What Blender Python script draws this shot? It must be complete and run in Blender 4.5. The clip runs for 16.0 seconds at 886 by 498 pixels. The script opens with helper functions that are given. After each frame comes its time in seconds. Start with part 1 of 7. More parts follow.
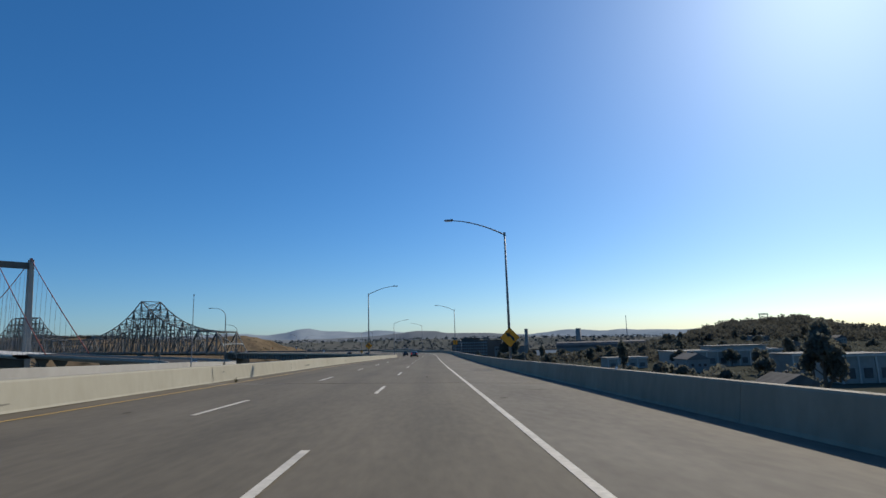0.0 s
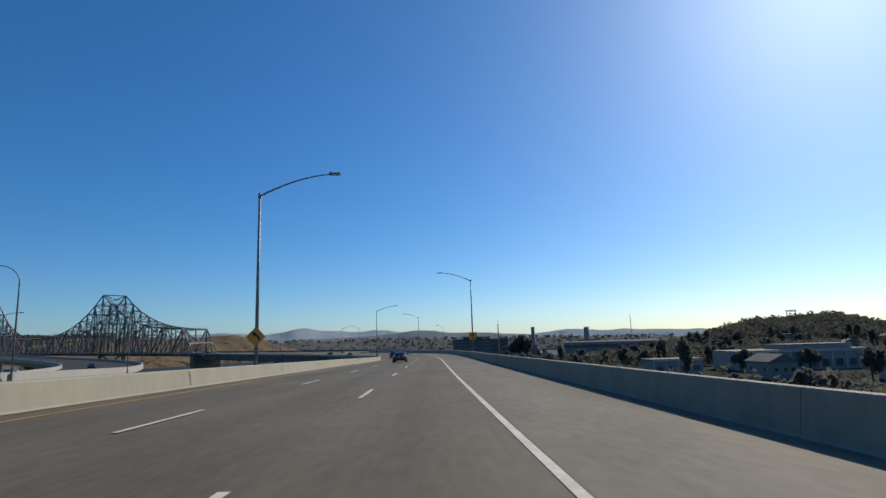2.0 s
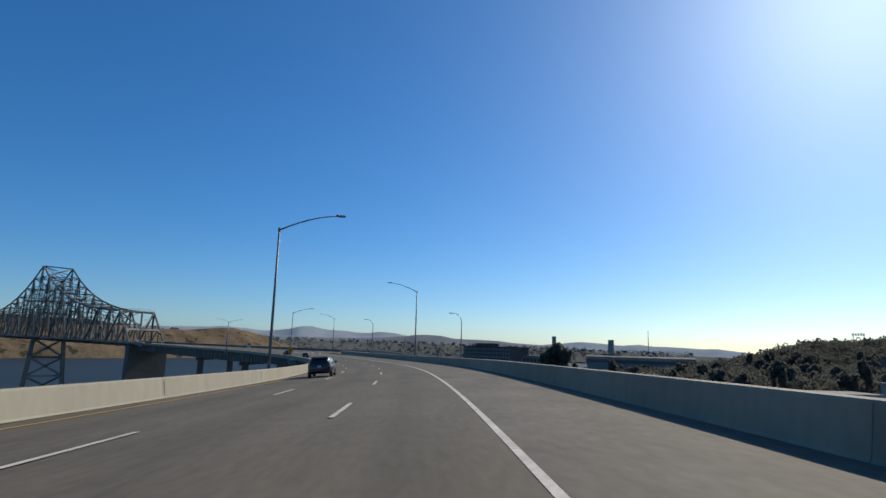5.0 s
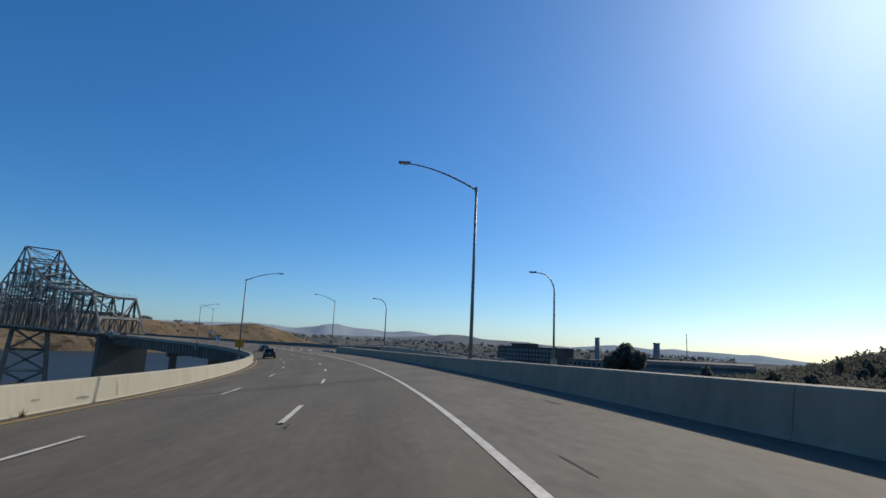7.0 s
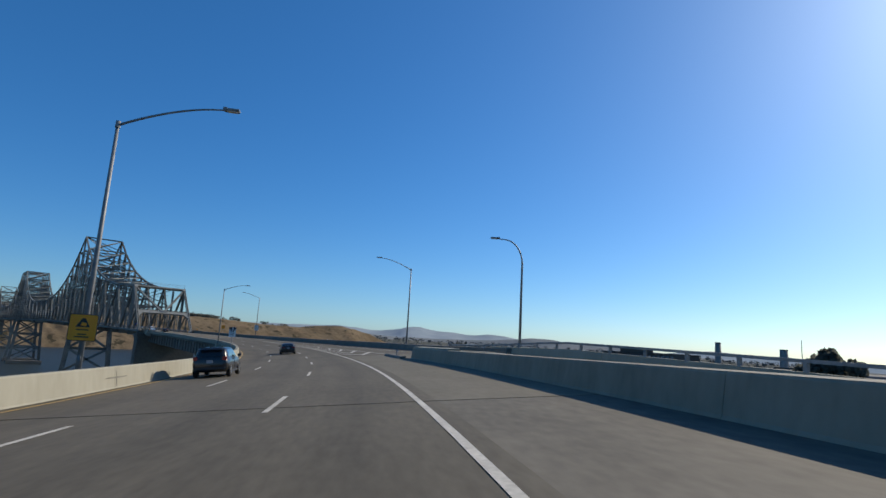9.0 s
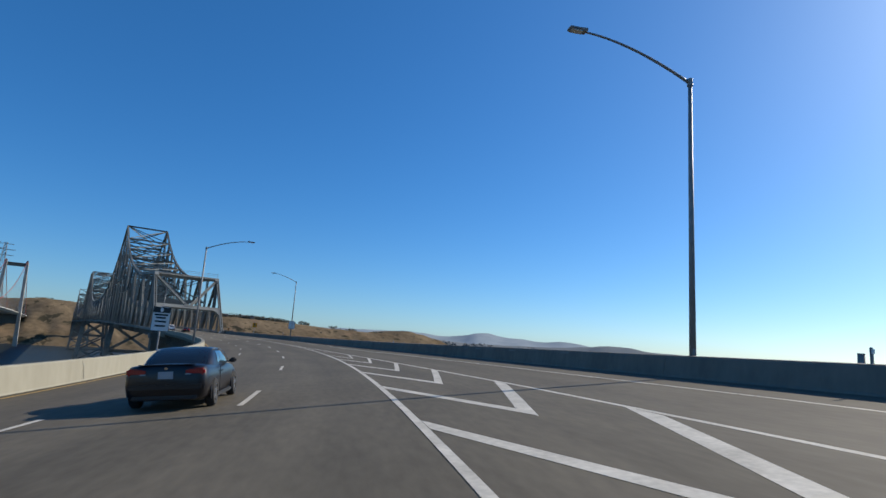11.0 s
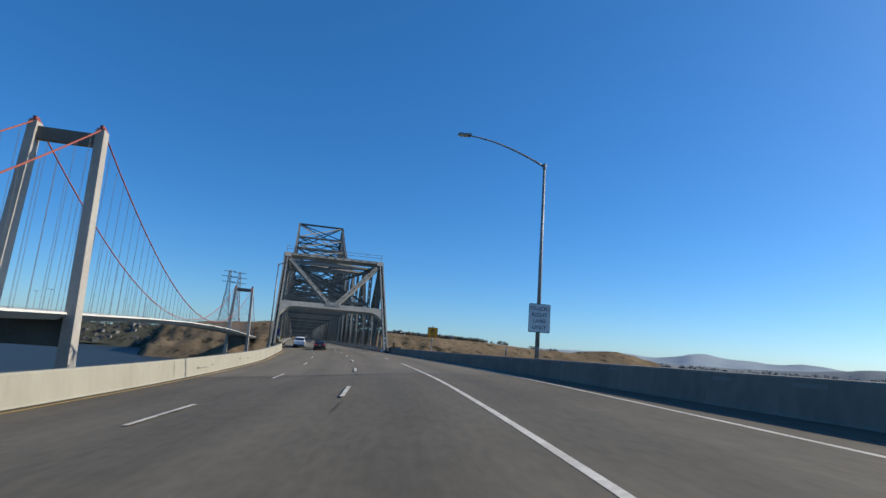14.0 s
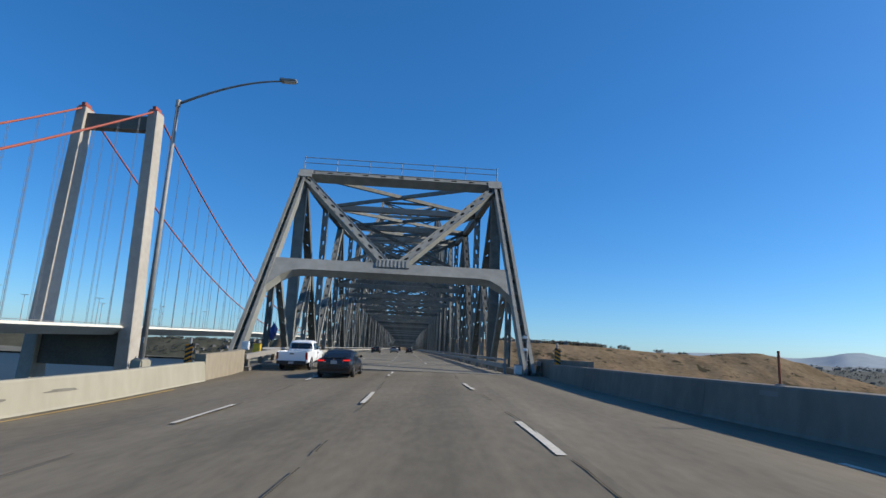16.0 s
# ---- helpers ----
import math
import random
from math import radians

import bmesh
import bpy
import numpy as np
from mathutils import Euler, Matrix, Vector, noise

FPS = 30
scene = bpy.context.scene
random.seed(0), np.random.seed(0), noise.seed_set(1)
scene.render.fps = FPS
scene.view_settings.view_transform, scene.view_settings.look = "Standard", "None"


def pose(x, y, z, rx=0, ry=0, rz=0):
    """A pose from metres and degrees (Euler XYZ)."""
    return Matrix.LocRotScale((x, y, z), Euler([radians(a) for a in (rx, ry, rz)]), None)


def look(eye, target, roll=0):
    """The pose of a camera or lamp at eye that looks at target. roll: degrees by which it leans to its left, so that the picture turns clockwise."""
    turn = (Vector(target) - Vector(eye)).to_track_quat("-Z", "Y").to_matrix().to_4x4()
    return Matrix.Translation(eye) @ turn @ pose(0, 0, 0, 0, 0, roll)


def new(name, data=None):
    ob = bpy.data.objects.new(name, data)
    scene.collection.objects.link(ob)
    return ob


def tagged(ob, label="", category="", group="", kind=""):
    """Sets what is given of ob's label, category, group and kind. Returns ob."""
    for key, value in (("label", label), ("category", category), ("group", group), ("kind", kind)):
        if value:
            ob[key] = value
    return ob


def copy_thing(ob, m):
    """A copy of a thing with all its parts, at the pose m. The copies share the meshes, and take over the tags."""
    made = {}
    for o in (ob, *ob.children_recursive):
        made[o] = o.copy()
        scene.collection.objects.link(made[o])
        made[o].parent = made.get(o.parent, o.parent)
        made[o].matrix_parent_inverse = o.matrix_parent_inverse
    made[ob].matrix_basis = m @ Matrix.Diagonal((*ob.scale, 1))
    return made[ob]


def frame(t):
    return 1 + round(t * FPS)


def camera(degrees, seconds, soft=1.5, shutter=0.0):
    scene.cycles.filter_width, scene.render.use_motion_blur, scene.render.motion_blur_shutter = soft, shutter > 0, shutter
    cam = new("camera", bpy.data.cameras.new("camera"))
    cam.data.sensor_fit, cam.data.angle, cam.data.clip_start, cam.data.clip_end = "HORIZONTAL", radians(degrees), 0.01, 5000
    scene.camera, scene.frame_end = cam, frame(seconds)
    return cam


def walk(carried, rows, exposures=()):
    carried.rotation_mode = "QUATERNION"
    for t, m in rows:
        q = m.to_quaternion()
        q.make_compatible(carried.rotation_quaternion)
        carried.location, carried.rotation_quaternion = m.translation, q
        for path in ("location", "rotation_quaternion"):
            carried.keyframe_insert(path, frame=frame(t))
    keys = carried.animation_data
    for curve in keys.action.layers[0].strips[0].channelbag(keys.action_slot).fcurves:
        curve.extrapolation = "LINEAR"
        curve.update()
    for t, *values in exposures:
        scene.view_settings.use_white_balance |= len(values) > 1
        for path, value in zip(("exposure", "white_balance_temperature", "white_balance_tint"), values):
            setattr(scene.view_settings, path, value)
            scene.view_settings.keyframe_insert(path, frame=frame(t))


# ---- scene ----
cam = camera(76.94, 16.0, soft=1.5)
# seconds, x, y, z, yaw, pitch, roll
PATH = [
    (0, -276.20, -441.83, 5.87, -53.23, 9.25, -1.76),
    (0.5, -263.53, -431.75, 5.59, -53.17, 9.32, -1.82),
    (1, -250.83, -421.70, 5.29, -53.18, 9.24, -1.77),
    (1.5, -238.12, -411.71, 4.96, -53.30, 9.26, -1.77),
    (2, -225.51, -401.69, 4.65, -53.32, 9.25, -1.78),
    (2.5, -212.92, -391.69, 4.35, -53.36, 9.30, -1.64),
    (3, -200.29, -381.81, 4.06, -53.31, 9.65, -1.14),
    (3.5, -187.73, -371.91, 3.82, -53.16, 9.76, -0.41),
    (4, -175.17, -362.09, 3.59, -52.95, 9.82, 0.40),
    (4.5, -162.73, -352.23, 3.36, -52.59, 9.85, 1.05),
    (5, -150.41, -342.33, 3.12, -52.08, 9.87, 1.54),
    (5.5, -138.29, -332.29, 2.88, -51.45, 9.88, 1.92),
    (6, -126.49, -322.00, 2.63, -50.74, 9.87, 2.20),
    (6.5, -115.09, -311.37, 2.37, -49.98, 9.84, 2.44),
    (7, -104.10, -300.39, 2.09, -49.19, 9.80, 2.62),
    (7.5, -93.50, -289.07, 1.84, -48.17, 9.74, 2.82),
    (8, -83.39, -277.32, 1.61, -45.63, 9.70, 2.98),
    (8.5, -73.74, -265.11, 1.38, -43.20, 9.71, 3.12),
    (9, -64.53, -252.42, 1.17, -40.89, 9.77, 3.25),
    (9.5, -55.86, -239.41, 0.98, -38.76, 9.86, 3.39),
    (10, -47.80, -226.18, 0.83, -36.86, 9.94, 3.53),
    (10.5, -40.45, -212.88, 0.75, -35.26, 9.99, 3.72),
    (11, -33.80, -199.50, 0.73, -33.96, 10.00, 3.93),
    (11.5, -27.85, -185.84, 0.69, -31.23, 10.09, 3.92),
    (12, -22.40, -171.99, 0.69, -28.16, 10.21, 4.03),
    (12.5, -17.51, -157.92, 0.72, -25.22, 10.30, 4.08),
    (13, -13.23, -143.63, 0.72, -21.95, 10.38, 4.19),
    (13.5, -9.58, -129.09, 0.75, -18.09, 10.47, 4.22),
    (14, -6.55, -114.31, 0.83, -14.08, 10.66, 4.26),
    (14.5, -3.97, -99.31, 0.96, -10.52, 10.81, 4.14),
    (15, -1.77, -84.12, 1.10, -7.75, 10.80, 3.86),
    (15.5, -0.10, -68.75, 1.25, -5.29, 10.80, 3.36),
    (16, 1.02, -53.26, 1.40, -3.26, 10.80, 2.72),
]
walk(cam, [(t, pose(x, y, z, 0, 0, yaw) @ pose(0, 0, 0, 90 + pitch) @ pose(0, 0, 0, 0, 0, roll)) for t, x, y, z, yaw, pitch, roll in PATH],
     exposures=[(0, -0.12, 6570, 10), (4, -0.1, 6570, 10), (8, 0.0, 6560, 10), (11, 0.15, 6450, 10), (14.5, 0.3, 6400, 10), (16, 0.37, 6400, 10)])

# ---- sky and sun: afternoon sun from +x, clear sky ----
SUN_UP, SUN_SIDE = 32.0, 92.0
world = bpy.data.worlds.new("sky")
scene.world = world
world.use_nodes = True
wn = world.node_tree.nodes
sky = wn.new("ShaderNodeTexSky")
sky.sky_type = "NISHITA"
sky.sun_disc = False
sky.sun_elevation, sky.sun_rotation = radians(SUN_UP), radians(SUN_SIDE)
sky.altitude, sky.air_density, sky.dust_density, sky.ozone_density = 1000, 0.98, 1.35, 5.5
deep = wn.new("ShaderNodeHueSaturation")
deep.inputs["Saturation"].default_value = 1.24
world.node_tree.links.new(sky.outputs[0], deep.inputs["Color"])
tint = wn.new("ShaderNodeMix")
tint.data_type, tint.blend_type = "RGBA", "MULTIPLY"
tint.inputs[0].default_value = 1.0
tint.inputs[7].default_value = (0.86, 1.015, 1.09, 1)
world.node_tree.links.new(deep.outputs[0], tint.inputs[6])
haze = wn.new("ShaderNodeMix")
haze.data_type = "RGBA"
haze.inputs[0].default_value = 0.12
haze.inputs[7].default_value = (0.9, 2.65, 5.3, 1)
world.node_tree.links.new(tint.outputs[2], haze.inputs[6])
world.node_tree.links.new(haze.outputs[2], wn["Background"].inputs[0])
wn["Background"].inputs[1].default_value = 0.109
sun = new("sun", bpy.data.lights.new("sun", "SUN"))
sun.data.energy, sun.data.angle, sun.data.color = 4.6, radians(0.55), (1.0, 0.905, 0.75)
sun.matrix_world = look((0, 0, 0), (-math.sin(radians(SUN_SIDE)) * math.cos(radians(SUN_UP)),
                                    -math.cos(radians(SUN_SIDE)) * math.cos(radians(SUN_UP)), -math.sin(radians(SUN_UP))))


# ---- materials ----
def surface(name, base, other, rough=0.7, metal=0.0, fine=8.0, coarse=0.3, bump=0.15, depth=0.02, random_mix=0.0, stretch=None, spec=0.5, uv=False):
    """Two scales of variation, a little relief, and a shift per piece."""
    m = bpy.data.materials.new(name)
    m.use_nodes = True
    n, l = m.node_tree.nodes, m.node_tree.links
    b = n["Principled BSDF"]
    tc = n.new("ShaderNodeTexCoord")
    src = tc.outputs["UV" if uv else "Object"]
    b.inputs["Specular IOR Level"].default_value = spec
    if stretch:
        mp = n.new("ShaderNodeMapping")
        mp.inputs["Scale"].default_value = stretch
        l.new(src, mp.inputs[0])
        src = mp.outputs[0]
    a, c = n.new("ShaderNodeTexNoise"), n.new("ShaderNodeTexNoise")
    for node, scale, detail in ((a, fine, 6.0), (c, coarse, 4.0)):
        node.inputs["Scale"].default_value, node.inputs["Detail"].default_value = scale, detail
        l.new(src, node.inputs["Vector"])
    add = n.new("ShaderNodeMath")
    add.operation = "MULTIPLY_ADD"
    add.inputs[1].default_value = 0.45
    l.new(a.outputs["Fac"], add.inputs[0])
    half = n.new("ShaderNodeMath")
    half.operation = "MULTIPLY"
    half.inputs[1].default_value = 0.55
    l.new(c.outputs["Fac"], half.inputs[0])
    l.new(half.outputs[0], add.inputs[2])
    fac = add.outputs[0]
    if random_mix:
        info, geo = n.new("ShaderNodeObjectInfo"), n.new("ShaderNodeMath")
        geo.operation = "MULTIPLY_ADD"
        geo.inputs[1].default_value = random_mix
        l.new(info.outputs["Random"], geo.inputs[0])
        l.new(fac, geo.inputs[2])
        shift = n.new("ShaderNodeMath")
        shift.operation = "SUBTRACT"
        shift.inputs[1].default_value = random_mix / 2
        l.new(geo.outputs[0], shift.inputs[0])
        fac = shift.outputs[0]
    ramp = n.new("ShaderNodeValToRGB")
    ramp.color_ramp.elements[0].position, ramp.color_ramp.elements[1].position = 0.32, 0.68
    ramp.color_ramp.elements[0].color, ramp.color_ramp.elements[1].color = (*base, 1), (*other, 1)
    l.new(fac, ramp.inputs[0])
    l.new(ramp.outputs[0], b.inputs["Base Color"])
    b.inputs["Roughness"].default_value, b.inputs["Metallic"].default_value = rough, metal
    if bump:
        bp = n.new("ShaderNodeBump")
        bp.inputs["Strength"].default_value, bp.inputs["Distance"].default_value = bump, depth
        l.new(a.outputs["Fac"], bp.inputs["Height"])
        l.new(bp.outputs[0], b.inputs["Normal"])
    return m


def plain(name, colour, rough=0.5, metal=0.0, coat=0.0, emit=0.0):
    m = bpy.data.materials.new(name)
    m.use_nodes = True
    b = m.node_tree.nodes["Principled BSDF"]
    b.inputs["Base Color"].default_value = (*colour, 1)
    b.inputs["Roughness"].default_value, b.inputs["Metallic"].default_value = rough, metal
    b.inputs["Coat Weight"].default_value, b.inputs["Coat Roughness"].default_value = coat, 0.04
    if emit:
        b.inputs["Emission Color"].default_value, b.inputs["Emission Strength"].default_value = (*colour, 1), emit
    return m


M_DECK = surface("deck_concrete", (0.083, 0.07, 0.049), (0.14, 0.119, 0.084), 0.85, fine=6.0, coarse=0.5, bump=0.12, random_mix=0.12, stretch=(1.0, 0.25, 1.0), spec=0.3, uv=True)


def lane_wear(m, lane=3.66):
    """Oil-darkened lane centres and long tyre streaks along the road, by the deck's (lat, s) map."""
    n, l = m.node_tree.nodes, m.node_tree.links
    b = n["Principled BSDF"]
    colour = b.inputs["Base Color"].links[0].from_socket
    tc, sep, ping = n.new("ShaderNodeTexCoord"), n.new("ShaderNodeSeparateXYZ"), n.new("ShaderNodeMath")
    l.new(tc.outputs["UV"], sep.inputs[0])
    ping.operation = "PINGPONG"
    ping.inputs[1].default_value = lane / 2
    l.new(sep.outputs[0], ping.inputs[0])
    band = n.new("ShaderNodeMapRange")
    band.inputs["From Min"].default_value, band.inputs["From Max"].default_value = lane * 0.26, lane * 0.5
    l.new(ping.outputs[0], band.inputs["Value"])
    mp, streak = n.new("ShaderNodeMapping"), n.new("ShaderNodeTexNoise")
    mp.inputs["Scale"].default_value = (2.2, 0.025, 1)
    streak.inputs["Scale"].default_value, streak.inputs["Detail"].default_value = 1.0, 5.0
    l.new(tc.outputs["UV"], mp.inputs[0])
    l.new(mp.outputs[0], streak.inputs["Vector"])
    add = n.new("ShaderNodeMath")
    add.operation = "MULTIPLY_ADD"
    add.inputs[1].default_value = 0.55
    l.new(band.outputs[0], add.inputs[0])
    l.new(streak.outputs["Fac"], add.inputs[2])
    shade = n.new("ShaderNodeMapRange")
    shade.inputs["From Min"].default_value, shade.inputs["From Max"].default_value = 0.3, 1.15
    shade.inputs["To Min"].default_value, shade.inputs["To Max"].default_value = 1.1, 0.84
    l.new(add.outputs[0], shade.inputs["Value"])
    mix = n.new("ShaderNodeMix")
    mix.data_type, mix.blend_type = "RGBA", "MULTIPLY"
    mix.inputs[0].default_value = 1.0
    l.new(colour, mix.inputs[6])
    l.new(shade.outputs[0], mix.inputs[7])
    l.new(mix.outputs[2], b.inputs["Base Color"])


lane_wear(M_DECK)
M_DECK_PALE = surface("worn_deck_concrete", (0.118, 0.1, 0.07), (0.195, 0.166, 0.118), 0.85, fine=6.0, coarse=0.5, bump=0.12, random_mix=0.12, stretch=(1.0, 0.25, 1.0), spec=0.3, uv=True)
lane_wear(M_DECK_PALE)
M_ASPHALT = surface("dark_asphalt", (0.03, 0.029, 0.027), (0.06, 0.057, 0.052), 0.9, fine=3.0, coarse=0.1, bump=0.1, spec=0.2)
M_RAMP = surface("ramp_concrete", (0.112, 0.098, 0.07), (0.17, 0.149, 0.108), 0.88, fine=4.0, coarse=0.45, bump=0.12, random_mix=0.12, stretch=(1.0, 0.4, 1.0), spec=0.3, uv=True)
M_SHOULDER = surface("shoulder_concrete", (0.095, 0.083, 0.063), (0.178, 0.157, 0.12), 0.88, fine=4.0, coarse=0.45, bump=0.12, random_mix=0.12, stretch=(1.0, 0.4, 1.0), spec=0.3, uv=True)
M_BRIDGE_DECK = surface("bridge_deck_concrete", (0.15, 0.136, 0.108), (0.225, 0.206, 0.165), 0.85, fine=4.0, coarse=0.4, bump=0.12, random_mix=0.15, spec=0.25)
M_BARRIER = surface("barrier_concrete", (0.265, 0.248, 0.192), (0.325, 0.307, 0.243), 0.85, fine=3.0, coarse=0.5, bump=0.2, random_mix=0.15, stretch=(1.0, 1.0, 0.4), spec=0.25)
# Right barrier's shade is mixed into this grey; also the weathered end wall's concrete.
M_BARRIER_MID = surface("shade_wear_barrier", (0.21, 0.1806, 0.1344), (0.2982, 0.2604, 0.1974), 0.85, fine=3.0, coarse=0.5, bump=0.2, random_mix=0.15, stretch=(1.0, 1.0, 0.5), spec=0.2)
# Outer barrier and curb wall: darker copy, their shade put into the colour.
M_BARRIER_SHADED = surface("shaded_barrier", (0.126, 0.115, 0.097), (0.198, 0.182, 0.154), 0.85, fine=3.0, coarse=0.5, bump=0.2, random_mix=0.15, stretch=(1.0, 1.0, 0.5), spec=0.2)
M_PIER = surface("pier_concrete", (0.105, 0.093, 0.075), (0.175, 0.157, 0.128), 0.9, fine=1.2, coarse=0.08, bump=0.2)
M_PALE = surface("pale_concrete", (0.2618, 0.2503, 0.2233), (0.3388, 0.3234, 0.2926), 0.8, fine=0.8, coarse=0.06, bump=0.1)
M_DECK_WHITE = surface("white_deck_edge", (0.5, 0.48, 0.43), (0.66, 0.64, 0.58), 0.7, fine=0.8, coarse=0.06, bump=0.05)
M_JOINT_PALE = surface("joint_mortar", (0.30, 0.29, 0.26), (0.40, 0.38, 0.34), 0.85)
M_PATCH = surface("tar_stain", (0.06, 0.055, 0.05), (0.12, 0.11, 0.1), 0.8)
M_WHITE = surface("road_paint_white", (0.4, 0.365, 0.295), (0.68, 0.63, 0.53), 0.65, fine=9.0, coarse=1.2, bump=0.05, spec=0.3)
M_YELLOW = surface("road_paint_yellow", (0.36, 0.22, 0.045), (0.56, 0.35, 0.08), 0.6, fine=5.0, coarse=0.8, bump=0.05)
M_STEEL = surface("painted_steel", (0.08, 0.081, 0.072), (0.215, 0.215, 0.192), 0.6, fine=1.5, coarse=0.15, bump=0.05, random_mix=0.4, spec=0.3)
M_STEEL_PALE = surface("portal_steel", (0.15, 0.151, 0.134), (0.27, 0.271, 0.243), 0.6, fine=1.5, coarse=0.15, bump=0.05, random_mix=0.15)
M_GIRDER = surface("girder_steel", (0.085, 0.08, 0.066), (0.16, 0.15, 0.125), 0.6, fine=1.0, coarse=0.1, bump=0.05)
M_GALV = surface("galvanised_steel", (0.17, 0.172, 0.17), (0.28, 0.282, 0.28), 0.55, metal=0.12, fine=6.0, coarse=1.0, bump=0.03)
M_LAMP = surface("lamp_housing", (0.20, 0.20, 0.20), (0.30, 0.30, 0.30), 0.5, bump=0.02)
M_CABLE = surface("red_cable", (0.24, 0.055, 0.032), (0.31, 0.075, 0.042), 0.6, fine=1.0, coarse=0.1, bump=0.0)
M_HANGER = plain("hanger_wire", (0.13, 0.14, 0.155), 0.6, 0.0)
M_SIGN_Y = surface("sign_yellow", (0.86, 0.28, 0.004), (0.92, 0.33, 0.006), 0.5, fine=3.0, coarse=1.0, bump=0.0)
M_SIGN_W = surface("sign_white", (0.62, 0.63, 0.62), (0.74, 0.75, 0.74), 0.5, fine=3.0, coarse=1.0, bump=0.0)
M_SIGN_BACK = surface("sign_back", (0.33, 0.34, 0.35), (0.42, 0.43, 0.44), 0.5, metal=0.5, bump=0.0)
M_BLACK = plain("sign_black", (0.015, 0.015, 0.015), 0.5)
M_GRASS = surface("dry_grass", (0.095, 0.071, 0.045), (0.222, 0.168, 0.108), 0.95, fine=0.11, coarse=0.014, bump=0.4, depth=1.2, spec=0.0)


def scrub_patches(m, colour, earth):
    """Dark scrub in ragged patches, thicker on steep ground, and pale bare earth in between."""
    n, l = m.node_tree.nodes, m.node_tree.links
    b = n["Principled BSDF"]
    last = b.inputs["Base Color"].links[0].from_socket
    tc, geo, sep = n.new("ShaderNodeTexCoord"), n.new("ShaderNodeNewGeometry"), n.new("ShaderNodeSeparateXYZ")
    l.new(geo.outputs["Normal"], sep.inputs[0])
    for scale, low, high, tone, steep in ((0.012, 0.56, 0.66, earth, 0.0), (0.04, 0.575, 0.63, colour, 0.35), (0.22, 0.64, 0.69, colour, 0.2)):
        tex, mask, mix = n.new("ShaderNodeTexNoise"), n.new("ShaderNodeMapRange"), n.new("ShaderNodeMix")
        tex.inputs["Scale"].default_value, tex.inputs["Detail"].default_value, tex.inputs["Roughness"].default_value = scale, 7.0, 0.62
        l.new(tc.outputs["Object"], tex.inputs["Vector"])
        lean = n.new("ShaderNodeMath")
        lean.operation = "MULTIPLY_ADD"
        lean.inputs[1].default_value = -steep
        l.new(sep.outputs[2], lean.inputs[0])
        l.new(tex.outputs["Fac"], lean.inputs[2])
        mask.inputs["From Min"].default_value, mask.inputs["From Max"].default_value = low - steep * 0.93, high - steep * 0.93
        l.new(lean.outputs[0], mask.inputs["Value"])
        mix.data_type = "RGBA"
        mix.inputs[7].default_value = (*tone, 1)
        l.new(mask.outputs[0], mix.inputs[0])
        l.new(last, mix.inputs[6])
        last = mix.outputs[2]
    l.new(last, b.inputs["Base Color"])


scrub_patches(M_GRASS, (0.055, 0.048, 0.032), (0.205, 0.142, 0.092))
M_TOWN = surface("town_ground", (0.048, 0.05, 0.038), (0.088, 0.088, 0.068), 0.95, fine=0.15, coarse=0.02, bump=0.3, depth=0.6, spec=0.0)
# Far ranges: distance haze is mixed into these pale grey-blue base colours.
M_FAR = surface("haze_painted_hill", (0.2148, 0.2651, 0.3008), (0.3224, 0.365, 0.394), 0.95, fine=0.012, coarse=0.0025, bump=0.0, spec=0.0)
M_FAR_NEAR = surface("haze_painted_nearer_hill", (0.165, 0.187, 0.2), (0.235, 0.244, 0.242), 0.95, fine=0.012, coarse=0.0035, bump=0.0, spec=0.0)
M_FOOT = surface("haze_painted_foothill", (0.09009, 0.1009, 0.09463), (0.1622, 0.1576, 0.1352), 0.95, fine=0.02, coarse=0.004, bump=0.0, spec=0.0)
M_LEAF = surface("foliage", (0.1, 0.103, 0.084), (0.14, 0.142, 0.117), 0.8, fine=0.3, coarse=0.03, bump=0.0, spec=0.1)


def let_light_through(m, colour, share):
    """Thin leaves pass some of the sunlight that falls on their far side."""
    n, l = m.node_tree.nodes, m.node_tree.links
    thin, mix = n.new("ShaderNodeBsdfTranslucent"), n.new("ShaderNodeMixShader")
    thin.inputs["Color"].default_value = (*colour, 1)
    mix.inputs[0].default_value = share
    l.new(n["Principled BSDF"].outputs[0], mix.inputs[1])
    l.new(thin.outputs[0], mix.inputs[2])
    l.new(mix.outputs[0], n["Material Output"].inputs["Surface"])


let_light_through(M_LEAF, (0.14, 0.142, 0.116), 0.45)
M_WOOD = surface("woodland", (0.088, 0.088, 0.074), (0.115, 0.113, 0.095), 0.85, fine=0.05, coarse=0.012, bump=0.0, spec=0.05)
let_light_through(M_WOOD, (0.115, 0.113, 0.092), 0.45)
M_ORANGE = plain("rusty_marker", (0.22, 0.055, 0.02), 0.6)
# Far houses and trees: base tones greyed with painted distance haze.
M_FAR_WALL = surface("hazy_far_houses", (0.11, 0.112, 0.11), (0.19, 0.188, 0.18), 0.9, fine=0.05, coarse=0.02, bump=0.0, random_mix=0.3, spec=0.0)
M_FAR_TREE = surface("hazy_far_trees", (0.07, 0.08, 0.075), (0.12, 0.128, 0.115), 0.9, fine=0.05, coarse=0.01, bump=0.0, spec=0.0)
# Refinery panes: pale base colour stands in for reflections on the glass.
M_PALE_WINDOW = plain("painted_reflection_window", (0.22, 0.24, 0.25), 0.2)
M_CAB_YELLOW = plain("cabinet_yellow", (0.62, 0.42, 0.03), 0.5)
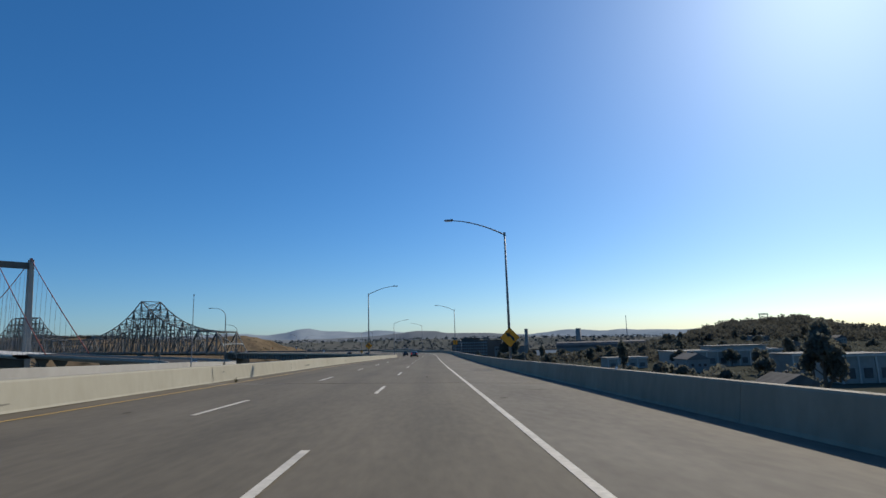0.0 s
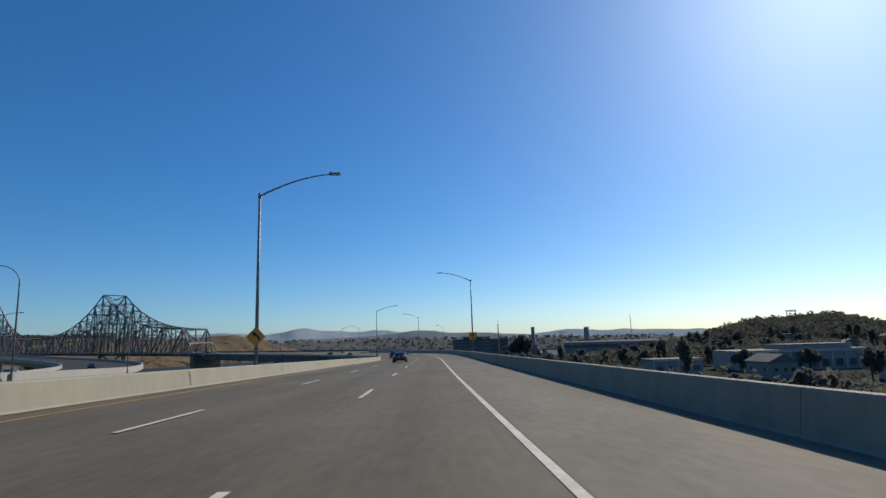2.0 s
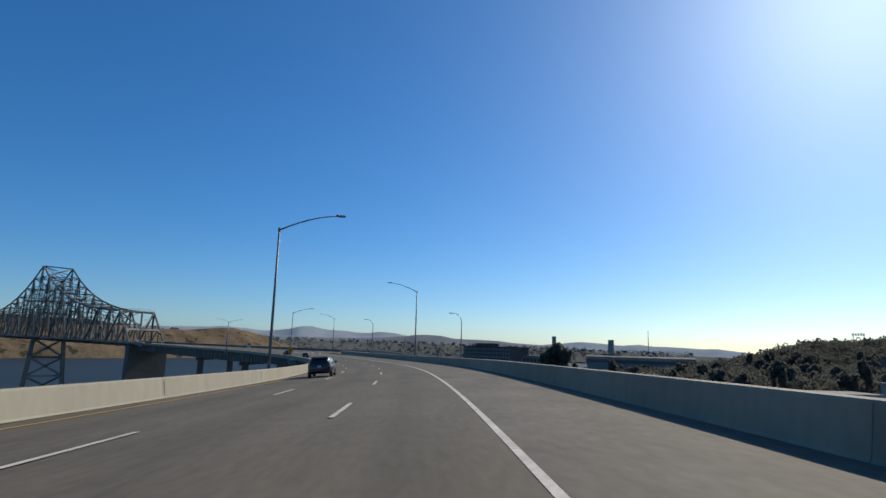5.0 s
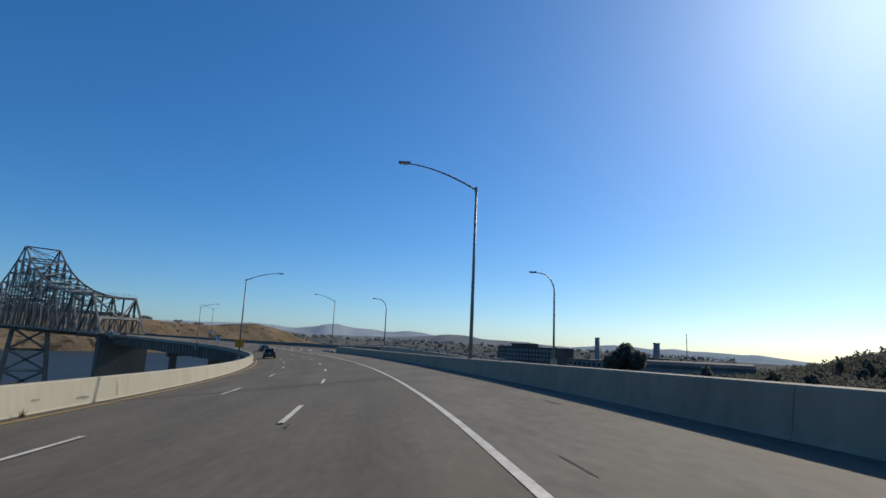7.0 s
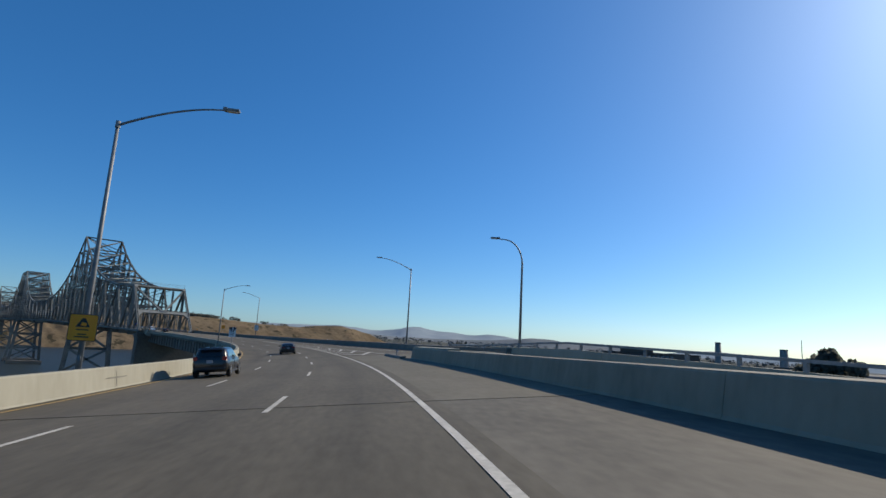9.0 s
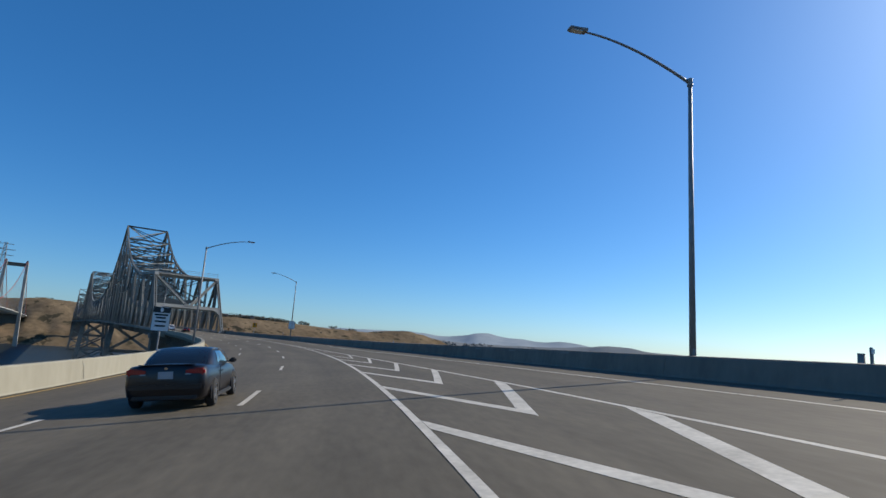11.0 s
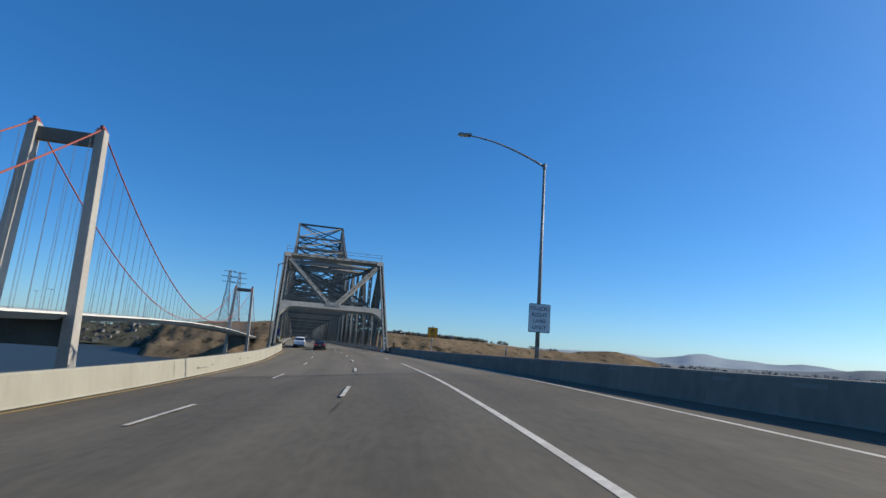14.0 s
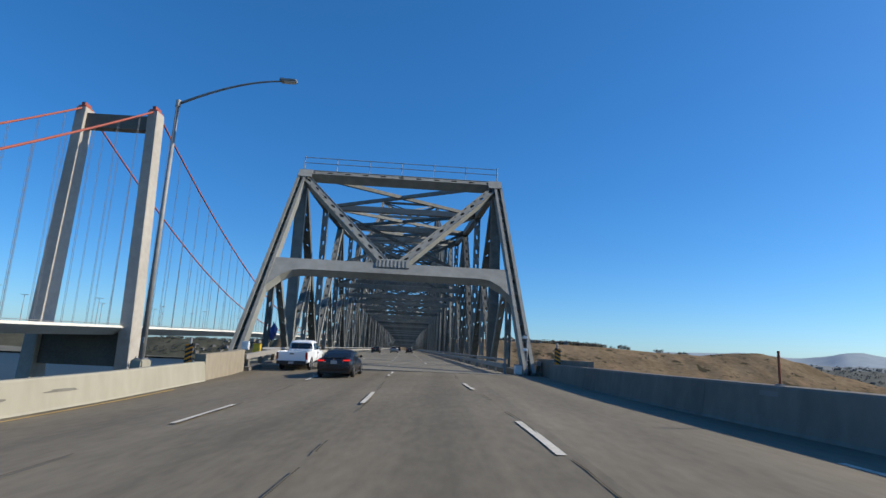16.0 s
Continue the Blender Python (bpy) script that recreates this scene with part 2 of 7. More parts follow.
M_TARP = surface("blue_tarpaulin", (0.02, 0.035, 0.16), (0.03, 0.06, 0.24), 0.5, fine=6.0, coarse=1.5, bump=0.3)
M_BARK = surface("bark", (0.07, 0.05, 0.035), (0.13, 0.10, 0.07), 0.9, fine=5.0, coarse=1.0)
M_BRICK = surface("brown_brick", (0.077, 0.0539, 0.04235), (0.1463, 0.1078, 0.0847), 0.85, fine=1.0, coarse=0.05, bump=0.1, random_mix=0.2)
M_ROOF = surface("roof_sheet", (0.06, 0.058, 0.055), (0.15, 0.143, 0.133), 0.8, fine=0.5, coarse=0.05, bump=0.1, random_mix=0.3, spec=0.1)
M_WALL = surface("house_wall", (0.12, 0.115, 0.103), (0.24, 0.23, 0.208), 0.8, fine=0.8, coarse=0.1, bump=0.1, random_mix=0.5)
M_ROOF_PALE = surface("pale_gravel_roof", (0.2, 0.19, 0.17), (0.3, 0.285, 0.255), 0.9, fine=0.6, coarse=0.05, bump=0.1, random_mix=0.3, spec=0.1)
M_DEPOT = surface("pale_render", (0.24, 0.228, 0.2), (0.34, 0.325, 0.29), 0.8, fine=0.6, coarse=0.08, bump=0.1, random_mix=0.3)
M_CORNICE = surface("painted_cornice", (0.42, 0.4, 0.36), (0.55, 0.53, 0.48), 0.7, fine=1.0, coarse=0.1, bump=0.0)
M_TOWER = surface("tower_concrete", (0.29, 0.268, 0.232), (0.4, 0.372, 0.325), 0.85, fine=0.5, coarse=0.05)
M_STACK = surface("chimney_concrete", (0.1925, 0.1809, 0.1617), (0.2772, 0.2618, 0.2387), 0.85, fine=0.5, coarse=0.05)
M_WINDOW = plain("dark_window", (0.03, 0.035, 0.04), 0.15)
M_TYRE = surface("tyre_rubber", (0.012, 0.012, 0.012), (0.03, 0.03, 0.03), 0.85, fine=20, coarse=3)
M_RIM = plain("alloy_rim", (0.45, 0.45, 0.46), 0.3, 0.9)
M_GLASS = plain("car_glass", (0.01, 0.012, 0.014), 0.08, 0.0, 0.22)
M_SIDE_GLASS = plain("tinted_side_glass", (0.02, 0.035, 0.045), 0.04, 0.0, 1.0)
M_TRIM = plain("black_plastic", (0.018, 0.018, 0.018), 0.55)
M_CHROME = plain("chrome", (0.6, 0.6, 0.6), 0.15, 1.0)
M_RED = plain("tail_light_red", (0.32, 0.008, 0.008), 0.25, 0.0, 0.3)
M_RED_ON = plain("tail_light_lit", (0.6, 0.012, 0.008), 0.3, 0.0, 0.2, 0.9)
M_PLATE = plain("plate_white", (0.33, 0.33, 0.34), 0.5)
M_STAIN = surface("dark_stain", (0.07, 0.06, 0.044), (0.112, 0.097, 0.072), 0.9, fine=3.0, coarse=0.8, bump=0.0, spec=0.05)
M_WALL_STAIN = surface("wall_stain", (0.115, 0.107, 0.088), (0.205, 0.193, 0.16), 0.85, fine=5.0, coarse=1.0, bump=0.0, spec=0.2)
M_SCUFF = surface("scuff_mark", (0.0924, 0.08624, 0.07315), (0.1848, 0.1756, 0.1502), 0.85, fine=6.0, coarse=1.0, bump=0.0, spec=0.2)
M_PALE_PATCH = surface("grey_pale_patch", (0.15, 0.145, 0.135), (0.2, 0.194, 0.18), 0.8, fine=3.0, coarse=0.6, bump=0.0)
M_WEED = surface("dry_weed", (0.10, 0.085, 0.045), (0.2, 0.165, 0.09), 0.9, fine=6.0, coarse=2.0, bump=0.0, spec=0.1)
M_GREY_CAR = plain("graphite_paint", (0.026, 0.022, 0.02), 0.26, 0.25, 0.6)
M_NAVY_CAR = plain("navy_paint", (0.007, 0.006, 0.008), 0.3, 0.0, 0.1)
M_DARK_CAR = plain("dark_paint", (0.01, 0.01, 0.012), 0.32, 0.1, 0.5)
M_WHITE_CAR = plain("white_paint", (0.74, 0.75, 0.76), 0.35, 0.0, 0.8)
M_SILVER_CAR = plain("silver_paint", (0.40, 0.41, 0.42), 0.32, 0.6, 0.8)


def water_material():
    m = surface("water", (0.02, 0.03, 0.033), (0.035, 0.045, 0.047), 0.5, fine=0.12, coarse=0.004, bump=0.8, depth=1.2, spec=0.12)
    return m


M_WATER = water_material()


# ---- mesh helpers ----
def finish(name, bm, material, smooth=False):
    if smooth:
        for e in bm.edges:
            if len(e.link_faces) == 2 and e.calc_face_angle(0) > 0.75:
                e.smooth = False
    me = bpy.data.meshes.new(name)
    bm.to_mesh(me)
    bm.free()
    if material:
        me.materials.append(material)
    if smooth:
        for p in me.polygons:
            p.use_smooth = True
    return me


def part(name, bm, material, parent, label="", smooth=False, at=None):
    ob = new(name, finish(name, bm, material, smooth) if isinstance(bm, bmesh.types.BMesh) else bm)
    ob.parent = parent
    if at is not None:
        ob.matrix_basis = at
    return tagged(ob, label)


def thing(name, at, label, category, group="", kind=""):
    ob = new(name)
    ob.empty_display_size = 0.5
    ob.matrix_basis = at
    return tagged(ob, label, category, group, kind)


def add_box(bm, c, s, m=None):
    """A box at c with sizes s, turned by m."""
    vs = []
    for dz in (-0.5, 0.5):
        for dx, dy in ((-0.5, -0.5), (0.5, -0.5), (0.5, 0.5), (-0.5, 0.5)):
            v = Vector((c[0] + dx * s[0], c[1] + dy * s[1], c[2] + dz * s[2]))
            vs.append(bm.verts.new(m @ v if m else v))
    for f in ((3, 2, 1, 0), (4, 5, 6, 7), (0, 1, 5, 4), (1, 2, 6, 5), (2, 3, 7, 6), (3, 0, 4, 7)):
        bm.faces.new([vs[i] for i in f])
    return vs


def box_mesh(c, s, m=None):
    bm = bmesh.new()
    add_box(bm, c, s, m)
    return bm


def add_tube(bm, pts, radii, seg=8, caps=True):
    """A round bar through points, with a radius at each."""
    pts = [Vector(p) for p in pts]
    rings = []
    side = None
    for i, p in enumerate(pts):
        d = (pts[min(i + 1, len(pts) - 1)] - pts[max(i - 1, 0)]).normalized()
        if side is None:
            side = d.orthogonal().normalized()
        side = (side - d * side.dot(d)).normalized()
        up = d.cross(side)
        r = radii[i] if isinstance(radii, (list, tuple)) else radii
        rings.append([bm.verts.new(p + (side * math.cos(a) + up * math.sin(a)) * r) for a in [2 * math.pi * k / seg for k in range(seg)]])
    for a, b in zip(rings, rings[1:]):
        for k in range(seg):
            bm.faces.new((a[k], a[(k + 1) % seg], b[(k + 1) % seg], b[k]))
    if caps:
        bm.faces.new(rings[0][::-1])
        bm.faces.new(rings[-1])
    return rings


def tube(pts, radii, seg=8):
    bm = bmesh.new()
    add_tube(bm, pts, radii, seg)
    return bm


def frame_between(a, b, up=(0, 0, 1)):
    """A matrix whose y runs from a to b and whose z is as near to up as may be, and the length."""
    a, b = Vector(a), Vector(b)
    y = (b - a).normalized()
    x = y.cross(Vector(up))
    if x.length < 1e-3:
        x = y.cross(Vector((1, 0, 0)))
    x.normalize()
    z = x.cross(y)
    m = Matrix((x, y, z)).transposed().to_4x4()
    m.translation = a
    return m, (b - a).length


def extrude_outline(pts, depth):
    """A flat outline in x, z with a depth along y, from 0 to depth."""
    bm = bmesh.new()
    a = [bm.verts.new((x, 0, z)) for x, z in pts]
    b = [bm.verts.new((x, depth, z)) for x, z in pts]
    bm.faces.new(a)
    bm.faces.new(b[::-1])
    for i in range(len(pts)):
        j = (i + 1) % len(pts)
        bm.faces.new((a[j], a[i], b[i], b[j]))
    bmesh.ops.recalc_face_normals(bm, faces=bm.faces)
    return bm


def rounded(w, h, r, n=4):
    out = []
    for cx, cz, a0 in ((w / 2 - r, h / 2 - r, 0), (-w / 2 + r, h / 2 - r, 90), (-w / 2 + r, -h / 2 + r, 180), (w / 2 - r, -h / 2 + r, 270)):
        out += [(cx + r * math.cos(radians(a0 + 90 * k / n)), cz + r * math.sin(radians(a0 + 90 * k / n))) for k in range(n + 1)]
    return out


def knots(s, table):
    """Straight lines through (station, value) pairs."""
    if s <= table[0][0]:
        return table[0][1]
    for (a, u), (b, v) in zip(table, table[1:]):
        if s <= b:
            return u + (v - u) * (s - a) / (b - a)
    return table[-1][1]


def smooth_step(a, b, x):
    t = min(1.0, max(0.0, (x - a) / (b - a)))
    return t * t * (3 - 2 * t)


# ---- the road's line: curvature, grade and cross slope along its length ----
CURVE = [(-30, 1.28e-4), (30, 0.27e-4), (60, -1.19e-4), (90, -2.23e-4), (120, 0.53e-4), (150, 8.45e-4), (180, 18.1e-4), (210, 24.9e-4), (240, 27.5e-4), (270, 27.9e-4), (300, 28e-4), (330, 28.3e-4), (360, 29e-4), (390, 29.6e-4), (420, 27.7e-4), (450, 21e-4), (480, 10.6e-4), (510, 2.56e-4), (530, 0)]
GAUGE = [(-30, 1.0074), (60, 1.0324), (130, 1.0265), (190, 1.0336), (230, 1.0325), (270, 1.0451), (310, 1.0267), (350, 0.9951), (400, 0.9955), (450, 0.9882), (500, 0.9986), (560, 1.0)]
GRADE = [(-30, 5.02), (50, 3.5), (130, 2.0), (200, 0.82), (260, -0.28), (330, -0.92), (390, -0.86), (450, -0.52), (500, 0.05), (560, 0.77), (800, 3.2), (1600, 3.2)]
TILT = [(-30, -0.023), (50, -0.019), (130, 0.024), (200, 0.074), (260, 0.085), (330, 0.086), (390, 0.07), (450, 0.057), (500, 0.024), (526, 0.0)]
LEFT_FALL = [(-30, -0.004), (30, -0.006), (80, -0.012), (130, -0.013), (200, -0.002), (300, 0.0), (385, 0.014), (450, 0.031), (470, 0.037), (505, 0.043), (518, 0.03), (526, 0.0)]
RIGHT_FALL = [(-30, 0.012), (25, 0.017), (73, 0.034), (120, 0.022), (214, 0.028), (260, 0.02), (310, 0.0)]
S0, S1 = -110.0, 526.0


def road_line():
    ahead, x, y, h = [], -300.98, -459.11, radians(-51.65)
    s = -30.0
    while s <= S1 + 20:
        ahead.append((s, x, y, h))
        k = knots(s + 0.5, CURVE)
        g = knots(s + 0.5, GAUGE)
        x, y, h = x - g * math.sin(h + k / 2), y + g * math.cos(h + k / 2), h + k
        s += 1.0
    s, x, y, h = ahead[0]
    back = [(s - i, x + math.sin(h) * i, y - math.cos(h) * i, h) for i in range(90, 0, -1)]
    return back + ahead


LINE = road_line()


def road_at(s, lat=0.0, up=0.0):
    """The place on the road at a station, lat metres right of the line between the second and third lane."""
    i = min(max(int(math.floor(s - LINE[0][0])), 0), len(LINE) - 2)
    u = s - LINE[i][0]
    x, y, h = (LINE[i][k] + (LINE[i + 1][k] - LINE[i][k]) * u for k in (1, 2, 3))
    return Vector((x + math.cos(h) * lat, y + math.sin(h) * lat, knots(s, GRADE_SOFT) + knots(s, TILT) * min(lat, 16.0) + knots(s, LEFT_FALL) * min(lat - 1.6, 0.0) - knots(s, RIGHT_FALL) * max(lat - 2.0, 0.0) + up))


def heading(s):
    i = min(max(int(s - LINE[0][0]), 0), len(LINE) - 1)
    return LINE[i][3]


def soften(table, reach=18.0):
    out = []
    s = -120.0
    while s < 1600:
        out.append((s, sum(knots(s + d * reach / 4, table) for d in range(-4, 5)) / 9))
        s += 8.0
    return out


GRADE_SOFT = soften(GRADE)


def sweep(s0, s1, step, outline, closed=True, caps=True):
    """Carry an outline of (lat, up), or a function of s that gives one, along the road."""
    bm = bmesh.new()
    n = max(1, math.ceil((s1 - s0) / step))
    rows, place = [], {}
    for i in range(n + 1):
        s = s0 + (s1 - s0) * i / n
        row = []
        for lat, up in (outline(s) if callable(outline) else outline):
            v = bm.verts.new(road_at(s, lat, up))
            place[v] = (lat, s)
            row.append(v)
        rows.append(row)
    k = len(rows[0])
    for a, b in zip(rows, rows[1:]):
        for j in range(k if closed else k - 1):
            bm.faces.new((a[j], b[j], b[(j + 1) % k], a[(j + 1) % k]))
    if closed and caps:
        bm.faces.new(rows[0])
        bm.faces.new(rows[-1][::-1])
    bmesh.ops.recalc_face_normals(bm, faces=bm.faces)
    layer = bm.loops.layers.uv.new("along")
    for f in bm.faces:
        for c in f.loops:
            c[layer].uv = place[c.vert]
    return bm


# ---- land and water ----
WATER_Z = -42.0


def setback(x):
    """How far the north shore lies back behind the bluff's west end."""
    return 0.35 * min(145, max(0, -110 - x)) + 560 * smooth_step(-265, -400, x)


def land_height(x, y):
    wob = noise.noise(Vector((x * 0.004, y * 0.004, 0.3)))
    fine = noise.noise(Vector((x * 0.015, y * 0.015, 4.1)))
    # south shore with its town, falling to the strait
    shore = 60 + 40 * wob + 0.02 * abs(x)
    south = -13 - 16 * smooth_step(-330, 10, y) - 32 * smooth_step(shore - 30, shore + 25, y) + 1.2 * fine
    hill = 25 * math.exp(-(((x - 665) / 230) ** 2 + abs((y + 322) / 105) ** 2.6)) + 6 * math.exp(-(((x - 590) / 165) ** 2 + ((y + 520) / 160) ** 2))
    south += hill * (1 + 0.12 * fine)
    # north shore: bare ridge above a bluff
    bank = 985 + 35 * wob + 0.06 * max(0, x - 300) + setback(x)
    rise = smooth_step(bank - 10, bank + 190, y)
    gully = abs(noise.noise(Vector((x * 0.013, y * 0.005, 9)))) + 0.6 * abs(noise.noise(Vector((x * 0.03 + y * 0.008, y * 0.01, 5))))
    mild = smooth_step(120, 260, x)
    crest = knots(x, RIDGE) + (5 - 3.5 * mild) * noise.noise(Vector((x * 0.01, 1.7, 0))) - (34 - 16 * mild) * gully * smooth_step(bank + 165, bank + 70, y) + 3
    bluff = smooth_step(1260, 1020, x)
    north = -52 + 52 * smooth_step(bank - 25, bank + 40, y) * 0.45 * bluff + (crest + 28) * rise * bluff
    # rills and hummocks on the slope, fading out at the shore and the crest
    slope = smooth_step(bank - 5, bank + 40, y) * smooth_step(bank + 230, bank + 150, y) * bluff
    if slope > 0:
        rill = abs(noise.noise(Vector((x * 0.028 + 0.4 * wob, y * 0.009, 2.2))))
        north += slope * (1 - 0.45 * mild) * (2.5 - 7 * rill ** 0.7 + 2.4 * noise.noise(Vector((x * 0.05, y * 0.05, 7.7))) + 1.6 * noise.noise(Vector((x * 0.12, y * 0.12, 1.1))))
    north -= 22 * smooth_step(bank + 240, bank + 700, y)
    return max(south, north)


RIDGE = [(-1600, 12), (-700, 14), (-330, 20), (-150, 33), (-60, 41), (20, 33), (120, 36), (190, 39), (233, 37), (293, 35), (349, 35), (422, 33), (500, 31), (550, 28), (597, 27), (670, 25.5), (733, 27), (769, 33), (795, 36.5), (833, 33), (873, 26), (900, 20.5), (930, 10), (1030, -12), (1180, -34), (2400, -34)]


def build_ground():
    bm = bmesh.new()
    radii, r = [], 0.0
    while r < 3000:
        radii.append(r)
        r += 14 if r < 650 else 9 if r < 1250 else 14 + (r - 1250) * 0.03
    sectors = 720
    cx, cy = 60.0, 260.0
    rows = [[bm.verts.new((cx, cy, land_height(cx, cy)))]]
    for r in radii[1:]:
        rows.append([bm.verts.new((cx + r * math.sin(a), cy + r * math.cos(a), land_height(cx + r * math.sin(a), cy + r * math.cos(a))))
                     for a in [2 * math.pi * k / sectors for k in range(sectors)]])
    for k in range(sectors):
        bm.faces.new((rows[0][0], rows[1][(k + 1) % sectors], rows[1][k]))
    for a, b in zip(rows[1:], rows[2:]):
        for k in range(sectors):
            bm.faces.new((a[k], a[(k + 1) % sectors], b[(k + 1) % sectors], b[k]))
    # rim out to the horizon
    rim = [bm.verts.new((cx + 4300 * math.sin(a), cy + 4300 * math.cos(a), -36)) for a in [2 * math.pi * k / sectors for k in range(sectors)]]
    for k in range(sectors):
        bm.faces.new((rows[-1][k], rows[-1][(k + 1) % sectors], rim[(k + 1) % sectors], rim[k]))
    bmesh.ops.recalc_face_normals(bm, faces=bm.faces)
    me = finish("ground", bm, M_GRASS, True)
    me.materials.append(M_TOWN)
    for p in me.polygons:
        if p.center.y < 500 or p.center.x > 1060 or p.center.x < -330 + 25 * noise.noise(p.center * 0.02):
            p.material_index = 1
    return tagged(new("ground", me), "dry golden grass hills and dark town ground by a strait", "ground", kind="structure")


ground = build_ground()

bm = bmesh.new()
bmesh.ops.create_circle(bm, cap_ends=True, segments=96, radius=4200)
water = tagged(new("water", finish("water", bm, M_WATER)), "grey-green rippled water of a wide strait", "water", kind="structure")
water.matrix_basis = pose(60, 260, WATER_Z)


def far_range(name, r0, r1, base, table, ripple, seed, material, uneven=0.1):
    """A long range of hills round the north and east, with slopes and foothills."""
    bm = bmesh.new()
    rows = []
    steps = 14
    for i in range(-60, 261):
        az = i * 0.5
        top = knots(az, table) * (1 + uneven * noise.noise(Vector((az * 0.35, seed, 0)))) + ripple * noise.noise(Vector((az * 1.1, seed, 3)))
        row = []
        for j in range(steps + 1):
            u = j / steps
            r = r0 + (r1 - r0) * u
            rise = smooth_step(0, 0.72, u) * (1 - 0.7 * smooth_step(0.78, 1.0, u))
            bumpy = 0.16 * top * noise.noise(Vector((az * 0.5, u * 5, seed))) * math.sin(math.pi * min(1, u / 0.8)) if u < 0.8 else 0
            z = base + (top - base) * rise + bumpy
            row.append(bm.verts.new((math.sin(radians(az)) * r - 100, math.cos(radians(az)) * r - 250, z)))
        rows.append(row)
    for a, b in zip(rows, rows[1:]):
        for j in range(steps):
            bm.faces.new((a[j], a[j + 1], b[j + 1], b[j]))
    bmesh.ops.recalc_face_normals(bm, faces=bm.faces)
    return tagged(new(name, finish(name, bm, material, True)), "far hills beyond the strait, haze painted into their grey", "hills", kind="structure")


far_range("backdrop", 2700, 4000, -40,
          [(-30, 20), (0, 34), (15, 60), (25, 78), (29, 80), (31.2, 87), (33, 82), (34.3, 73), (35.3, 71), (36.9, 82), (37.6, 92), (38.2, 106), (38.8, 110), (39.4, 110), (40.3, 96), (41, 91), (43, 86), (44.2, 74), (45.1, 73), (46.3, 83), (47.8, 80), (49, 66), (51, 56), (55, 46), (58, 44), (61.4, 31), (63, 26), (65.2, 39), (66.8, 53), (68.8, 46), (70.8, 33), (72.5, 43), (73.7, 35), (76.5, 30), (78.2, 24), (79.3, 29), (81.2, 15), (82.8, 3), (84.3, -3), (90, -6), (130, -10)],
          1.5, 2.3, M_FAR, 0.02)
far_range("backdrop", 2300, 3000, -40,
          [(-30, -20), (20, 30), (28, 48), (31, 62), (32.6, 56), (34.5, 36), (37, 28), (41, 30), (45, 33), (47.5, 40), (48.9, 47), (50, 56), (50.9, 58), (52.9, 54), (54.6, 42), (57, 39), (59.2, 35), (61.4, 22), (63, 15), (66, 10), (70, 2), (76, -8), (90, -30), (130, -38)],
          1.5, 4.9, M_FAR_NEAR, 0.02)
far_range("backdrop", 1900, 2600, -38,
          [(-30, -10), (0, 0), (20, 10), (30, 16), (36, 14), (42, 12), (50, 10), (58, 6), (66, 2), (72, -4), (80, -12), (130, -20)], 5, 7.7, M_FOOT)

# ---- road deck: spans between joints, shoulders, girders ----
JOINTS = [S0, -60, -11, 26, 63, 100, 142, 190, 290, 335, 490, S1]
LEFT_EDGE = [(S0, -8.5), (30, -8.55), (80, -8.55), (135, -8.65), (216, -7.75), (236, -7.95), (380, -8.0), (455, -7.88), (478, -7.85), (488, -8.3), (498, -8.75), (512, -9.1), (S1, -9.15)]
RIGHT_FACE = [(S0, 8.4), (25, 8.5), (75, 8.55), (120, 8.4), (215, 8.6), (260, 8.4), (324, 8.3)]
OUTER_FACE = [(324, 14.5), (346, 14.6), (388, 12.8), (405, 11.75), (420, 11.15), (450, 9.8), (466, 9.5), (480, 9.0), (494, 8.65), (505, 8.0), (S1, 7.95)]


def right_edge(s):
    return knots(s, RIGHT_FACE) if s < 324 else knots(s, OUTER_FACE)


road = thing("road", Matrix(), "grey concrete freeway deck on a curving viaduct", "road", kind="structure")
SPANS = sorted(JOINTS + [454.6])
for a, b in zip(SPANS, SPANS[1:]):
    gap_a, gap_b = (0.0 if q == 454.6 else 0.06 for q in (a, b))
    part("deck_span", sweep(a + gap_a, b - gap_b, 4, lambda s: [(min(-8.45, knots(s, LEFT_EDGE) - 0.5), 0), (min(-8.45, knots(s, LEFT_EDGE) - 0.5), -0.5), (3.75, -0.5), (3.75, 0)]), M_DECK_PALE if a > 450 else M_DECK, road)
    part("shoulder_span", sweep(a + gap_a, b - gap_b, 4, lambda s: [(3.75, 0), (3.75, -0.5), (right_edge(s) + 0.5, -0.5), (right_edge(s) + 0.5, 0)]), M_RAMP if 280 < a < 330 else M_SHOULDER if a < 330 else M_DECK_PALE if a > 450 else M_DECK, road)
for s in JOINTS[1:-1]:
    pale = s in (26, 63, 190)
    part("joint", sweep(s - 0.06, s + 0.06, 1, lambda q: [(-8.4, 0.004 if pale else -0.01), (-8.4, -0.4), (right_edge(q) + 0.45, -0.4), (right_edge(q) + 0.45, 0.004 if pale else -0.01)]), M_JOINT_PALE if pale else M_PATCH, road)
# slanted dark strips across the deck, painted along two lamp poles' cast shadows
for s_mid, slant, reach, width in ((454.6, 0.31, 9.6, 0.06), (243.0, 0.66, 8.0, 0.04)):
    bm = bmesh.new()
    rows = [[bm.verts.new(road_at(s_mid + slant * lat + d, lat, 0.006)) for d in (-width, width)] for lat in [-7.9 + (reach + 7.9) * k / 18 for k in range(19)]]
    for a, b in zip(rows, rows[1:]):
        bm.faces.new((a[0], b[0], b[1], a[1]))
    bmesh.ops.recalc_face_normals(bm, faces=bm.faces)
    part("joint", bm, M_PATCH, road)
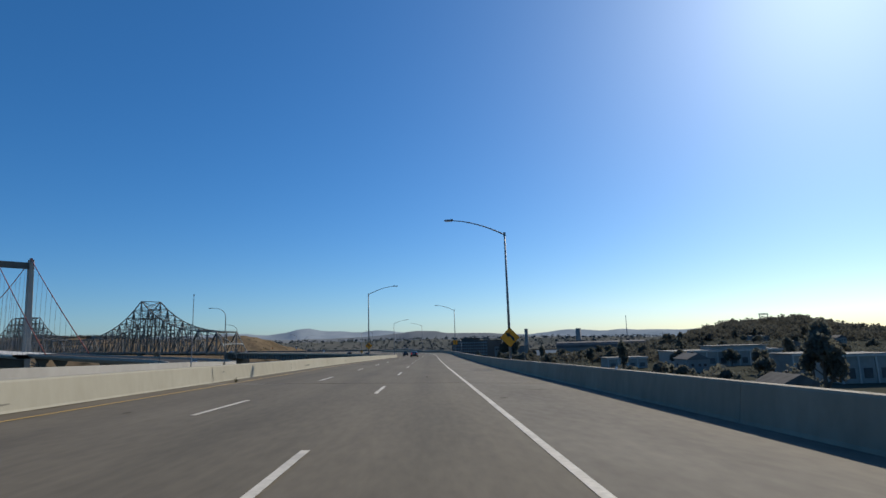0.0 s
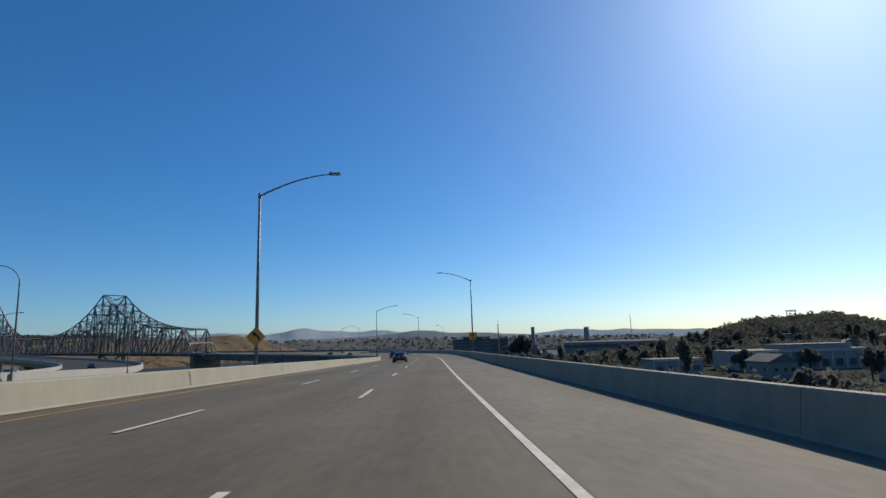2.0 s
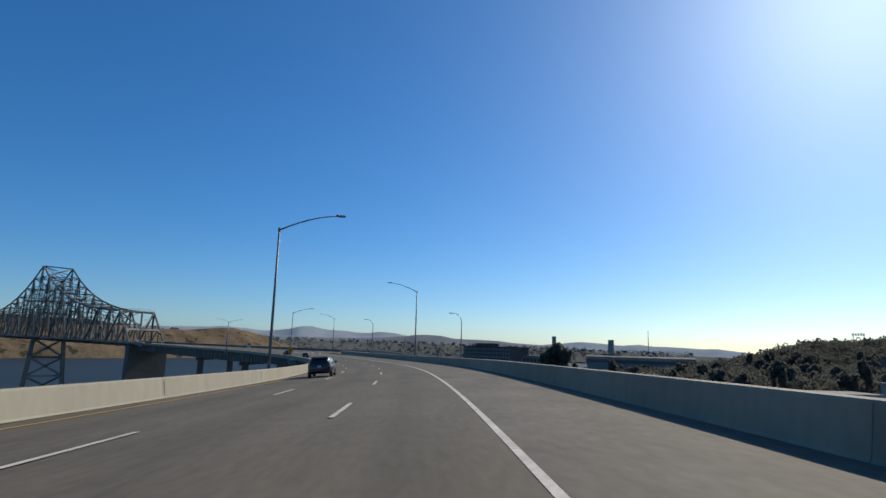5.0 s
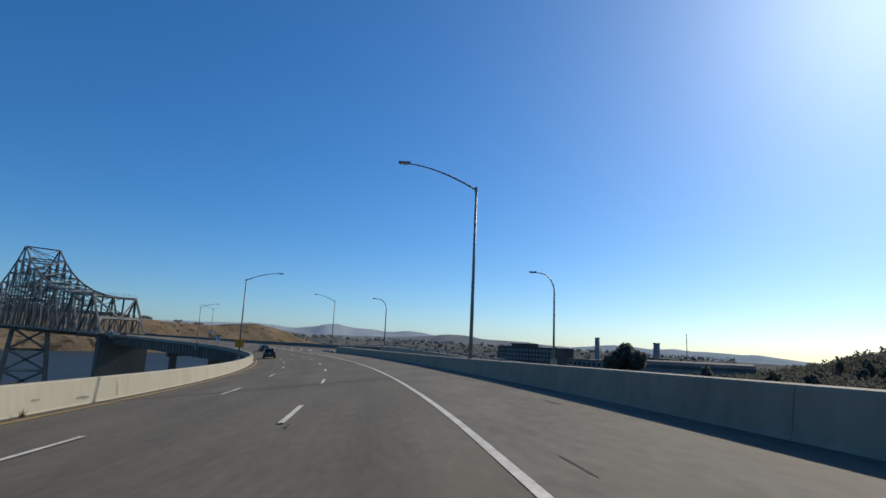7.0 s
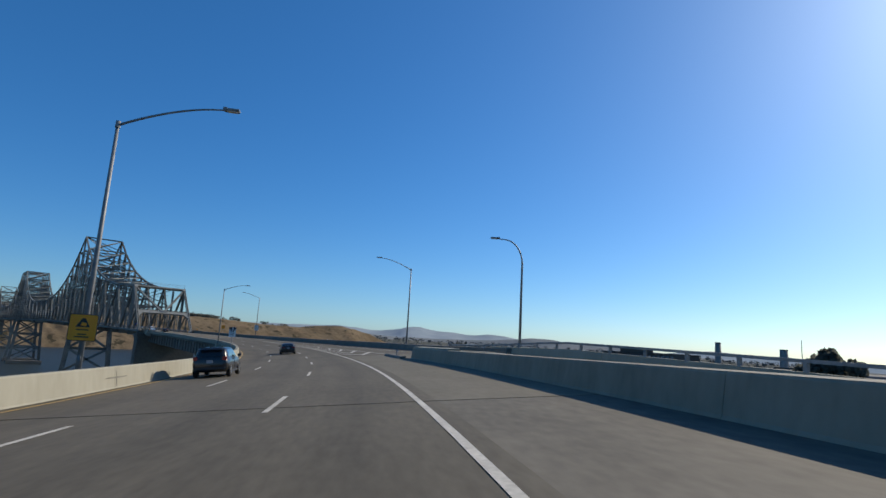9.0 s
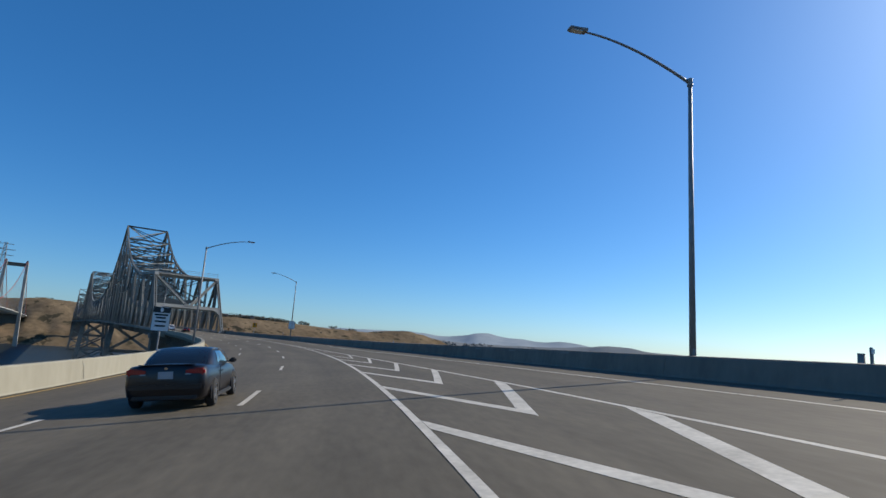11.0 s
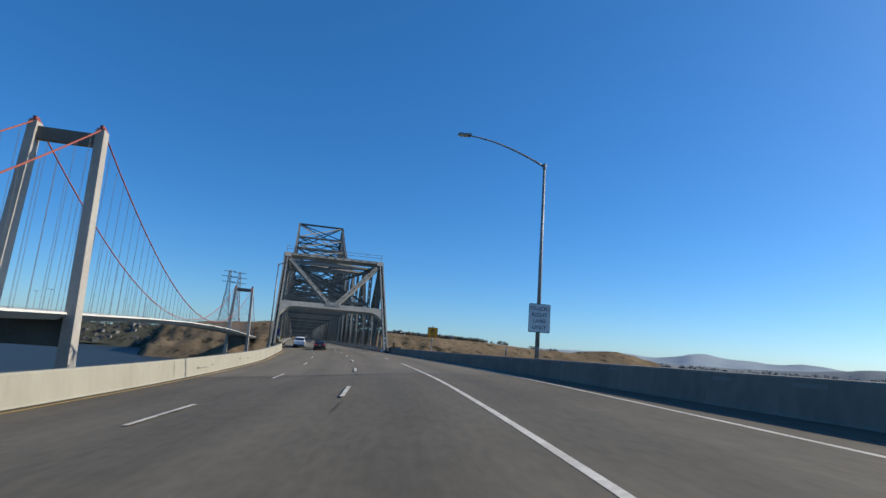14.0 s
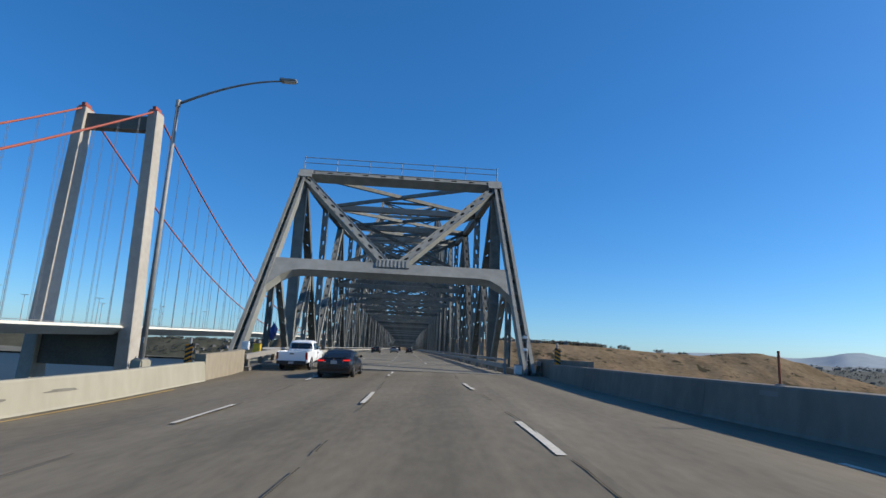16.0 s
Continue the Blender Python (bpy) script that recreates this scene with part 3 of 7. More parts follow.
for lat in (-7.6, -3.8, 0.0, 3.8, 7.0):
    part("girder", sweep(S0, S1, 8, lambda s: [(lat - 0.25, -0.52), (lat - 0.25, -2.4 - 1.3 * smooth_step(330, 420, s)), (lat + 0.25, -2.4 - 1.3 * smooth_step(330, 420, s)), (lat + 0.25, -0.52)]), M_GIRDER, road)
s = S0 + 20
while s < S1 - 4:
    part("stiffener", sweep(s, s + 0.25, 1, [(-8.2, -0.55), (-8.2, -2.3 - 1.3 * smooth_step(330, 420, s)), (-7.8, -2.3 - 1.3 * smooth_step(330, 420, s)), (-7.8, -0.55)]), M_GIRDER, road)
    s += 4.0


def bent(s, wide_l, wide_r):
    top = road_at(s, 0, -2.45 - 1.3 * smooth_step(330, 420, s))
    t = thing("viaduct_pier", pose(top.x, top.y, 0, 0, 0, math.degrees(heading(s))), "grey concrete viaduct pier with two columns and a cap beam", "pier", "viaduct piers", "structure")
    e = knots(s, TILT)
    cap = bmesh.new()
    add_box(cap, (0, 0, 0), (wide_r - wide_l, 1.8, 1.5), Matrix.Translation(((wide_l + wide_r) / 2, 0, top.z - 0.75 + e * (wide_l + wide_r) / 2)) @ Matrix.Rotation(-math.atan(e), 4, "Y"))
    part("cap_beam", cap, M_PIER, t)
    for lat in (wide_l + 2.2, wide_r - 2.2):
        w = road_at(s, lat)
        base = land_height(w.x, w.y) - 2
        base = max(base, WATER_Z - 3)
        h = top.z - 1.5 - base + 0.4
        part("column", box_mesh((lat, 0, base + h / 2), (2.2, 1.7, h)), M_PIER, t)


for s in JOINTS[2:-1] + [238, 390, 445]:
    if s not in (26, 490):
        bent(s, -8.3, 8.0 if s < 324 else right_edge(s))

# ---- lane markings ----
marks = thing("lane_marking", Matrix(), "worn white and yellow freeway lane lines", "marking", kind="structure")


def drift(s):
    """How far the three lane lines wander to the right of the deck's own line."""
    return knots(s, [(0, 0.0), (60, -0.02), (95, -0.08), (150, -0.06), (200, 0.0), (228, -0.02), (245, -0.16), (262, -0.24), (290, -0.38), (335, -0.43), (360, -0.34), (385, -0.24), (420, 0.04), (450, 0.27), (470, 0.27), (484, 0.02), (497, -0.22), (506, -0.55), (516, -1.05), (S1, -1.15)])


def stripe(s0, s1, lat, width, material=M_WHITE, name="line"):
    f = lat if callable(lat) else (lambda s: lat)
    return part(name, sweep(s0, s1, 3, lambda s: [(f(s) - width / 2, 0.005), (f(s) + width / 2, 0.005)], closed=False), material, marks)


stripe(S0, 509, lambda s: knots(s, LEFT_EDGE) + knots(s, [(20, 1.2), (135, 1.3), (216, 0.85), (300, 0.55)]), 0.12, M_YELLOW, "edge_line")
stripe(S0, 470, lambda s: 3.66 + drift(s), 0.16, name="edge_line")

for lat, table in ((0.0, [(-86, -7), (19.5, 0), (125.4, 7), (228.5, 14), (349.5, 22), (457.4, 29), (503, 32), (533, 34)]),
                          (-3.66, [(-92, -7), (13.2, 0), (344.4, 22), (390.3, 25), (452.1, 29), (499.3, 32), (529, 34)])):
    for k in range(-7, 34):
        s = knots(k, [(b, a) for a, b in table])
        if s > S0 and s < S1 - 4:
            stripe(s, s + 4.0, lambda q: lat + drift(q), 0.14, name="dash")
for s in (480.5, 495.2, 508.4):
    stripe(s, s + 3.8, lambda q: 3.66 + drift(q), 0.15, name="dash")


def gore_line(s):
    return knots(s, [(333, 8.6), (341, 8.25), (351, 7.7), (366, 6.6), (388, 5.25), (419, 3.72)])


stripe(334, 420, gore_line, 0.16, name="edge_line")
stripe(326, 495, lambda s: knots(s, [(326, 11.9), (345, 12.1), (386, 9.65), (396, 8.85), (404, 8.4), (420, 8.25), (450, 8.28), (466, 8.28), (473, 8.05), (482, 7.9), (490, 7.5), (499, 7.1), (505, 6.5), (S1, 6.35)]), 0.13, name="edge_line")
for s in (393.7, 401.0, 408.7):
    bm = bmesh.new()
    corners = [road_at(q, lat, 0.006) for q, lat in ((s - 0.14, 3.72 + drift(s)), (s - 0.14, gore_line(s) - 0.06), (s + 0.14, gore_line(s) - 0.06), (s + 0.14, 3.72 + drift(s)))]
    bm.faces.new([bm.verts.new(c) for c in corners])
    bmesh.ops.recalc_face_normals(bm, faces=bm.faces)
    part("gore_bar", bm, M_WHITE, marks)
for s in (338.5, 346.4, 354.3, 362.1, 370.2, 377.9):
    mid = (3.66 + drift(s) + gore_line(s)) / 2
    for target, width, reach in ((3.75, 0.56, 6.8), (None, 0.8, 7.4)):
        bm = bmesh.new()
        end_s = s + reach
        end_lat = target + drift(end_s) if target else gore_line(end_s) - 0.1
        n = 4
        rows = []
        for i in range(n + 1):
            u = i / n
            q, lat = s + (end_s - s) * u, mid + (end_lat - mid) * u
            rows.append((bm.verts.new(road_at(q - width * 0.9, lat, 0.006)), bm.verts.new(road_at(q + width * 0.9, lat, 0.006))))
        for a, b in zip(rows, rows[1:]):
            bm.faces.new((a[0], a[1], b[1], b[0]))
        bmesh.ops.recalc_face_normals(bm, faces=bm.faces)
        part("chevron", bm, M_WHITE, marks)


# ---- barriers: precast lengths of concrete ----
def barrier(name, s0, s1, face, side, height, length, label, thick=0.42, material=None):
    """side +1: the wall stands right of its face, -1: left."""
    t = thing(name, Matrix(), label, "barrier", kind="structure")
    f = face if callable(face) else (lambda s: face)
    a = s0
    while a < s1 - 0.5:
        b = min(a + length, s1)

        def outline(s):
            x, h = f(s), height(s) if callable(height) else height
            return [(x - side * 0.14, 0.0), (x - side * 0.10, 0.07), (x, h - 0.05), (x + side * 0.03, h), (x + side * (thick - 0.03), h), (x + side * thick, h - 0.04), (x + side * thick, -0.55), (x - side * 0.14, -0.55)]

        part("panel", sweep(a + 0.008, b - 0.008, 4, outline), material or M_BARRIER, t)
        a = b
    return t


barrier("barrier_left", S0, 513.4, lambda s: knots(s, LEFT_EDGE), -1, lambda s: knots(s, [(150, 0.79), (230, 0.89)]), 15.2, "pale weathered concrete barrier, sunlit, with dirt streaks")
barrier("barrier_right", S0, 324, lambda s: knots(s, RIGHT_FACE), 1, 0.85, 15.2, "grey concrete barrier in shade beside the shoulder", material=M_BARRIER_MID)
barrier("barrier_outer", 318, 518.5, lambda s: knots(s, OUTER_FACE) if s >= 324 else 14.5 + (324 - s) * 0.06, 1, lambda s: knots(s, [(345, 0.73), (372, 0.87)]), 12.2, "grey concrete barrier in shade outside the merging ramp", material=M_BARRIER_SHADED)
# low curb wall from the end block of the right barrier, in the shade-toned concrete
barrier("curb_wall", 324, 333.5, lambda s: knots(s, [(324, 7.3), (328, 7.26), (333.5, 7.48)]), 1, 0.21, 10.2, "low concrete wall running out from the barrier's end", material=M_BARRIER_SHADED)


# ---- on-ramp right of the freeway ----
def ramp_centre(s):
    return knots(s, [(180, 40), (220, 30.5), (250, 23.2), (270, 19.4), (290, 15.8), (310, 13.2), (326, 11.9)])


def ramp_drop(s):
    return knots(s, [(180, -6.5), (220, -4.2), (250, -2.4), (270, -1.5), (290, -0.7), (310, -0.1), (324, 0.0)])


ramp = thing("ramp", Matrix(), "concrete on-ramp rising to merge beside the freeway", "ramp", kind="structure")
part("deck_span", sweep(185, 324, 4, lambda s: [(ramp_centre(s) - 3.0, ramp_drop(s)), (ramp_centre(s) - 3.0, ramp_drop(s) - 0.8), (ramp_centre(s) + 3.3, ramp_drop(s) - 0.8), (ramp_centre(s) + 3.3, ramp_drop(s))]), M_RAMP, ramp)
for side, lat in ((-1, -2.6), (1, 2.75)):
    t = thing("ramp_barrier", Matrix(), "grey concrete ramp barrier with a steel rail on posts", "barrier", kind="structure")
    a = 186.0
    last = 324 if side < 0 else 322
    while a < last - 0.5:
        b = min(a + 15, last)
        part("panel", sweep(a + 0.02, b - 0.02, 4, lambda s: [(ramp_centre(s) + lat + side * x, ramp_drop(s) + z) for x, z in ((-0.1, 0), (0, 0.84), (0.35, 0.84), (0.35, -0.6), (-0.1, -0.6))]), M_BARRIER, t)
        a = b
    if side > 0:
        rail_foot = lambda s: ramp_drop(s) - knots(s, [(312, 0.0), (324, 0.36)])
        part("rail", sweep(200, 333.3, 4, lambda s: [((ramp_centre(s) + lat if s < 322 else 14.45) + x, rail_foot(s) + z) for x, z in ((0.08, 1.18), (0.08, 1.32), (0.24, 1.32), (0.24, 1.18))]), M_GALV, t)
        s = 201.0
        while s < 333:
            part("post", sweep(s, s + 0.16, 1, lambda q: [((ramp_centre(q) + lat if q < 322 else 14.45) + x, rail_foot(q) + z) for x, z in ((0.1, 0.8), (0.1, 1.2), (0.22, 1.2), (0.22, 0.8))]), M_GALV, t)
            s += 2.9
        part("end_post", sweep(333.9, 334.06, 1, [(14.55, 0.68), (14.56, 1.05), (14.69, 1.05), (14.7, 0.68)]), M_GALV, t)
        part("end_bracket", sweep(333.3, 333.4, 1, [(14.55, 0.68), (14.55, 1.14), (14.66, 1.14), (14.66, 0.68)]), M_GALV, t)
# end block where the two walls meet
block = thing("barrier_end_block", Matrix(), "thick concrete end block where freeway and ramp barriers meet", "barrier", kind="structure")
part("block", sweep(312, 324.3, 4, [(8.3, 0.02), (8.45, 0.98), (9.3, 0.98), (9.35, 0.02), (9.35, -0.4), (8.3, -0.4)]), M_BARRIER, block)


# ---- steel truss bridge ----
PANEL, HALF, Y_BASE = 15.24, 9.5, -15.5


def plate_bar(w, d, holes, length):
    """A built-up bar along y: two side plates and two cover plates, the covers pierced with oval holes, or solid."""
    bm = bmesh.new()
    t = 0.05
    for x in (-w / 2 + t / 2, w / 2 - t / 2):
        add_box(bm, (x, length / 2, 0), (t, length, d))
    if not holes:
        for z in (-d / 2 + t, d / 2 - t):
            add_box(bm, (0, length / 2, z), (w - 2 * t, length, t))
        return bm
    n = max(2, round(length / 1.75))
    cell = length / n
    for z in (-d / 2 + t, d / 2 - t):
        for i in range(n):
            y0 = i * cell
            ring_in, ring_out = [], []
            for k in range(8):
                a = radians(22.5 + 45 * k)
                ring_in.append(bm.verts.new((math.cos(a) * w * 0.19, y0 + cell / 2 + math.sin(a) * cell * 0.19, z)))
                ox = max(-1, min(1, math.cos(a) * 1.6)) * (w / 2 - t)
                oy = max(-1, min(1, math.sin(a) * 1.6)) * cell / 2
                ring_out.append(bm.verts.new((ox, y0 + cell / 2 + oy, z)))
            for k in range(8):
                j = (k + 1) % 8
                bm.faces.new((ring_in[k], ring_in[j], ring_out[j], ring_out[k]))
    return bm


bridge = thing("truss_bridge", pose(-0.4, 0, 0), "grey painted steel cantilever truss bridge over the strait", "bridge")
BAR_CACHE = {}


def bar(name, a, b, w=0.6, d=0.6, holes=False, up=(0, 0, 1), material=None, parent=None):
    m, length = frame_between(a, b, up)
    key = (w, d, holes, round(length, 1), material)
    if key not in BAR_CACHE:
        BAR_CACHE[key] = finish(name, plate_bar(w, d, holes, round(length, 1)), material or M_STEEL)
    return part(name, BAR_CACHE[key], None, parent or bridge, at=m)


ARM, SPAN, TOWER = 10, 22, 3
PEAKS = [ARM, ARM + SPAN, ARM + SPAN + TOWER, ARM + 2 * SPAN + TOWER]
LAST = 2 * ARM + 2 * SPAN + TOWER


def floor_z(i):
    y = Y_BASE + i * PANEL
    return knots(510 + (y + 31), GRADE_SOFT) - 0.1


def top_z(i):
    """The top chord over panel point i: level near the ends and mid-span, swept up to each peak."""
    if PEAKS[1] <= i <= PEAKS[2]:
        return 53.1
    near = min(PEAKS, key=lambda p: abs(p - i))
    u = max(0.0, 1 - abs(i - near) / 9.0)
    return 18.2 + 34.9 * (0.16 * u + 0.84 * u ** 2.7)


def node(i, side, top):
    return Vector((side * HALF, Y_BASE + i * PANEL - (1.0 if i == 0 else 0), top_z(i) if top else floor_z(i)))


FAR_FROM = 14
for i in range(LAST):
    near = i < FAR_FROM
    for side in (-1, 1):
        lo0, lo1, hi0, hi1 = node(i, side, False), node(i + 1, side, False), node(i, side, True), node(i + 1, side, True)
        bar("bottom_chord", lo0, lo1, 0.75, 0.8, False)
        if i == 0:
            m, length = frame_between(lo0, hi1)
            post = bmesh.new()
            for x in (-0.27, 0.27):
                add_box(post, (x, length / 2, 0), (0.24, length, 0.85))
            add_box(post, (0, length / 2, -0.12), (0.32, length, 0.08))
            for k in range(14):
                add_box(post, (0, (k + 0.7) * length / 14.4, 0.1), (0.32, 0.05, 0.4))
            part("end_post", post, M_STEEL_PALE, bridge, at=m)
            half_way = (lo0 + hi1) / 2
            foot = Vector((half_way.x, half_way.y, floor_z(0)))
            bar("hanger", foot, half_way, 0.45, 0.45, True, up=(0, 1, 0))
            bar("sub_diagonal", lo1, half_way, 0.5, 0.5, True, up=(0, 1, 0))
        elif i < LAST - 1:
            bar("top_chord", hi0, hi1, 0.75, 0.8, near)
        if i == LAST - 1:
            bar("end_post", hi0, lo1, 0.9, 0.9, False)
        if 0 < i:
            tall = hi0.z - lo0.z
            bar("vertical", lo0, hi0, 0.95 if i == 1 else 0.7 if tall < 30 else 0.85, 0.6, near and i > 1, up=(0, 1, 0))
        if 0 < i < LAST - 1:
            # diagonals zigzag; halved panels carry a mid strut and hanger
            a, b = (lo0, hi1) if (i % 2 == 0) else (hi0, lo1)
            bar("diagonal", a, b, 0.75, 0.7, near, up=(0, 1, 0))
            mid = (a + b) / 2
            foot = Vector((side * HALF, mid.y, (lo0.z + lo1.z) / 2))
            bar("hanger", foot, mid, 0.5, 0.5, near, up=(0, 1, 0))
            low = lo1 if (i % 2 == 0) else lo0
            bar("sub_diagonal", mid, low, 0.6, 0.5, near, up=(0, 1, 0))
            if hi0.z - lo0.z > 24:
                bar("mid_strut", Vector((side * HALF, lo0.y, mid.z)), Vector((side * HALF, lo1.y, mid.z)), 0.45, 0.45, False)
                bar("sub_diagonal", mid, hi0 if i % 2 == 0 else hi1, 0.4, 0.4, False, up=(1, 0, 0))
    # cross frames
    if 0 < i < LAST:
        l, r = node(i, -1, True), node(i, 1, True)
        if i == 1:
            continue
        bar("top_strut", l, r, 0.6, 0.7, near)
        clear = floor_z(i) + 10.2
        levels = [top_z(i)]
        z = top_z(i) - 8.5
        while z > clear + 3:
            levels.append(z)
            z -= 8.5
        levels.append(clear)
        for z0, z1 in zip(levels, levels[1:]):
            bar("sway_strut", Vector((-HALF, l.y, z1)), Vector((HALF, l.y, z1)), 0.5, 0.6, False)
            bar("sway_brace", Vector((-HALF, l.y, z0)), Vector((HALF, l.y, z1)), 0.36, 0.36, near, up=(0, 1, 0))
            bar("sway_brace", Vector((HALF, l.y, z0)), Vector((-HALF, l.y, z1)), 0.36, 0.36, near, up=(0, 1, 0))
        if i < LAST - 1:
            bar("top_lateral", l, node(i + 1, 1, True), 0.36, 0.36, near)
            bar("top_lateral", r, node(i + 1, -1, True), 0.36, 0.36, near)
bar("top_lateral", node(1, -1, True), node(2, 1, True), 0.36, 0.36, True)
bar("top_lateral", node(1, 1, True), node(2, -1, True), 0.36, 0.36, True)

# portal: top strut, arched strut and a V between them, in the plane of the end posts
pl0, pl1 = node(0, -1, False), node(1, -1, True)
slope = (pl1 - pl0)


def portal_at(x, u):
    p = pl0 + slope * u
    return Vector((x, p.y, p.z))


bar("portal_top_strut", portal_at(-HALF, 0.985), portal_at(HALF, 0.985), 0.7, 1.0, True, up=slope.cross(Vector((1, 0, 0))), material=M_STEEL_PALE)
U_MID = 0.41
m, length = frame_between(portal_at(-HALF, 0), portal_at(HALF, 0), slope)
outline = []
L = slope.length
zc = U_MID * L
for k in range(25):
    x = -HALF + 0.4 + (2 * HALF - 0.8) * k / 24
    d = min(x + HALF - 0.4, HALF - 0.4 - x)
    outline.append((x, zc - 0.62 - 2.0 * max(0, 1 - d / 2.2) ** 2.2))
outline += [(HALF - 0.4, zc + 0.65), (-HALF + 0.4, zc + 0.65)]
bm = extrude_outline(outline, 0.7)
bmesh.ops.translate(bm, verts=bm.verts, vec=(0, -0.35, 0))
rot = Matrix((Vector((1, 0, 0)), slope.normalized().cross(Vector((1, 0, 0))), slope.normalized())).transposed().to_4x4()
rot.translation = Vector((0, pl0.y, pl0.z))
part("portal_strut", bm, M_STEEL_PALE, bridge, at=rot)
for side in (-1, 1):
    bar("portal_brace", portal_at(side * (HALF - 0.3), 0.965), portal_at(side * 0.55, U_MID + 0.03), 0.75, 0.6, True, up=slope.cross(Vector((1, 0, 0))), material=M_STEEL_PALE)
part("gusset", box_mesh((0, -0.4, zc + 0.55), (2.6, 0.1, 1.0)), M_STEEL_PALE, bridge, at=rot)
for k in range(8):
    part("rib", box_mesh((-1.05 + 0.3 * k, -0.47, zc + 0.5), (0.07, 0.06, 0.8)), M_STEEL_PALE, bridge, at=rot)
for side in (-1, 1):
    part("gusset", box_mesh((side * (HALF - 0.3), -0.46, L * 0.975), (1.3, 0.08, 1.3)), M_STEEL_PALE, bridge, at=rot)
# hand rail along the portal's top
for z in (1.15, 1.7):
    part("handrail", tube([portal_at(-HALF, 1.0) + Vector((0, 0, z)), portal_at(HALF, 1.0) + Vector((0, 0, z))], 0.035, 6), M_GALV, bridge)
for k in range(7):
    x = -HALF + 2 * HALF * k / 6
    part("handrail_post", tube([portal_at(x, 1.0) + Vector((0, 0, 0.4)), portal_at(x, 1.0) + Vector((0, 0, 1.9 if k in (0, 6) else 1.75))], 0.05 if k in (0, 6) else 0.035, 6), M_GALV, bridge)

# bridge floor
for i in range(LAST):
    y0, y1 = Y_BASE - (2 if i == 0 else 0) + i * PANEL, Y_BASE + (i + 1) * PANEL
    z0, z1 = floor_z(i) + 0.1, floor_z(i + 1) + 0.1
    floor_part = bmesh.new()
    vs = [floor_part.verts.new((x, y, z)) for x, y, z in ((-8.3, y0, z0), (8.3, y0, z0), (8.3, y1, z1), (-8.3, y1, z1), (-8.3, y0, z0 - 0.6), (8.3, y0, z0 - 0.6), (8.3, y1, z1 - 0.6), (-8.3, y1, z1 - 0.6))]
    for f in ((0, 1, 2, 3), (7, 6, 5, 4), (0, 4, 5, 1), (1, 5, 6, 2), (2, 6, 7, 3), (3, 7, 4, 0)):
        floor_part.faces.new([vs[k] for k in f])
    part("deck_panel", floor_part, M_BRIDGE_DECK, bridge)
for i in range(LAST + 1):
    y = Y_BASE + i * PANEL
    part("floor_beam", box_mesh((0, y, floor_z(i) - 1.25), (2 * HALF + 0.6, 0.5, 1.6)), M_STEEL, bridge)
for side in (-1, 1):
    for i in range(LAST):
        y0, y1 = Y_BASE + i * PANEL, Y_BASE + (i + 1) * PANEL
        for up, h in ((0.55, 0.3), (0.95, 0.14)):
            bar("guard_rail", (side * 8.0, y0, floor_z(i) + 0.1 + up), (side * 8.0, y1, floor_z(i + 1) + 0.1 + up), 0.14, h, False, material=M_PALE if up < 0.6 else M_GALV)
        for k in range(4 if i < 12 else 2):
            y = y0 + PANEL * k / (4 if i < 12 else 2)
            part("rail_post", box_mesh((side * 8.08, y, floor_z(i) + 0.55), (0.14, 0.14, 0.9)), M_GALV, bridge)
for lat, phase in ((0.15, 4.0), (-3.1, 9.0), (3.4, 1.0)):
    y = Y_BASE + phase
    k = 0
    while y < Y_BASE + 30 * PANEL:
        z = knots(510 + (y + 31), GRADE_SOFT) + 0.012
        bm = bmesh.new()
        z2 = knots(510 + (y + 34.7), GRADE_SOFT) + 0.012
        bm.faces.new([bm.verts.new(v) for v in ((lat - 0.07, y, z), (lat + 0.07, y, z), (lat + 0.07, y + 3.7, z2), (lat - 0.07, y + 3.7, z2))])
        part("dash", bm, M_WHITE, bridge)
        y += 14.63

# steel and concrete piers of the bridge
for n, i in enumerate([0] + PEAKS + [LAST]):
    y = Y_BASE + i * PANEL
    if i in (0, LAST):
        t = thing("bridge_pier", pose(0, y, 0), "tall grey concrete bridge pier with a solid shaft", "pier", "bridge piers", "structure")
        top = floor_z(i) - 2.0
        base = max(land_height(0, y) - 3, WATER_Z - 4)
        part("shaft", box_mesh((0, -0.5, (top + base) / 2), (21.0, 4.5, top - base)), M_PIER, t)
        part("cap", box_mesh((0, -0.5, top + 0.2), (21.8, 5.2, 1.4)), M_PIER, t)
    else:
        t = thing("bridge_tower_leg", pose(0, y, 0), "braced grey steel bent standing under the truss", "pier", "bridge piers")
        top, base = floor_z(i) - 1.0, WATER_Z + 3
        for side in (-1, 1):
            bar("leg", (side * (HALF + 3.2), 0, base), (side * HALF, 0, top), 2.4, 2.0, False, up=(0, 1, 0), parent=t)
        n_lev = 3
        for k in range(n_lev):
            u0, u1 = k / n_lev, (k + 1) / n_lev
            x0, x1 = HALF + 3.2 * (1 - u0), HALF + 3.2 * (1 - u1)
            z0, z1 = base + (top - base) * u0, base + (top - base) * u1
            bar("strut", (-x1, 0, z1), (x1, 0, z1), 1.5, 1.5, False, parent=t)
            bar("brace", (-x0, 0, z0), (x1, 0, z1), 1.3, 1.2, False, up=(0, 1, 0), parent=t)
            bar("brace", (x0, 0, z0), (-x1, 0, z1), 1.3, 1.2, False, up=(0, 1, 0), parent=t)
        part("footing", box_mesh((0, 0, base - 3), (30, 10, 7)), M_PIER, t)


# ---- suspension bridge beside it ----
susp = thing("suspension_bridge", Matrix(), "pale concrete suspension bridge with red main cables", "bridge")
TWR = [(-113.7, 156.0), (-97.4, 884.0)]
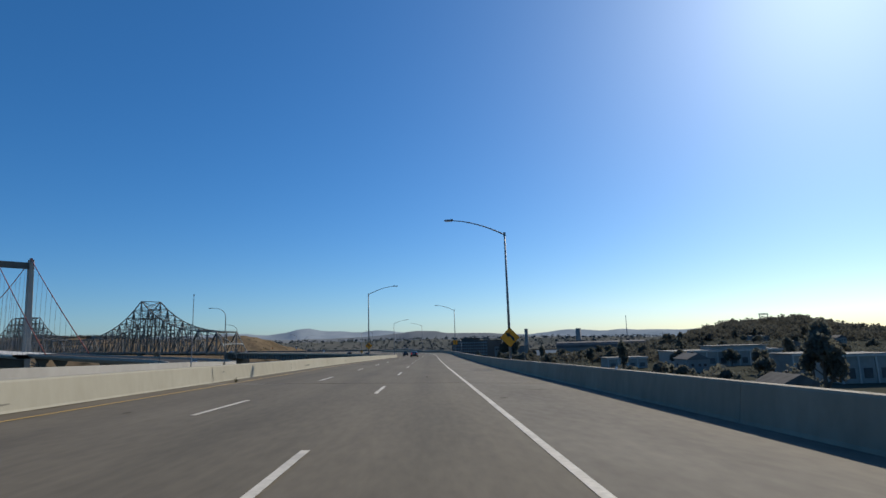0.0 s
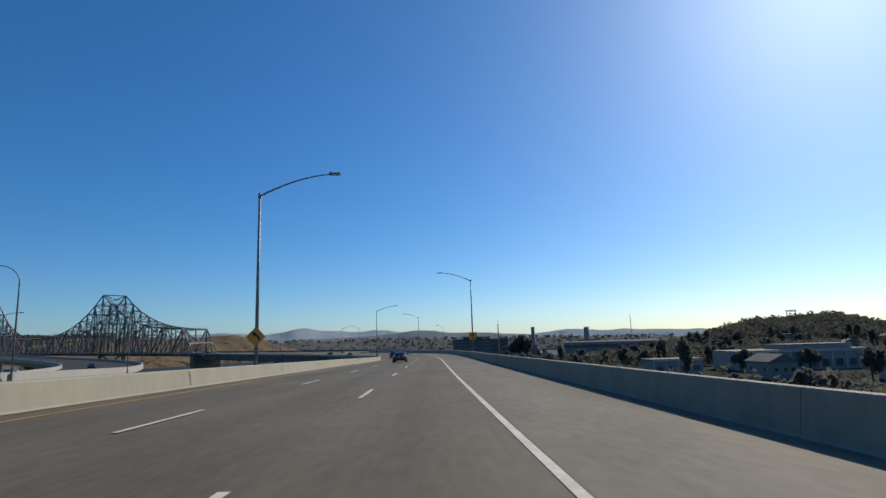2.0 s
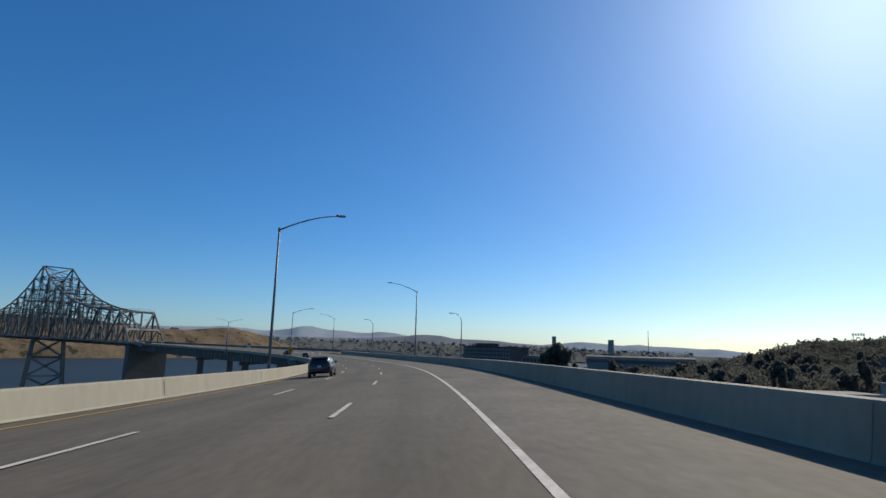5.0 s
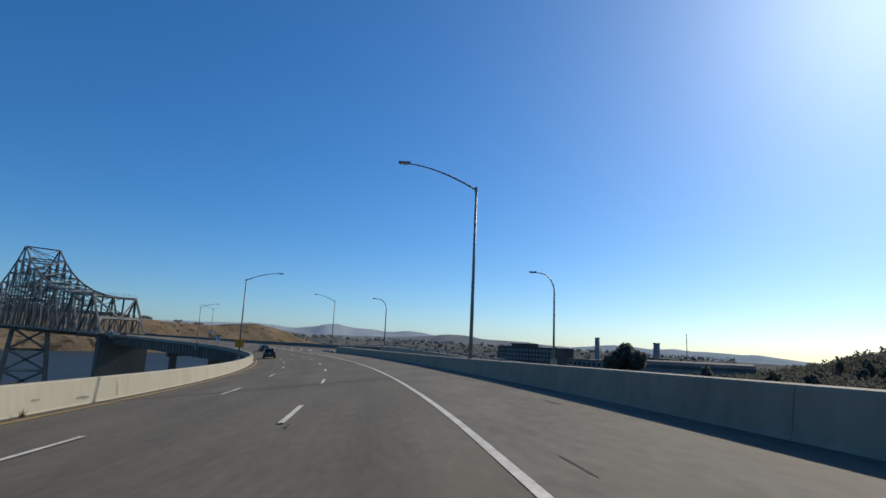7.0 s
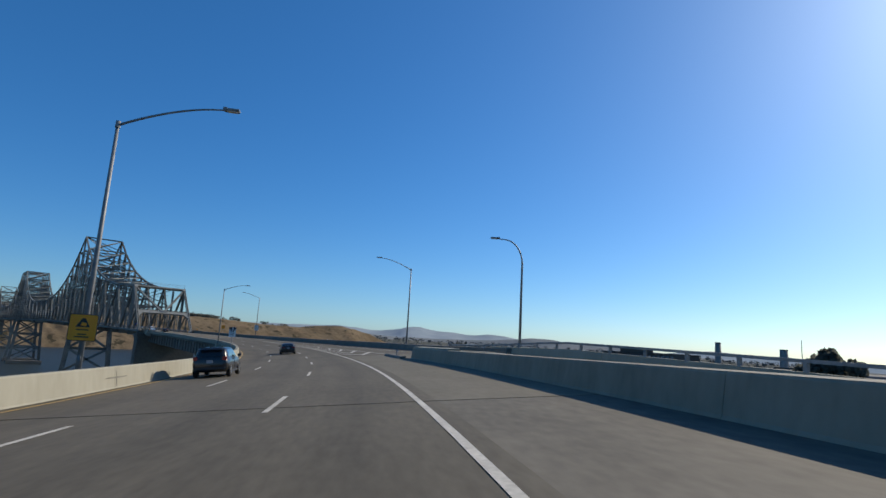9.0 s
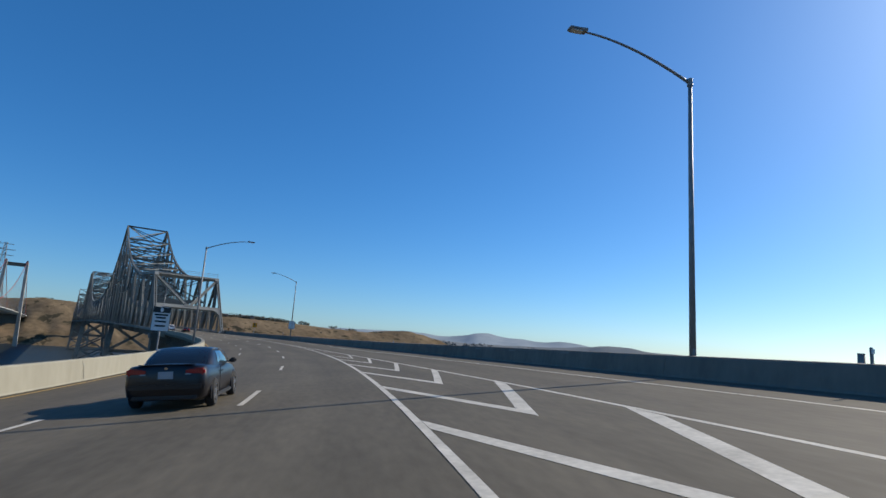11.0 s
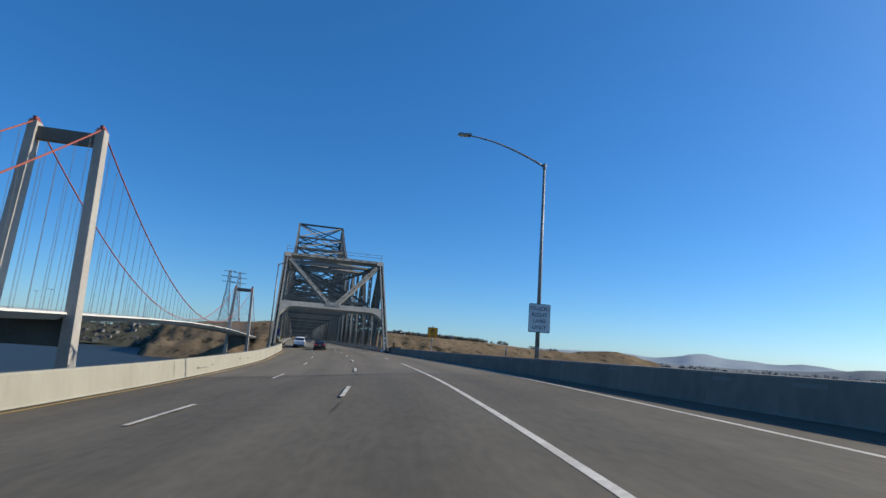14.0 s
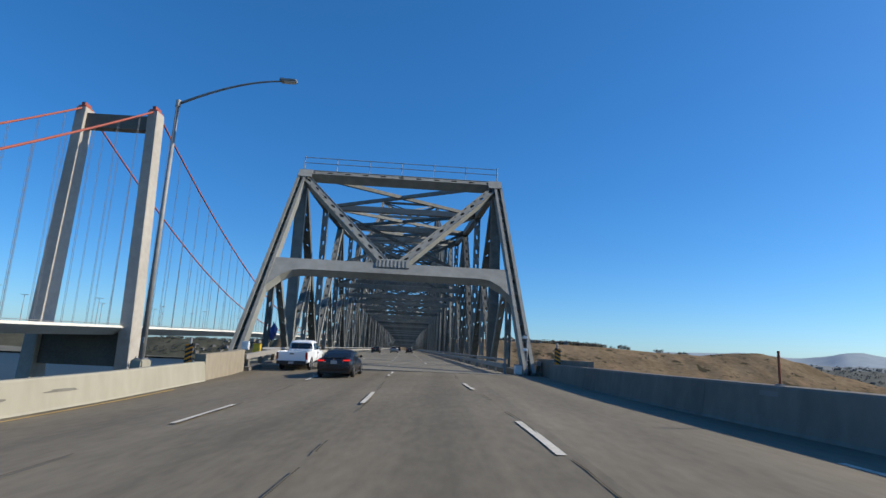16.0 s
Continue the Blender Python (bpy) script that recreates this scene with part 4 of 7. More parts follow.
AX = Vector((TWR[1][0] - TWR[0][0], TWR[1][1] - TWR[0][1], 0)).normalized()
ACROSS = Vector((AX.y, -AX.x, 0))
TOP_Z = 89.0
GAP = 13.3


def sus_deck(v):
    """Deck height at v metres from the first tower."""
    return knots(v, [(-400, -1.0), (-150, 2.2), (0, 6.2), (120, 9.3), (240, 11.6), (364, 12.6), (490, 12.4), (610, 11.4), (728, 9.6), (1100, 3)])


def sus(v, lat, z):
    p = Vector((TWR[0][0], TWR[0][1], 0)) + AX * v + ACROSS * lat
    return Vector((p.x, p.y, z))


def cable_z(v):
    if v < 0:
        u = -v / 147.0
        return TOP_Z + (4 - TOP_Z) * u - 6 * u * (1 - u)
    if v > 728:
        u = (v - 728) / 181.0
        return TOP_Z + (4 - TOP_Z) * u - 6 * u * (1 - u)
    u = v / 728.0
    return TOP_Z - 72.0 * 4 * u * (1 - u)


for v0 in (0.0, 728.0):
    for side in (-1, 1):
        bm = bmesh.new()
        rings = []
        for z, w, d in ((WATER_Z - 2, 5.8, 9.4), (8, 4.6, 7.4), (TOP_Z - 8, 3.8, 6.0), (TOP_Z - 1.2, 3.8, 6.0)):
            c = sus(v0, side * (GAP + (TOP_Z - z) * 0.030), z)
            ring = []
            for x, y in ((-0.5, -0.44), (-0.45, -0.5), (0.45, -0.5), (0.5, -0.44), (0.5, 0.44), (0.45, 0.5), (-0.45, 0.5), (-0.5, 0.44)):
                ring.append(bm.verts.new(c + ACROSS * x * w + AX * y * d))
            rings.append(ring)
        for a, b in zip(rings, rings[1:]):
            for k in range(8):
                bm.faces.new((a[k], a[(k + 1) % 8], b[(k + 1) % 8], b[k]))
        bm.faces.new(rings[-1])
        bmesh.ops.recalc_face_normals(bm, faces=bm.faces)
        part("tower_leg", bm, M_TOWER, susp, "pale concrete tower leg")
        m, _ = frame_between(sus(v0, side * GAP, TOP_Z - 1.2), sus(v0 + 1, side * GAP, TOP_Z - 1.2))
        saddle = bmesh.new()
        add_box(saddle, (0, 0, 0.4), (3.0, 5.0, 0.8))
        add_box(saddle, (0, 0, 1.5), (1.3, 4.2, 1.6))
        part("cable_saddle", saddle, M_CABLE, susp, at=m)
    for z, h in ((TOP_Z - 6.0, 5.6), (-0.8, 14.0)):
        m, length = frame_between(sus(v0, -GAP - (TOP_Z - z) * 0.03, z), sus(v0, GAP + (TOP_Z - z) * 0.03, z))
        part("cross_beam", box_mesh((0, length / 2, 0), (3.6, length - 3.4, h)), M_PIER, susp, at=m)
for side in (-1, 1):
    for v0, v1, n in ((-147, 0, 16), (0, 728, 60), (728, 909, 16)):
        part("main_cable", tube([sus(v0 + (v1 - v0) * k / n, side * GAP, cable_z(v0 + (v1 - v0) * k / n)) for k in range(n + 1)], 0.36, 8), M_CABLE, susp)
    v = -135.0
    while v < 900:
        if abs(v) > 6 and abs(v - 728) > 6 and cable_z(v) > sus_deck(v) + 1.5:
            for dv in (-0.35, 0.35):
                part("hanger", tube([sus(v + dv, side * GAP, sus_deck(v)), sus(v + dv, side * GAP, cable_z(v))], 0.06, 5), M_HANGER, susp)
        v += 12.4
bm = bmesh.new()
rows = []
for k in range(60):
    v = -80 + k * 18.0
    z = sus_deck(v)
    rows.append([bm.verts.new(sus(v, lat, z + dz)) for lat, dz in ((-14.6, 0.4), (-14.6, 0.0), (-15.2, -0.4), (-11, -3.0), (11, -3.0), (15.2, -0.4), (14.6, 0.0), (14.6, 0.4))])
for a, b in zip(rows, rows[1:]):
    for k in range(8):
        bm.faces.new((a[k], b[k], b[(k + 1) % 8], a[(k + 1) % 8]))
bmesh.ops.recalc_face_normals(bm, faces=bm.faces)
part("box_deck", bm, M_DECK_WHITE, susp, "slim white box girder deck")
for side in (-1, 1):
    part("parapet", tube([sus(-80 + k * 18.0, side * 14.6, sus_deck(-80 + k * 18.0) + 0.9) for k in range(60)], 0.09, 5), M_GALV, susp)


v = -62.0
while v < 960:
    for side in (-1, 1):
        z = sus_deck(v)
        lamp = part("deck_lamp_pole", tube([sus(v, side * 12.2, z), sus(v, side * 12.2, z + 9.0)], [0.14, 0.08], 6), M_GALV, susp)
        m, _ = frame_between(sus(v, side * 12.2, z + 9.0), sus(v, side * 9.4, z + 9.0))
        part("deck_lamp_head", box_mesh((0, 0, 0.06), (0.35, 2.6, 0.14)), M_GALV, lamp, at=m)
    v += 46.0


# ---- street lamps along the road ----
def lamp_post(name, label, group, side, top=11.7, reach=4.6, rise=1.36, curved=False, base=0.0):
    """A tapered pole with an arm; its foot at the origin, the arm towards side (+1: +x)."""
    t = thing(name, Matrix(), label, "street lamp", group)
    ped = bmesh.new()
    add_box(ped, (0, 0, -0.4 + base), (0.5, 0.8, 1.3))
    bmesh.ops.bevel(ped, geom=ped.edges[:], offset=0.05, segments=2, affect="EDGES")
    part("pedestal", ped, M_BARRIER, t, "concrete pedestal")
    bm = bmesh.new()
    add_box(bm, (0, 0, 0.27 + base), (0.4, 0.4, 0.05))
    for x in (-0.15, 0.15):
        for y in (-0.15, 0.15):
            add_tube(bm, [(x, y, 0.27 + base), (x, y, 0.37 + base)], 0.025, 6)
    part("base_plate", bm, M_GALV, t)
    if curved:
        pts = [(0, 0, 0.26 + base), (0, 0, top - 2.0)]
        for k in range(1, 9):
            a = radians(90 * k / 8)
            pts.append((side * reach * 0.72 * (1 - math.cos(a)), 0, top - 2.0 + 2.0 * math.sin(a)))
        pts.append((side * reach, 0, top + 0.02))
        part("pole", tube(pts, [0.12, 0.085] + [0.07 - 0.003 * k for k in range(8)] + [0.04], 10), M_GALV, t, smooth=True)
    else:
        part("pole", tube([(0, 0, 0.26 + base), (0, 0, top + 0.12)], [0.127, 0.075], 12), M_GALV, t, smooth=True)
        part("pole_cap", tube([(0, 0, top - 0.12), (0, 0, top + 0.2)], [0.115, 0.1], 10), M_GALV, t)
        pts = [(side * reach * u, 0, top + rise * (1 - (1 - u) ** 1.7)) for u in [k / 10 for k in range(11)]]
        part("arm", tube(pts, [0.065 - 0.0025 * k for k in range(11)], 8), M_GALV, t, smooth=True)
    z = top + (0.02 if curved else rise)
    head = bmesh.new()
    add_box(head, (side * (reach + 0.32), 0, z + 0.03), (0.75, 0.36, 0.12))
    bmesh.ops.bevel(head, geom=head.edges[:], offset=0.035, segments=2, affect="EDGES")
    add_box(head, (side * (reach + 0.02), 0, z + 0.09), (0.2, 0.2, 0.1))
    head_ob = part("lamp_head", head, M_LAMP, t, "flat grey LED lamp head")
    part("lens", box_mesh((side * (reach + 0.38), 0, z - 0.04), (0.48, 0.26, 0.03)), M_SIGN_W, head_ob)
    hole = bmesh.new()
    add_box(hole, (side * 0.01, -0.12, 1.05 + base), (0.12, 0.03, 0.22))
    part("hand_hole_cover", hole, M_GALV, t)
    return t


def road_pose(s, lat, up=0.0, turn=0.0):
    p = road_at(s, lat, up)
    return pose(p.x, p.y, p.z, 0, 0, math.degrees(heading(s)) + turn)


right_lamp = lamp_post("street_lamp", "tall galvanised street lamp with a long arm on the barrier", "freeway lamps", -1)
left_lamp = lamp_post("street_lamp", "tall galvanised street lamp with a long arm on the barrier", "freeway lamps", 1)


def lamp_at(x, y, top):
    """Stands a lamp at a place, its arm square to the road there, its pole's top at that height."""
    s = min(LINE, key=lambda q: (q[1] - x) ** 2 + (q[2] - y) ** 2)[0]
    return pose(x, y, top - 11.7, 0, 0, math.degrees(heading(s)))


w = road_at(-52, 8.75)
right_lamp.matrix_basis = lamp_at(w.x, w.y, w.z + 11.6)
w = road_at(-4, -8.6)
left_lamp.matrix_basis = lamp_at(w.x, w.y, w.z + 11.6)
for x, y, top in ((-234.1, -417.2, 14.88), (-152.3, -352.4, 13.75), (-75.5, -278.4, 12.4), (-14.3, -187.5, 11.85), (6.6, -85.1, 12.15)):
    copy_thing(right_lamp, lamp_at(x, y, top))
for x, y, top in ((-204.2, -371.0, 14.3), (-123.4, -304.3, 12.1), (-60.0, -223.6, 10.4), (-20.5, -129.8, 10.35), (-10.0, -28.7, 12.1)):
    copy_thing(left_lamp, lamp_at(x, y, top))
# concrete corbels that carry the lamps standing off behind the left barrier
for s, lat in ((200.2, -8.78), (302.0, -9.99), (406.6, -8.98), (510.8, -10.81)):
    t = thing("lamp_corbel", Matrix(), "concrete corbel behind the barrier under a street lamp", "corbel", "lamp corbels", "structure")
    part("corbel", sweep(s - 0.7, s + 0.7, 1.4, lambda q: [(knots(q, LEFT_EDGE) - 0.44, 0.2), (knots(q, LEFT_EDGE) - 0.44, -1.3), (lat - 0.1, -0.9), (lat - 0.45, -0.5), (lat - 0.45, 0.2)]), M_BARRIER, t)
ramp_lamp = lamp_post("street_lamp", "galvanised ramp lamp with a curved arm", "ramp lamps", -1, 9.2, 2.2, 1.0, True)
ramp_lamp.matrix_basis = pose(-51.2, -270.7, 0.95, 0, 0, math.degrees(heading(270)))
w = road_at(319, 16.35)
copy_thing(ramp_lamp, pose(w.x, w.y, w.z + 0.6, 0, 0, math.degrees(heading(317))))
copy_thing(ramp_lamp, pose(-105.9, -348.0, -3.77, 0, 0, math.degrees(heading(183))))


# ---- signs ----
def letters(text, size, material, parent, at):
    cu = bpy.data.curves.new("text", "FONT")
    cu.body, cu.size, cu.align_x, cu.align_y, cu.extrude = text, size, "CENTER", "CENTER", 0.002
    tmp = bpy.data.objects.new("text", cu)
    scene.collection.objects.link(tmp)
    me = bpy.data.meshes.new_from_object(tmp.evaluated_get(bpy.context.evaluated_depsgraph_get()))
    bpy.data.objects.remove(tmp)
    me.materials.clear()
    me.materials.append(material)
    return part("lettering", me, None, parent, at=at)


def panel(outline, depth=0.02):
    return extrude_outline(outline, depth)


def sign_plate(name, label, at, outline, inset, face, post_from=None, back_y=0.0):
    """A sign whose face looks to -y; origin at the plate's centre."""
    t = thing(name, at, label, "road sign", "road signs")
    part("back_plate", extrude_outline(outline, 0.025), M_BLACK if inset else M_SIGN_BACK, t)
    bm = extrude_outline([(x * (1 - inset), z * (1 - inset)) for x, z in outline], 0.006)
    part("face", bm, face, t, at=pose(0, -0.008, 0))
    bm = bmesh.new()
    for z in (-0.3, 0.3):
        add_box(bm, (0, 0.075, z), (0.5, 0.06, 0.06))
    part("bracket", bm, M_GALV, t)
    if post_from is not None:
        part("post", tube([(0, 0.12, post_from), (0, 0.12, 0.75)], 0.055, 8), M_GALV, t)
    return t


def diamond(h):
    return [(0, -h), (h, 0), (0, h), (-h, 0)]


def curve_sign(at, k):
    t = sign_plate("curve_sign", "yellow diamond warning sign with a black left-turn arrow", at, diamond(0.86 * k), 0.035 * k, M_SIGN_Y)
    outer = [(-0.42 + 0.74 * math.cos(radians(10 + 62 * i / 8)), -0.36 + 0.74 * math.sin(radians(10 + 62 * i / 8))) for i in range(9)]
    inner = [(-0.42 + 0.56 * math.cos(radians(10 + 62 * i / 8)), -0.36 + 0.56 * math.sin(radians(10 + 62 * i / 8))) for i in range(9)]
    size = Matrix.Diagonal((k, 1, k, 1))
    part("arrow_shaft", extrude_outline(outer + inner[::-1], 0.004), M_BLACK, t, at=pose(0.12 * k, -0.013, -0.05 * k) @ size)
    part("arrow_head", extrude_outline([(-0.36, 0.46), (0.05, 0.44), (-0.14, 0.06)], 0.004), M_BLACK, t, at=pose(0, -0.014, -0.06 * k) @ size)
    return t


def on_pole(x, y, z):
    """In front of the lamp pole at x, y, facing the traffic."""
    s = min(LINE, key=lambda q: (q[1] - x) ** 2 + (q[2] - y) ** 2)[0]
    return pose(x, y, z, 0, 0, math.degrees(heading(s))) @ pose(0, -0.2, 0)


curve_sign(on_pole(-234.1, -417.2, 5.9), 1.0)
curve_sign(on_pole(-204.2, -371.0, 5.2), 0.72)


def square_sign(name, label, at, size, post_from=None, icon="truck"):
    t = sign_plate(name, label, at, rounded(size, size, 0.06), 0.05, M_SIGN_Y, post_from)
    k = size / 1.2
    front = pose(0, -0.013, 0)
    tri = [(-0.30 * k, 0.02 * k), (0.30 * k, 0.02 * k), (0.08 * k, 0.42 * k), (-0.06 * k, 0.42 * k)]
    part("pictogram", extrude_outline(tri, 0.004), M_BLACK, t, at=front)
    part("pictogram_detail", extrude_outline([(-0.10 * k, 0.10 * k), (0.14 * k, 0.06 * k), (0.16 * k, 0.20 * k), (-0.04 * k, 0.24 * k)], 0.004), M_SIGN_Y, t, at=pose(0, -0.018, 0))
    for z, w in ((-0.10, 0.5), (-0.30, 0.36), (-0.42, 0.6)):
        part("text_bar", extrude_outline([(-w / 2 * k, z * k - 0.025), (w / 2 * k, z * k - 0.025), (w / 2 * k, z * k + 0.025), (-w / 2 * k, z * k + 0.025)], 0.004), M_BLACK, t, at=front)
    return t


square_sign("truck_sign", "yellow square truck warning sign with a black border", on_pole(-152.3, -352.4, 5.08), 1.2)
square_sign("truck_sign", "yellow square truck warning sign with a black border", on_pole(-60.0, -223.6, 1.05), 1.15)
square_sign("bridge_sign", "yellow square bridge warning sign on a slim post", road_pose(488.3, 9.15, 2.94), 1.14, -2.46)

t = sign_plate("truck_lane_sign", "white truck lane sign with a black border on a pole", on_pole(6.6, -85.1, 3.2), rounded(1.24, 1.6, 0.07), 0.045, M_SIGN_W)
for k, word in enumerate(("TRUCKS", "RIGHT", "LANE", "ONLY")):
    letters(word, 0.31, M_BLACK, t, pose(0, -0.012, 0.52 - 0.345 * k, 90, 0, 0))
t = sign_plate("toll_sign", "white roadside sign with a black header on a post", road_pose(378, -8.75, 3.0), rounded(1.12, 1.66, 0.06), 0.02, M_SIGN_W, -3.2)
part("header", extrude_outline([(-0.54, 0.42), (0.54, 0.42), (0.54, 0.8), (-0.54, 0.8)], 0.005), M_BLACK, t, at=pose(0, -0.014, 0))
part("badge", extrude_outline([(0.11 * math.cos(radians(30 * k)), 0.62 + 0.15 * math.sin(radians(30 * k))) for k in range(12)], 0.004), M_SIGN_W, t, at=pose(0, -0.02, 0))
for z, w in ((0.28, 0.86), (0.08, 0.62), (-0.18, 0.72), (-0.48, 0.66)):
    part("text_bar", extrude_outline([(-w / 2, z - 0.06), (w / 2, z - 0.06), (w / 2, z + 0.06), (-w / 2, z + 0.06)], 0.004), M_BLACK, t, at=pose(0, -0.014, 0))


def hazard_marker(at, flip):
    t = sign_plate("hazard_marker", "narrow black and yellow striped hazard marker at the barrier's end", at, rounded(0.32, 0.9, 0.03), 0.03, M_SIGN_Y, -0.9)
    for k in range(4):
        z = -0.42 + 0.21 * k
        part("stripe", extrude_outline([(-0.16, z + (0.16 if flip else 0)), (0.16, z + (0 if flip else 0.16)), (0.16, z + (0.12 if flip else 0.28)), (-0.16, z + (0.28 if flip else 0.12))], 0.004), M_BLACK, t, at=pose(0, -0.014, 0))
    return t


hazard_marker(road_pose(518.25, 8.2, 1.3), True)
hazard_marker(road_pose(512.8, -9.75, 1.25), False)
# speed figures painted on the pavement
for lat in (1.5, 2.15, -2.75, -2.05):
    p = road_at(146.4, lat, 0.012)
    q = road_at(148.8, lat, 0.012)
    m, _ = frame_between(p, q)
    letters("5", 1.25, M_WHITE, marks, m @ Matrix.Translation((0, 1.2, 0)) @ Matrix.Diagonal((0.75, 2.5, 1, 1)))

# ---- parapets, rails and end walls where the road meets the bridge ----
t = thing("abutment_wall_left", Matrix(), "tall weathered concrete end wall beside the bridge portal", "wall", kind="structure")
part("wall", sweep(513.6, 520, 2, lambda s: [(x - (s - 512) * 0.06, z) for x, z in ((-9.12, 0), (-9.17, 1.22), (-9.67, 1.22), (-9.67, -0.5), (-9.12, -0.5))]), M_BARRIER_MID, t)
t = thing("abutment_wall_right", Matrix(), "dark brown end wall behind the barrier at the bridge portal", "wall", kind="structure")
part("wall", sweep(513, 526, 3, [(8.46, -0.5), (8.46, 1.12), (8.76, 1.12), (8.76, -0.5)]), M_GIRDER, t)
for side, lat, a, b in ((-1, 9.6, 520, 527), (1, 8.2, 524, 527)):
    t = thing("bridge_parapet", Matrix(), "pale concrete rail on posts at the bridge entrance", "rail", kind="structure")
    part("rail", sweep(a, b, 3, [(side * (lat - 0.1), 0.66), (side * (lat - 0.1), 0.95), (side * (lat + 0.15), 0.95), (side * (lat + 0.15), 0.66)]), M_STACK, t)
    part("curb", sweep(a, b, 3, [(side * (lat - 0.3), 0.0), (side * (lat - 0.3), 0.22), (side * (lat + 0.2), 0.22), (side * (lat + 0.2), 0.0)]), M_PIER, t)
    s = a + 0.4
    while s < b:
        part("post", sweep(s, s + 0.3, 1, [(side * (lat - 0.08), 0.2), (side * (lat - 0.08), 0.67), (side * (lat + 0.13), 0.67), (side * (lat + 0.13), 0.2)]), M_PIER, t)
        s += 2.6


# ---- vehicles ----
def loft(rows, closed_ends=True):
    """A skin over half outlines, mirrored in x; rows from back to front, each from the bottom middle to the top middle."""
    bm = bmesh.new()
    rings = []
    for y, half in rows:
        ring = [bm.verts.new((x, y, z)) for x, z in half] + [bm.verts.new((-x, y, z)) for x, z in half[-2:0:-1]]
        rings.append(ring)
    n = len(rings[0])
    for a, b in zip(rings, rings[1:]):
        for k in range(n):
            bm.faces.new((a[k], a[(k + 1) % n], b[(k + 1) % n], b[k]))
    if closed_ends:
        bm.faces.new(rings[0])
        bm.faces.new(rings[-1][::-1])
    bmesh.ops.recalc_face_normals(bm, faces=bm.faces)
    return bm


def body_half(w, low, top, crown=0.03):
    return [(0, low), (w * 0.80, low), (w * 0.95, low + 0.10), (w, low + 0.34), (w * 0.995, (low + top) / 2 + 0.12), (w * 0.965, top - 0.12), (w * 0.90, top - 0.03), (w * 0.72, top), (w * 0.35, top + crown * 0.8), (0, top + crown)]


def cabin(rows, inset_z=0.0):
    """Rings of (z, back, front, half width) as a rounded box."""
    bm = bmesh.new()
    rings = []
    for z, y0, y1, w in rows:
        ring = []
        cy, hy = (y0 + y1) / 2, (y1 - y0) / 2
        for k in range(28):
            a = 2 * math.pi * k / 28
            c, s = math.cos(a), math.sin(a)
            p = 0.32
            ring.append(bm.verts.new((w * math.copysign(abs(c) ** p, c), cy + hy * math.copysign(abs(s) ** p, s), z)))
        rings.append(ring)
    for a, b in zip(rings, rings[1:]):
        for k in range(28):
            bm.faces.new((a[k], a[(k + 1) % 28], b[(k + 1) % 28], b[k]))
    bm.faces.new(rings[-1])
    bmesh.ops.recalc_face_normals(bm, faces=bm.faces)
    return bm


def cabin_window(rows, z0, z1, where, side=1, u0=0.0, u1=1.0):
    """A pane lying on a cabin's skin: rear, front, or a stretch u0 to u1 of a side."""
    bm = bmesh.new()
    e = 6.25
    grid = []
    for i in range(6):
        z = z0 + (z1 - z0) * i / 5
        y0, y1, w = (knots(z, [(r[0], r[k]) for r in rows]) for k in (1, 2, 3))
        cy, hy = (y0 + y1) / 2, (y1 - y0) / 2 + 0.007
        w += 0.007
        line = []
        for k in range(11):
            u = k / 10
            if where == "side":
                y = (u0 + (u1 - u0) * u) * 2 - 1
                line.append(bm.verts.new((side * w * (1 - abs(y) ** e) ** (1 / e), cy + hy * y, z)))
            else:
                x = (u * 2 - 1) * 0.86
                q = hy * (1 - abs(x) ** e) ** (1 / e)
                line.append(bm.verts.new((x * w, cy - q if where == "rear" else cy + q, z)))
        grid.append(line)
    for a, b in zip(grid, grid[1:]):
        for k in range(10):
            bm.faces.new((a[k], a[k + 1], b[k + 1], b[k]))
    bmesh.ops.recalc_face_normals(bm, faces=bm.faces)
    return bm


def wheel(parent, x, y, r, side):
    bm = bmesh.new()
    prof = [(0.62, -0.10), (0.9, -0.105), (1.0, -0.07), (1.0, 0.07), (0.9, 0.105), (0.62, 0.10)]
    rings = [[bm.verts.new((side * d, r * q * math.cos(2 * math.pi * k / 24), r * q * math.sin(2 * math.pi * k / 24))) for k in range(24)] for q, d in prof]
    for a, b in zip(rings, rings[1:]):
        for k in range(24):
            bm.faces.new((a[k], a[(k + 1) % 24], b[(k + 1) % 24], b[k]))
    bmesh.ops.recalc_face_normals(bm, faces=bm.faces)
    wh = part("wheel", bm, M_TYRE, parent, smooth=True, at=pose(x, y, r))
    rim = bmesh.new()
    add_tube(rim, [(side * 0.02, 0, 0), (side * 0.06, 0, 0)], r * 0.63, 24)
    part("rim_well", rim, M_TRIM, wh)
    sp = bmesh.new()
    for k in range(5):
        m = Matrix.Rotation(2 * math.pi * k / 5, 4, "X")
        for d in (-0.09, 0.09):
            add_box(sp, (side * 0.08, d * r, r * 0.34), (0.03, 0.07 * r / 0.32, r * 0.56), m @ Matrix.Rotation(d * 1.2, 4, "X"))
    add_tube(sp, [(side * 0.05, 0, 0), (side * 0.105, 0, 0)], r * 0.16, 12)
    ring_a = [sp.verts.new((side * 0.085, r * 0.60 * math.cos(2 * math.pi * k / 24), r * 0.60 * math.sin(2 * math.pi * k / 24))) for k in range(24)]
    ring_b = [sp.verts.new((side * 0.085, r * 0.66 * math.cos(2 * math.pi * k / 24), r * 0.66 * math.sin(2 * math.pi * k / 24))) for k in range(24)]
    for k in range(24):
        sp.faces.new((ring_a[k], ring_a[(k + 1) % 24], ring_b[(k + 1) % 24], ring_b[k]))
    part("rim", sp, M_RIM, wh)


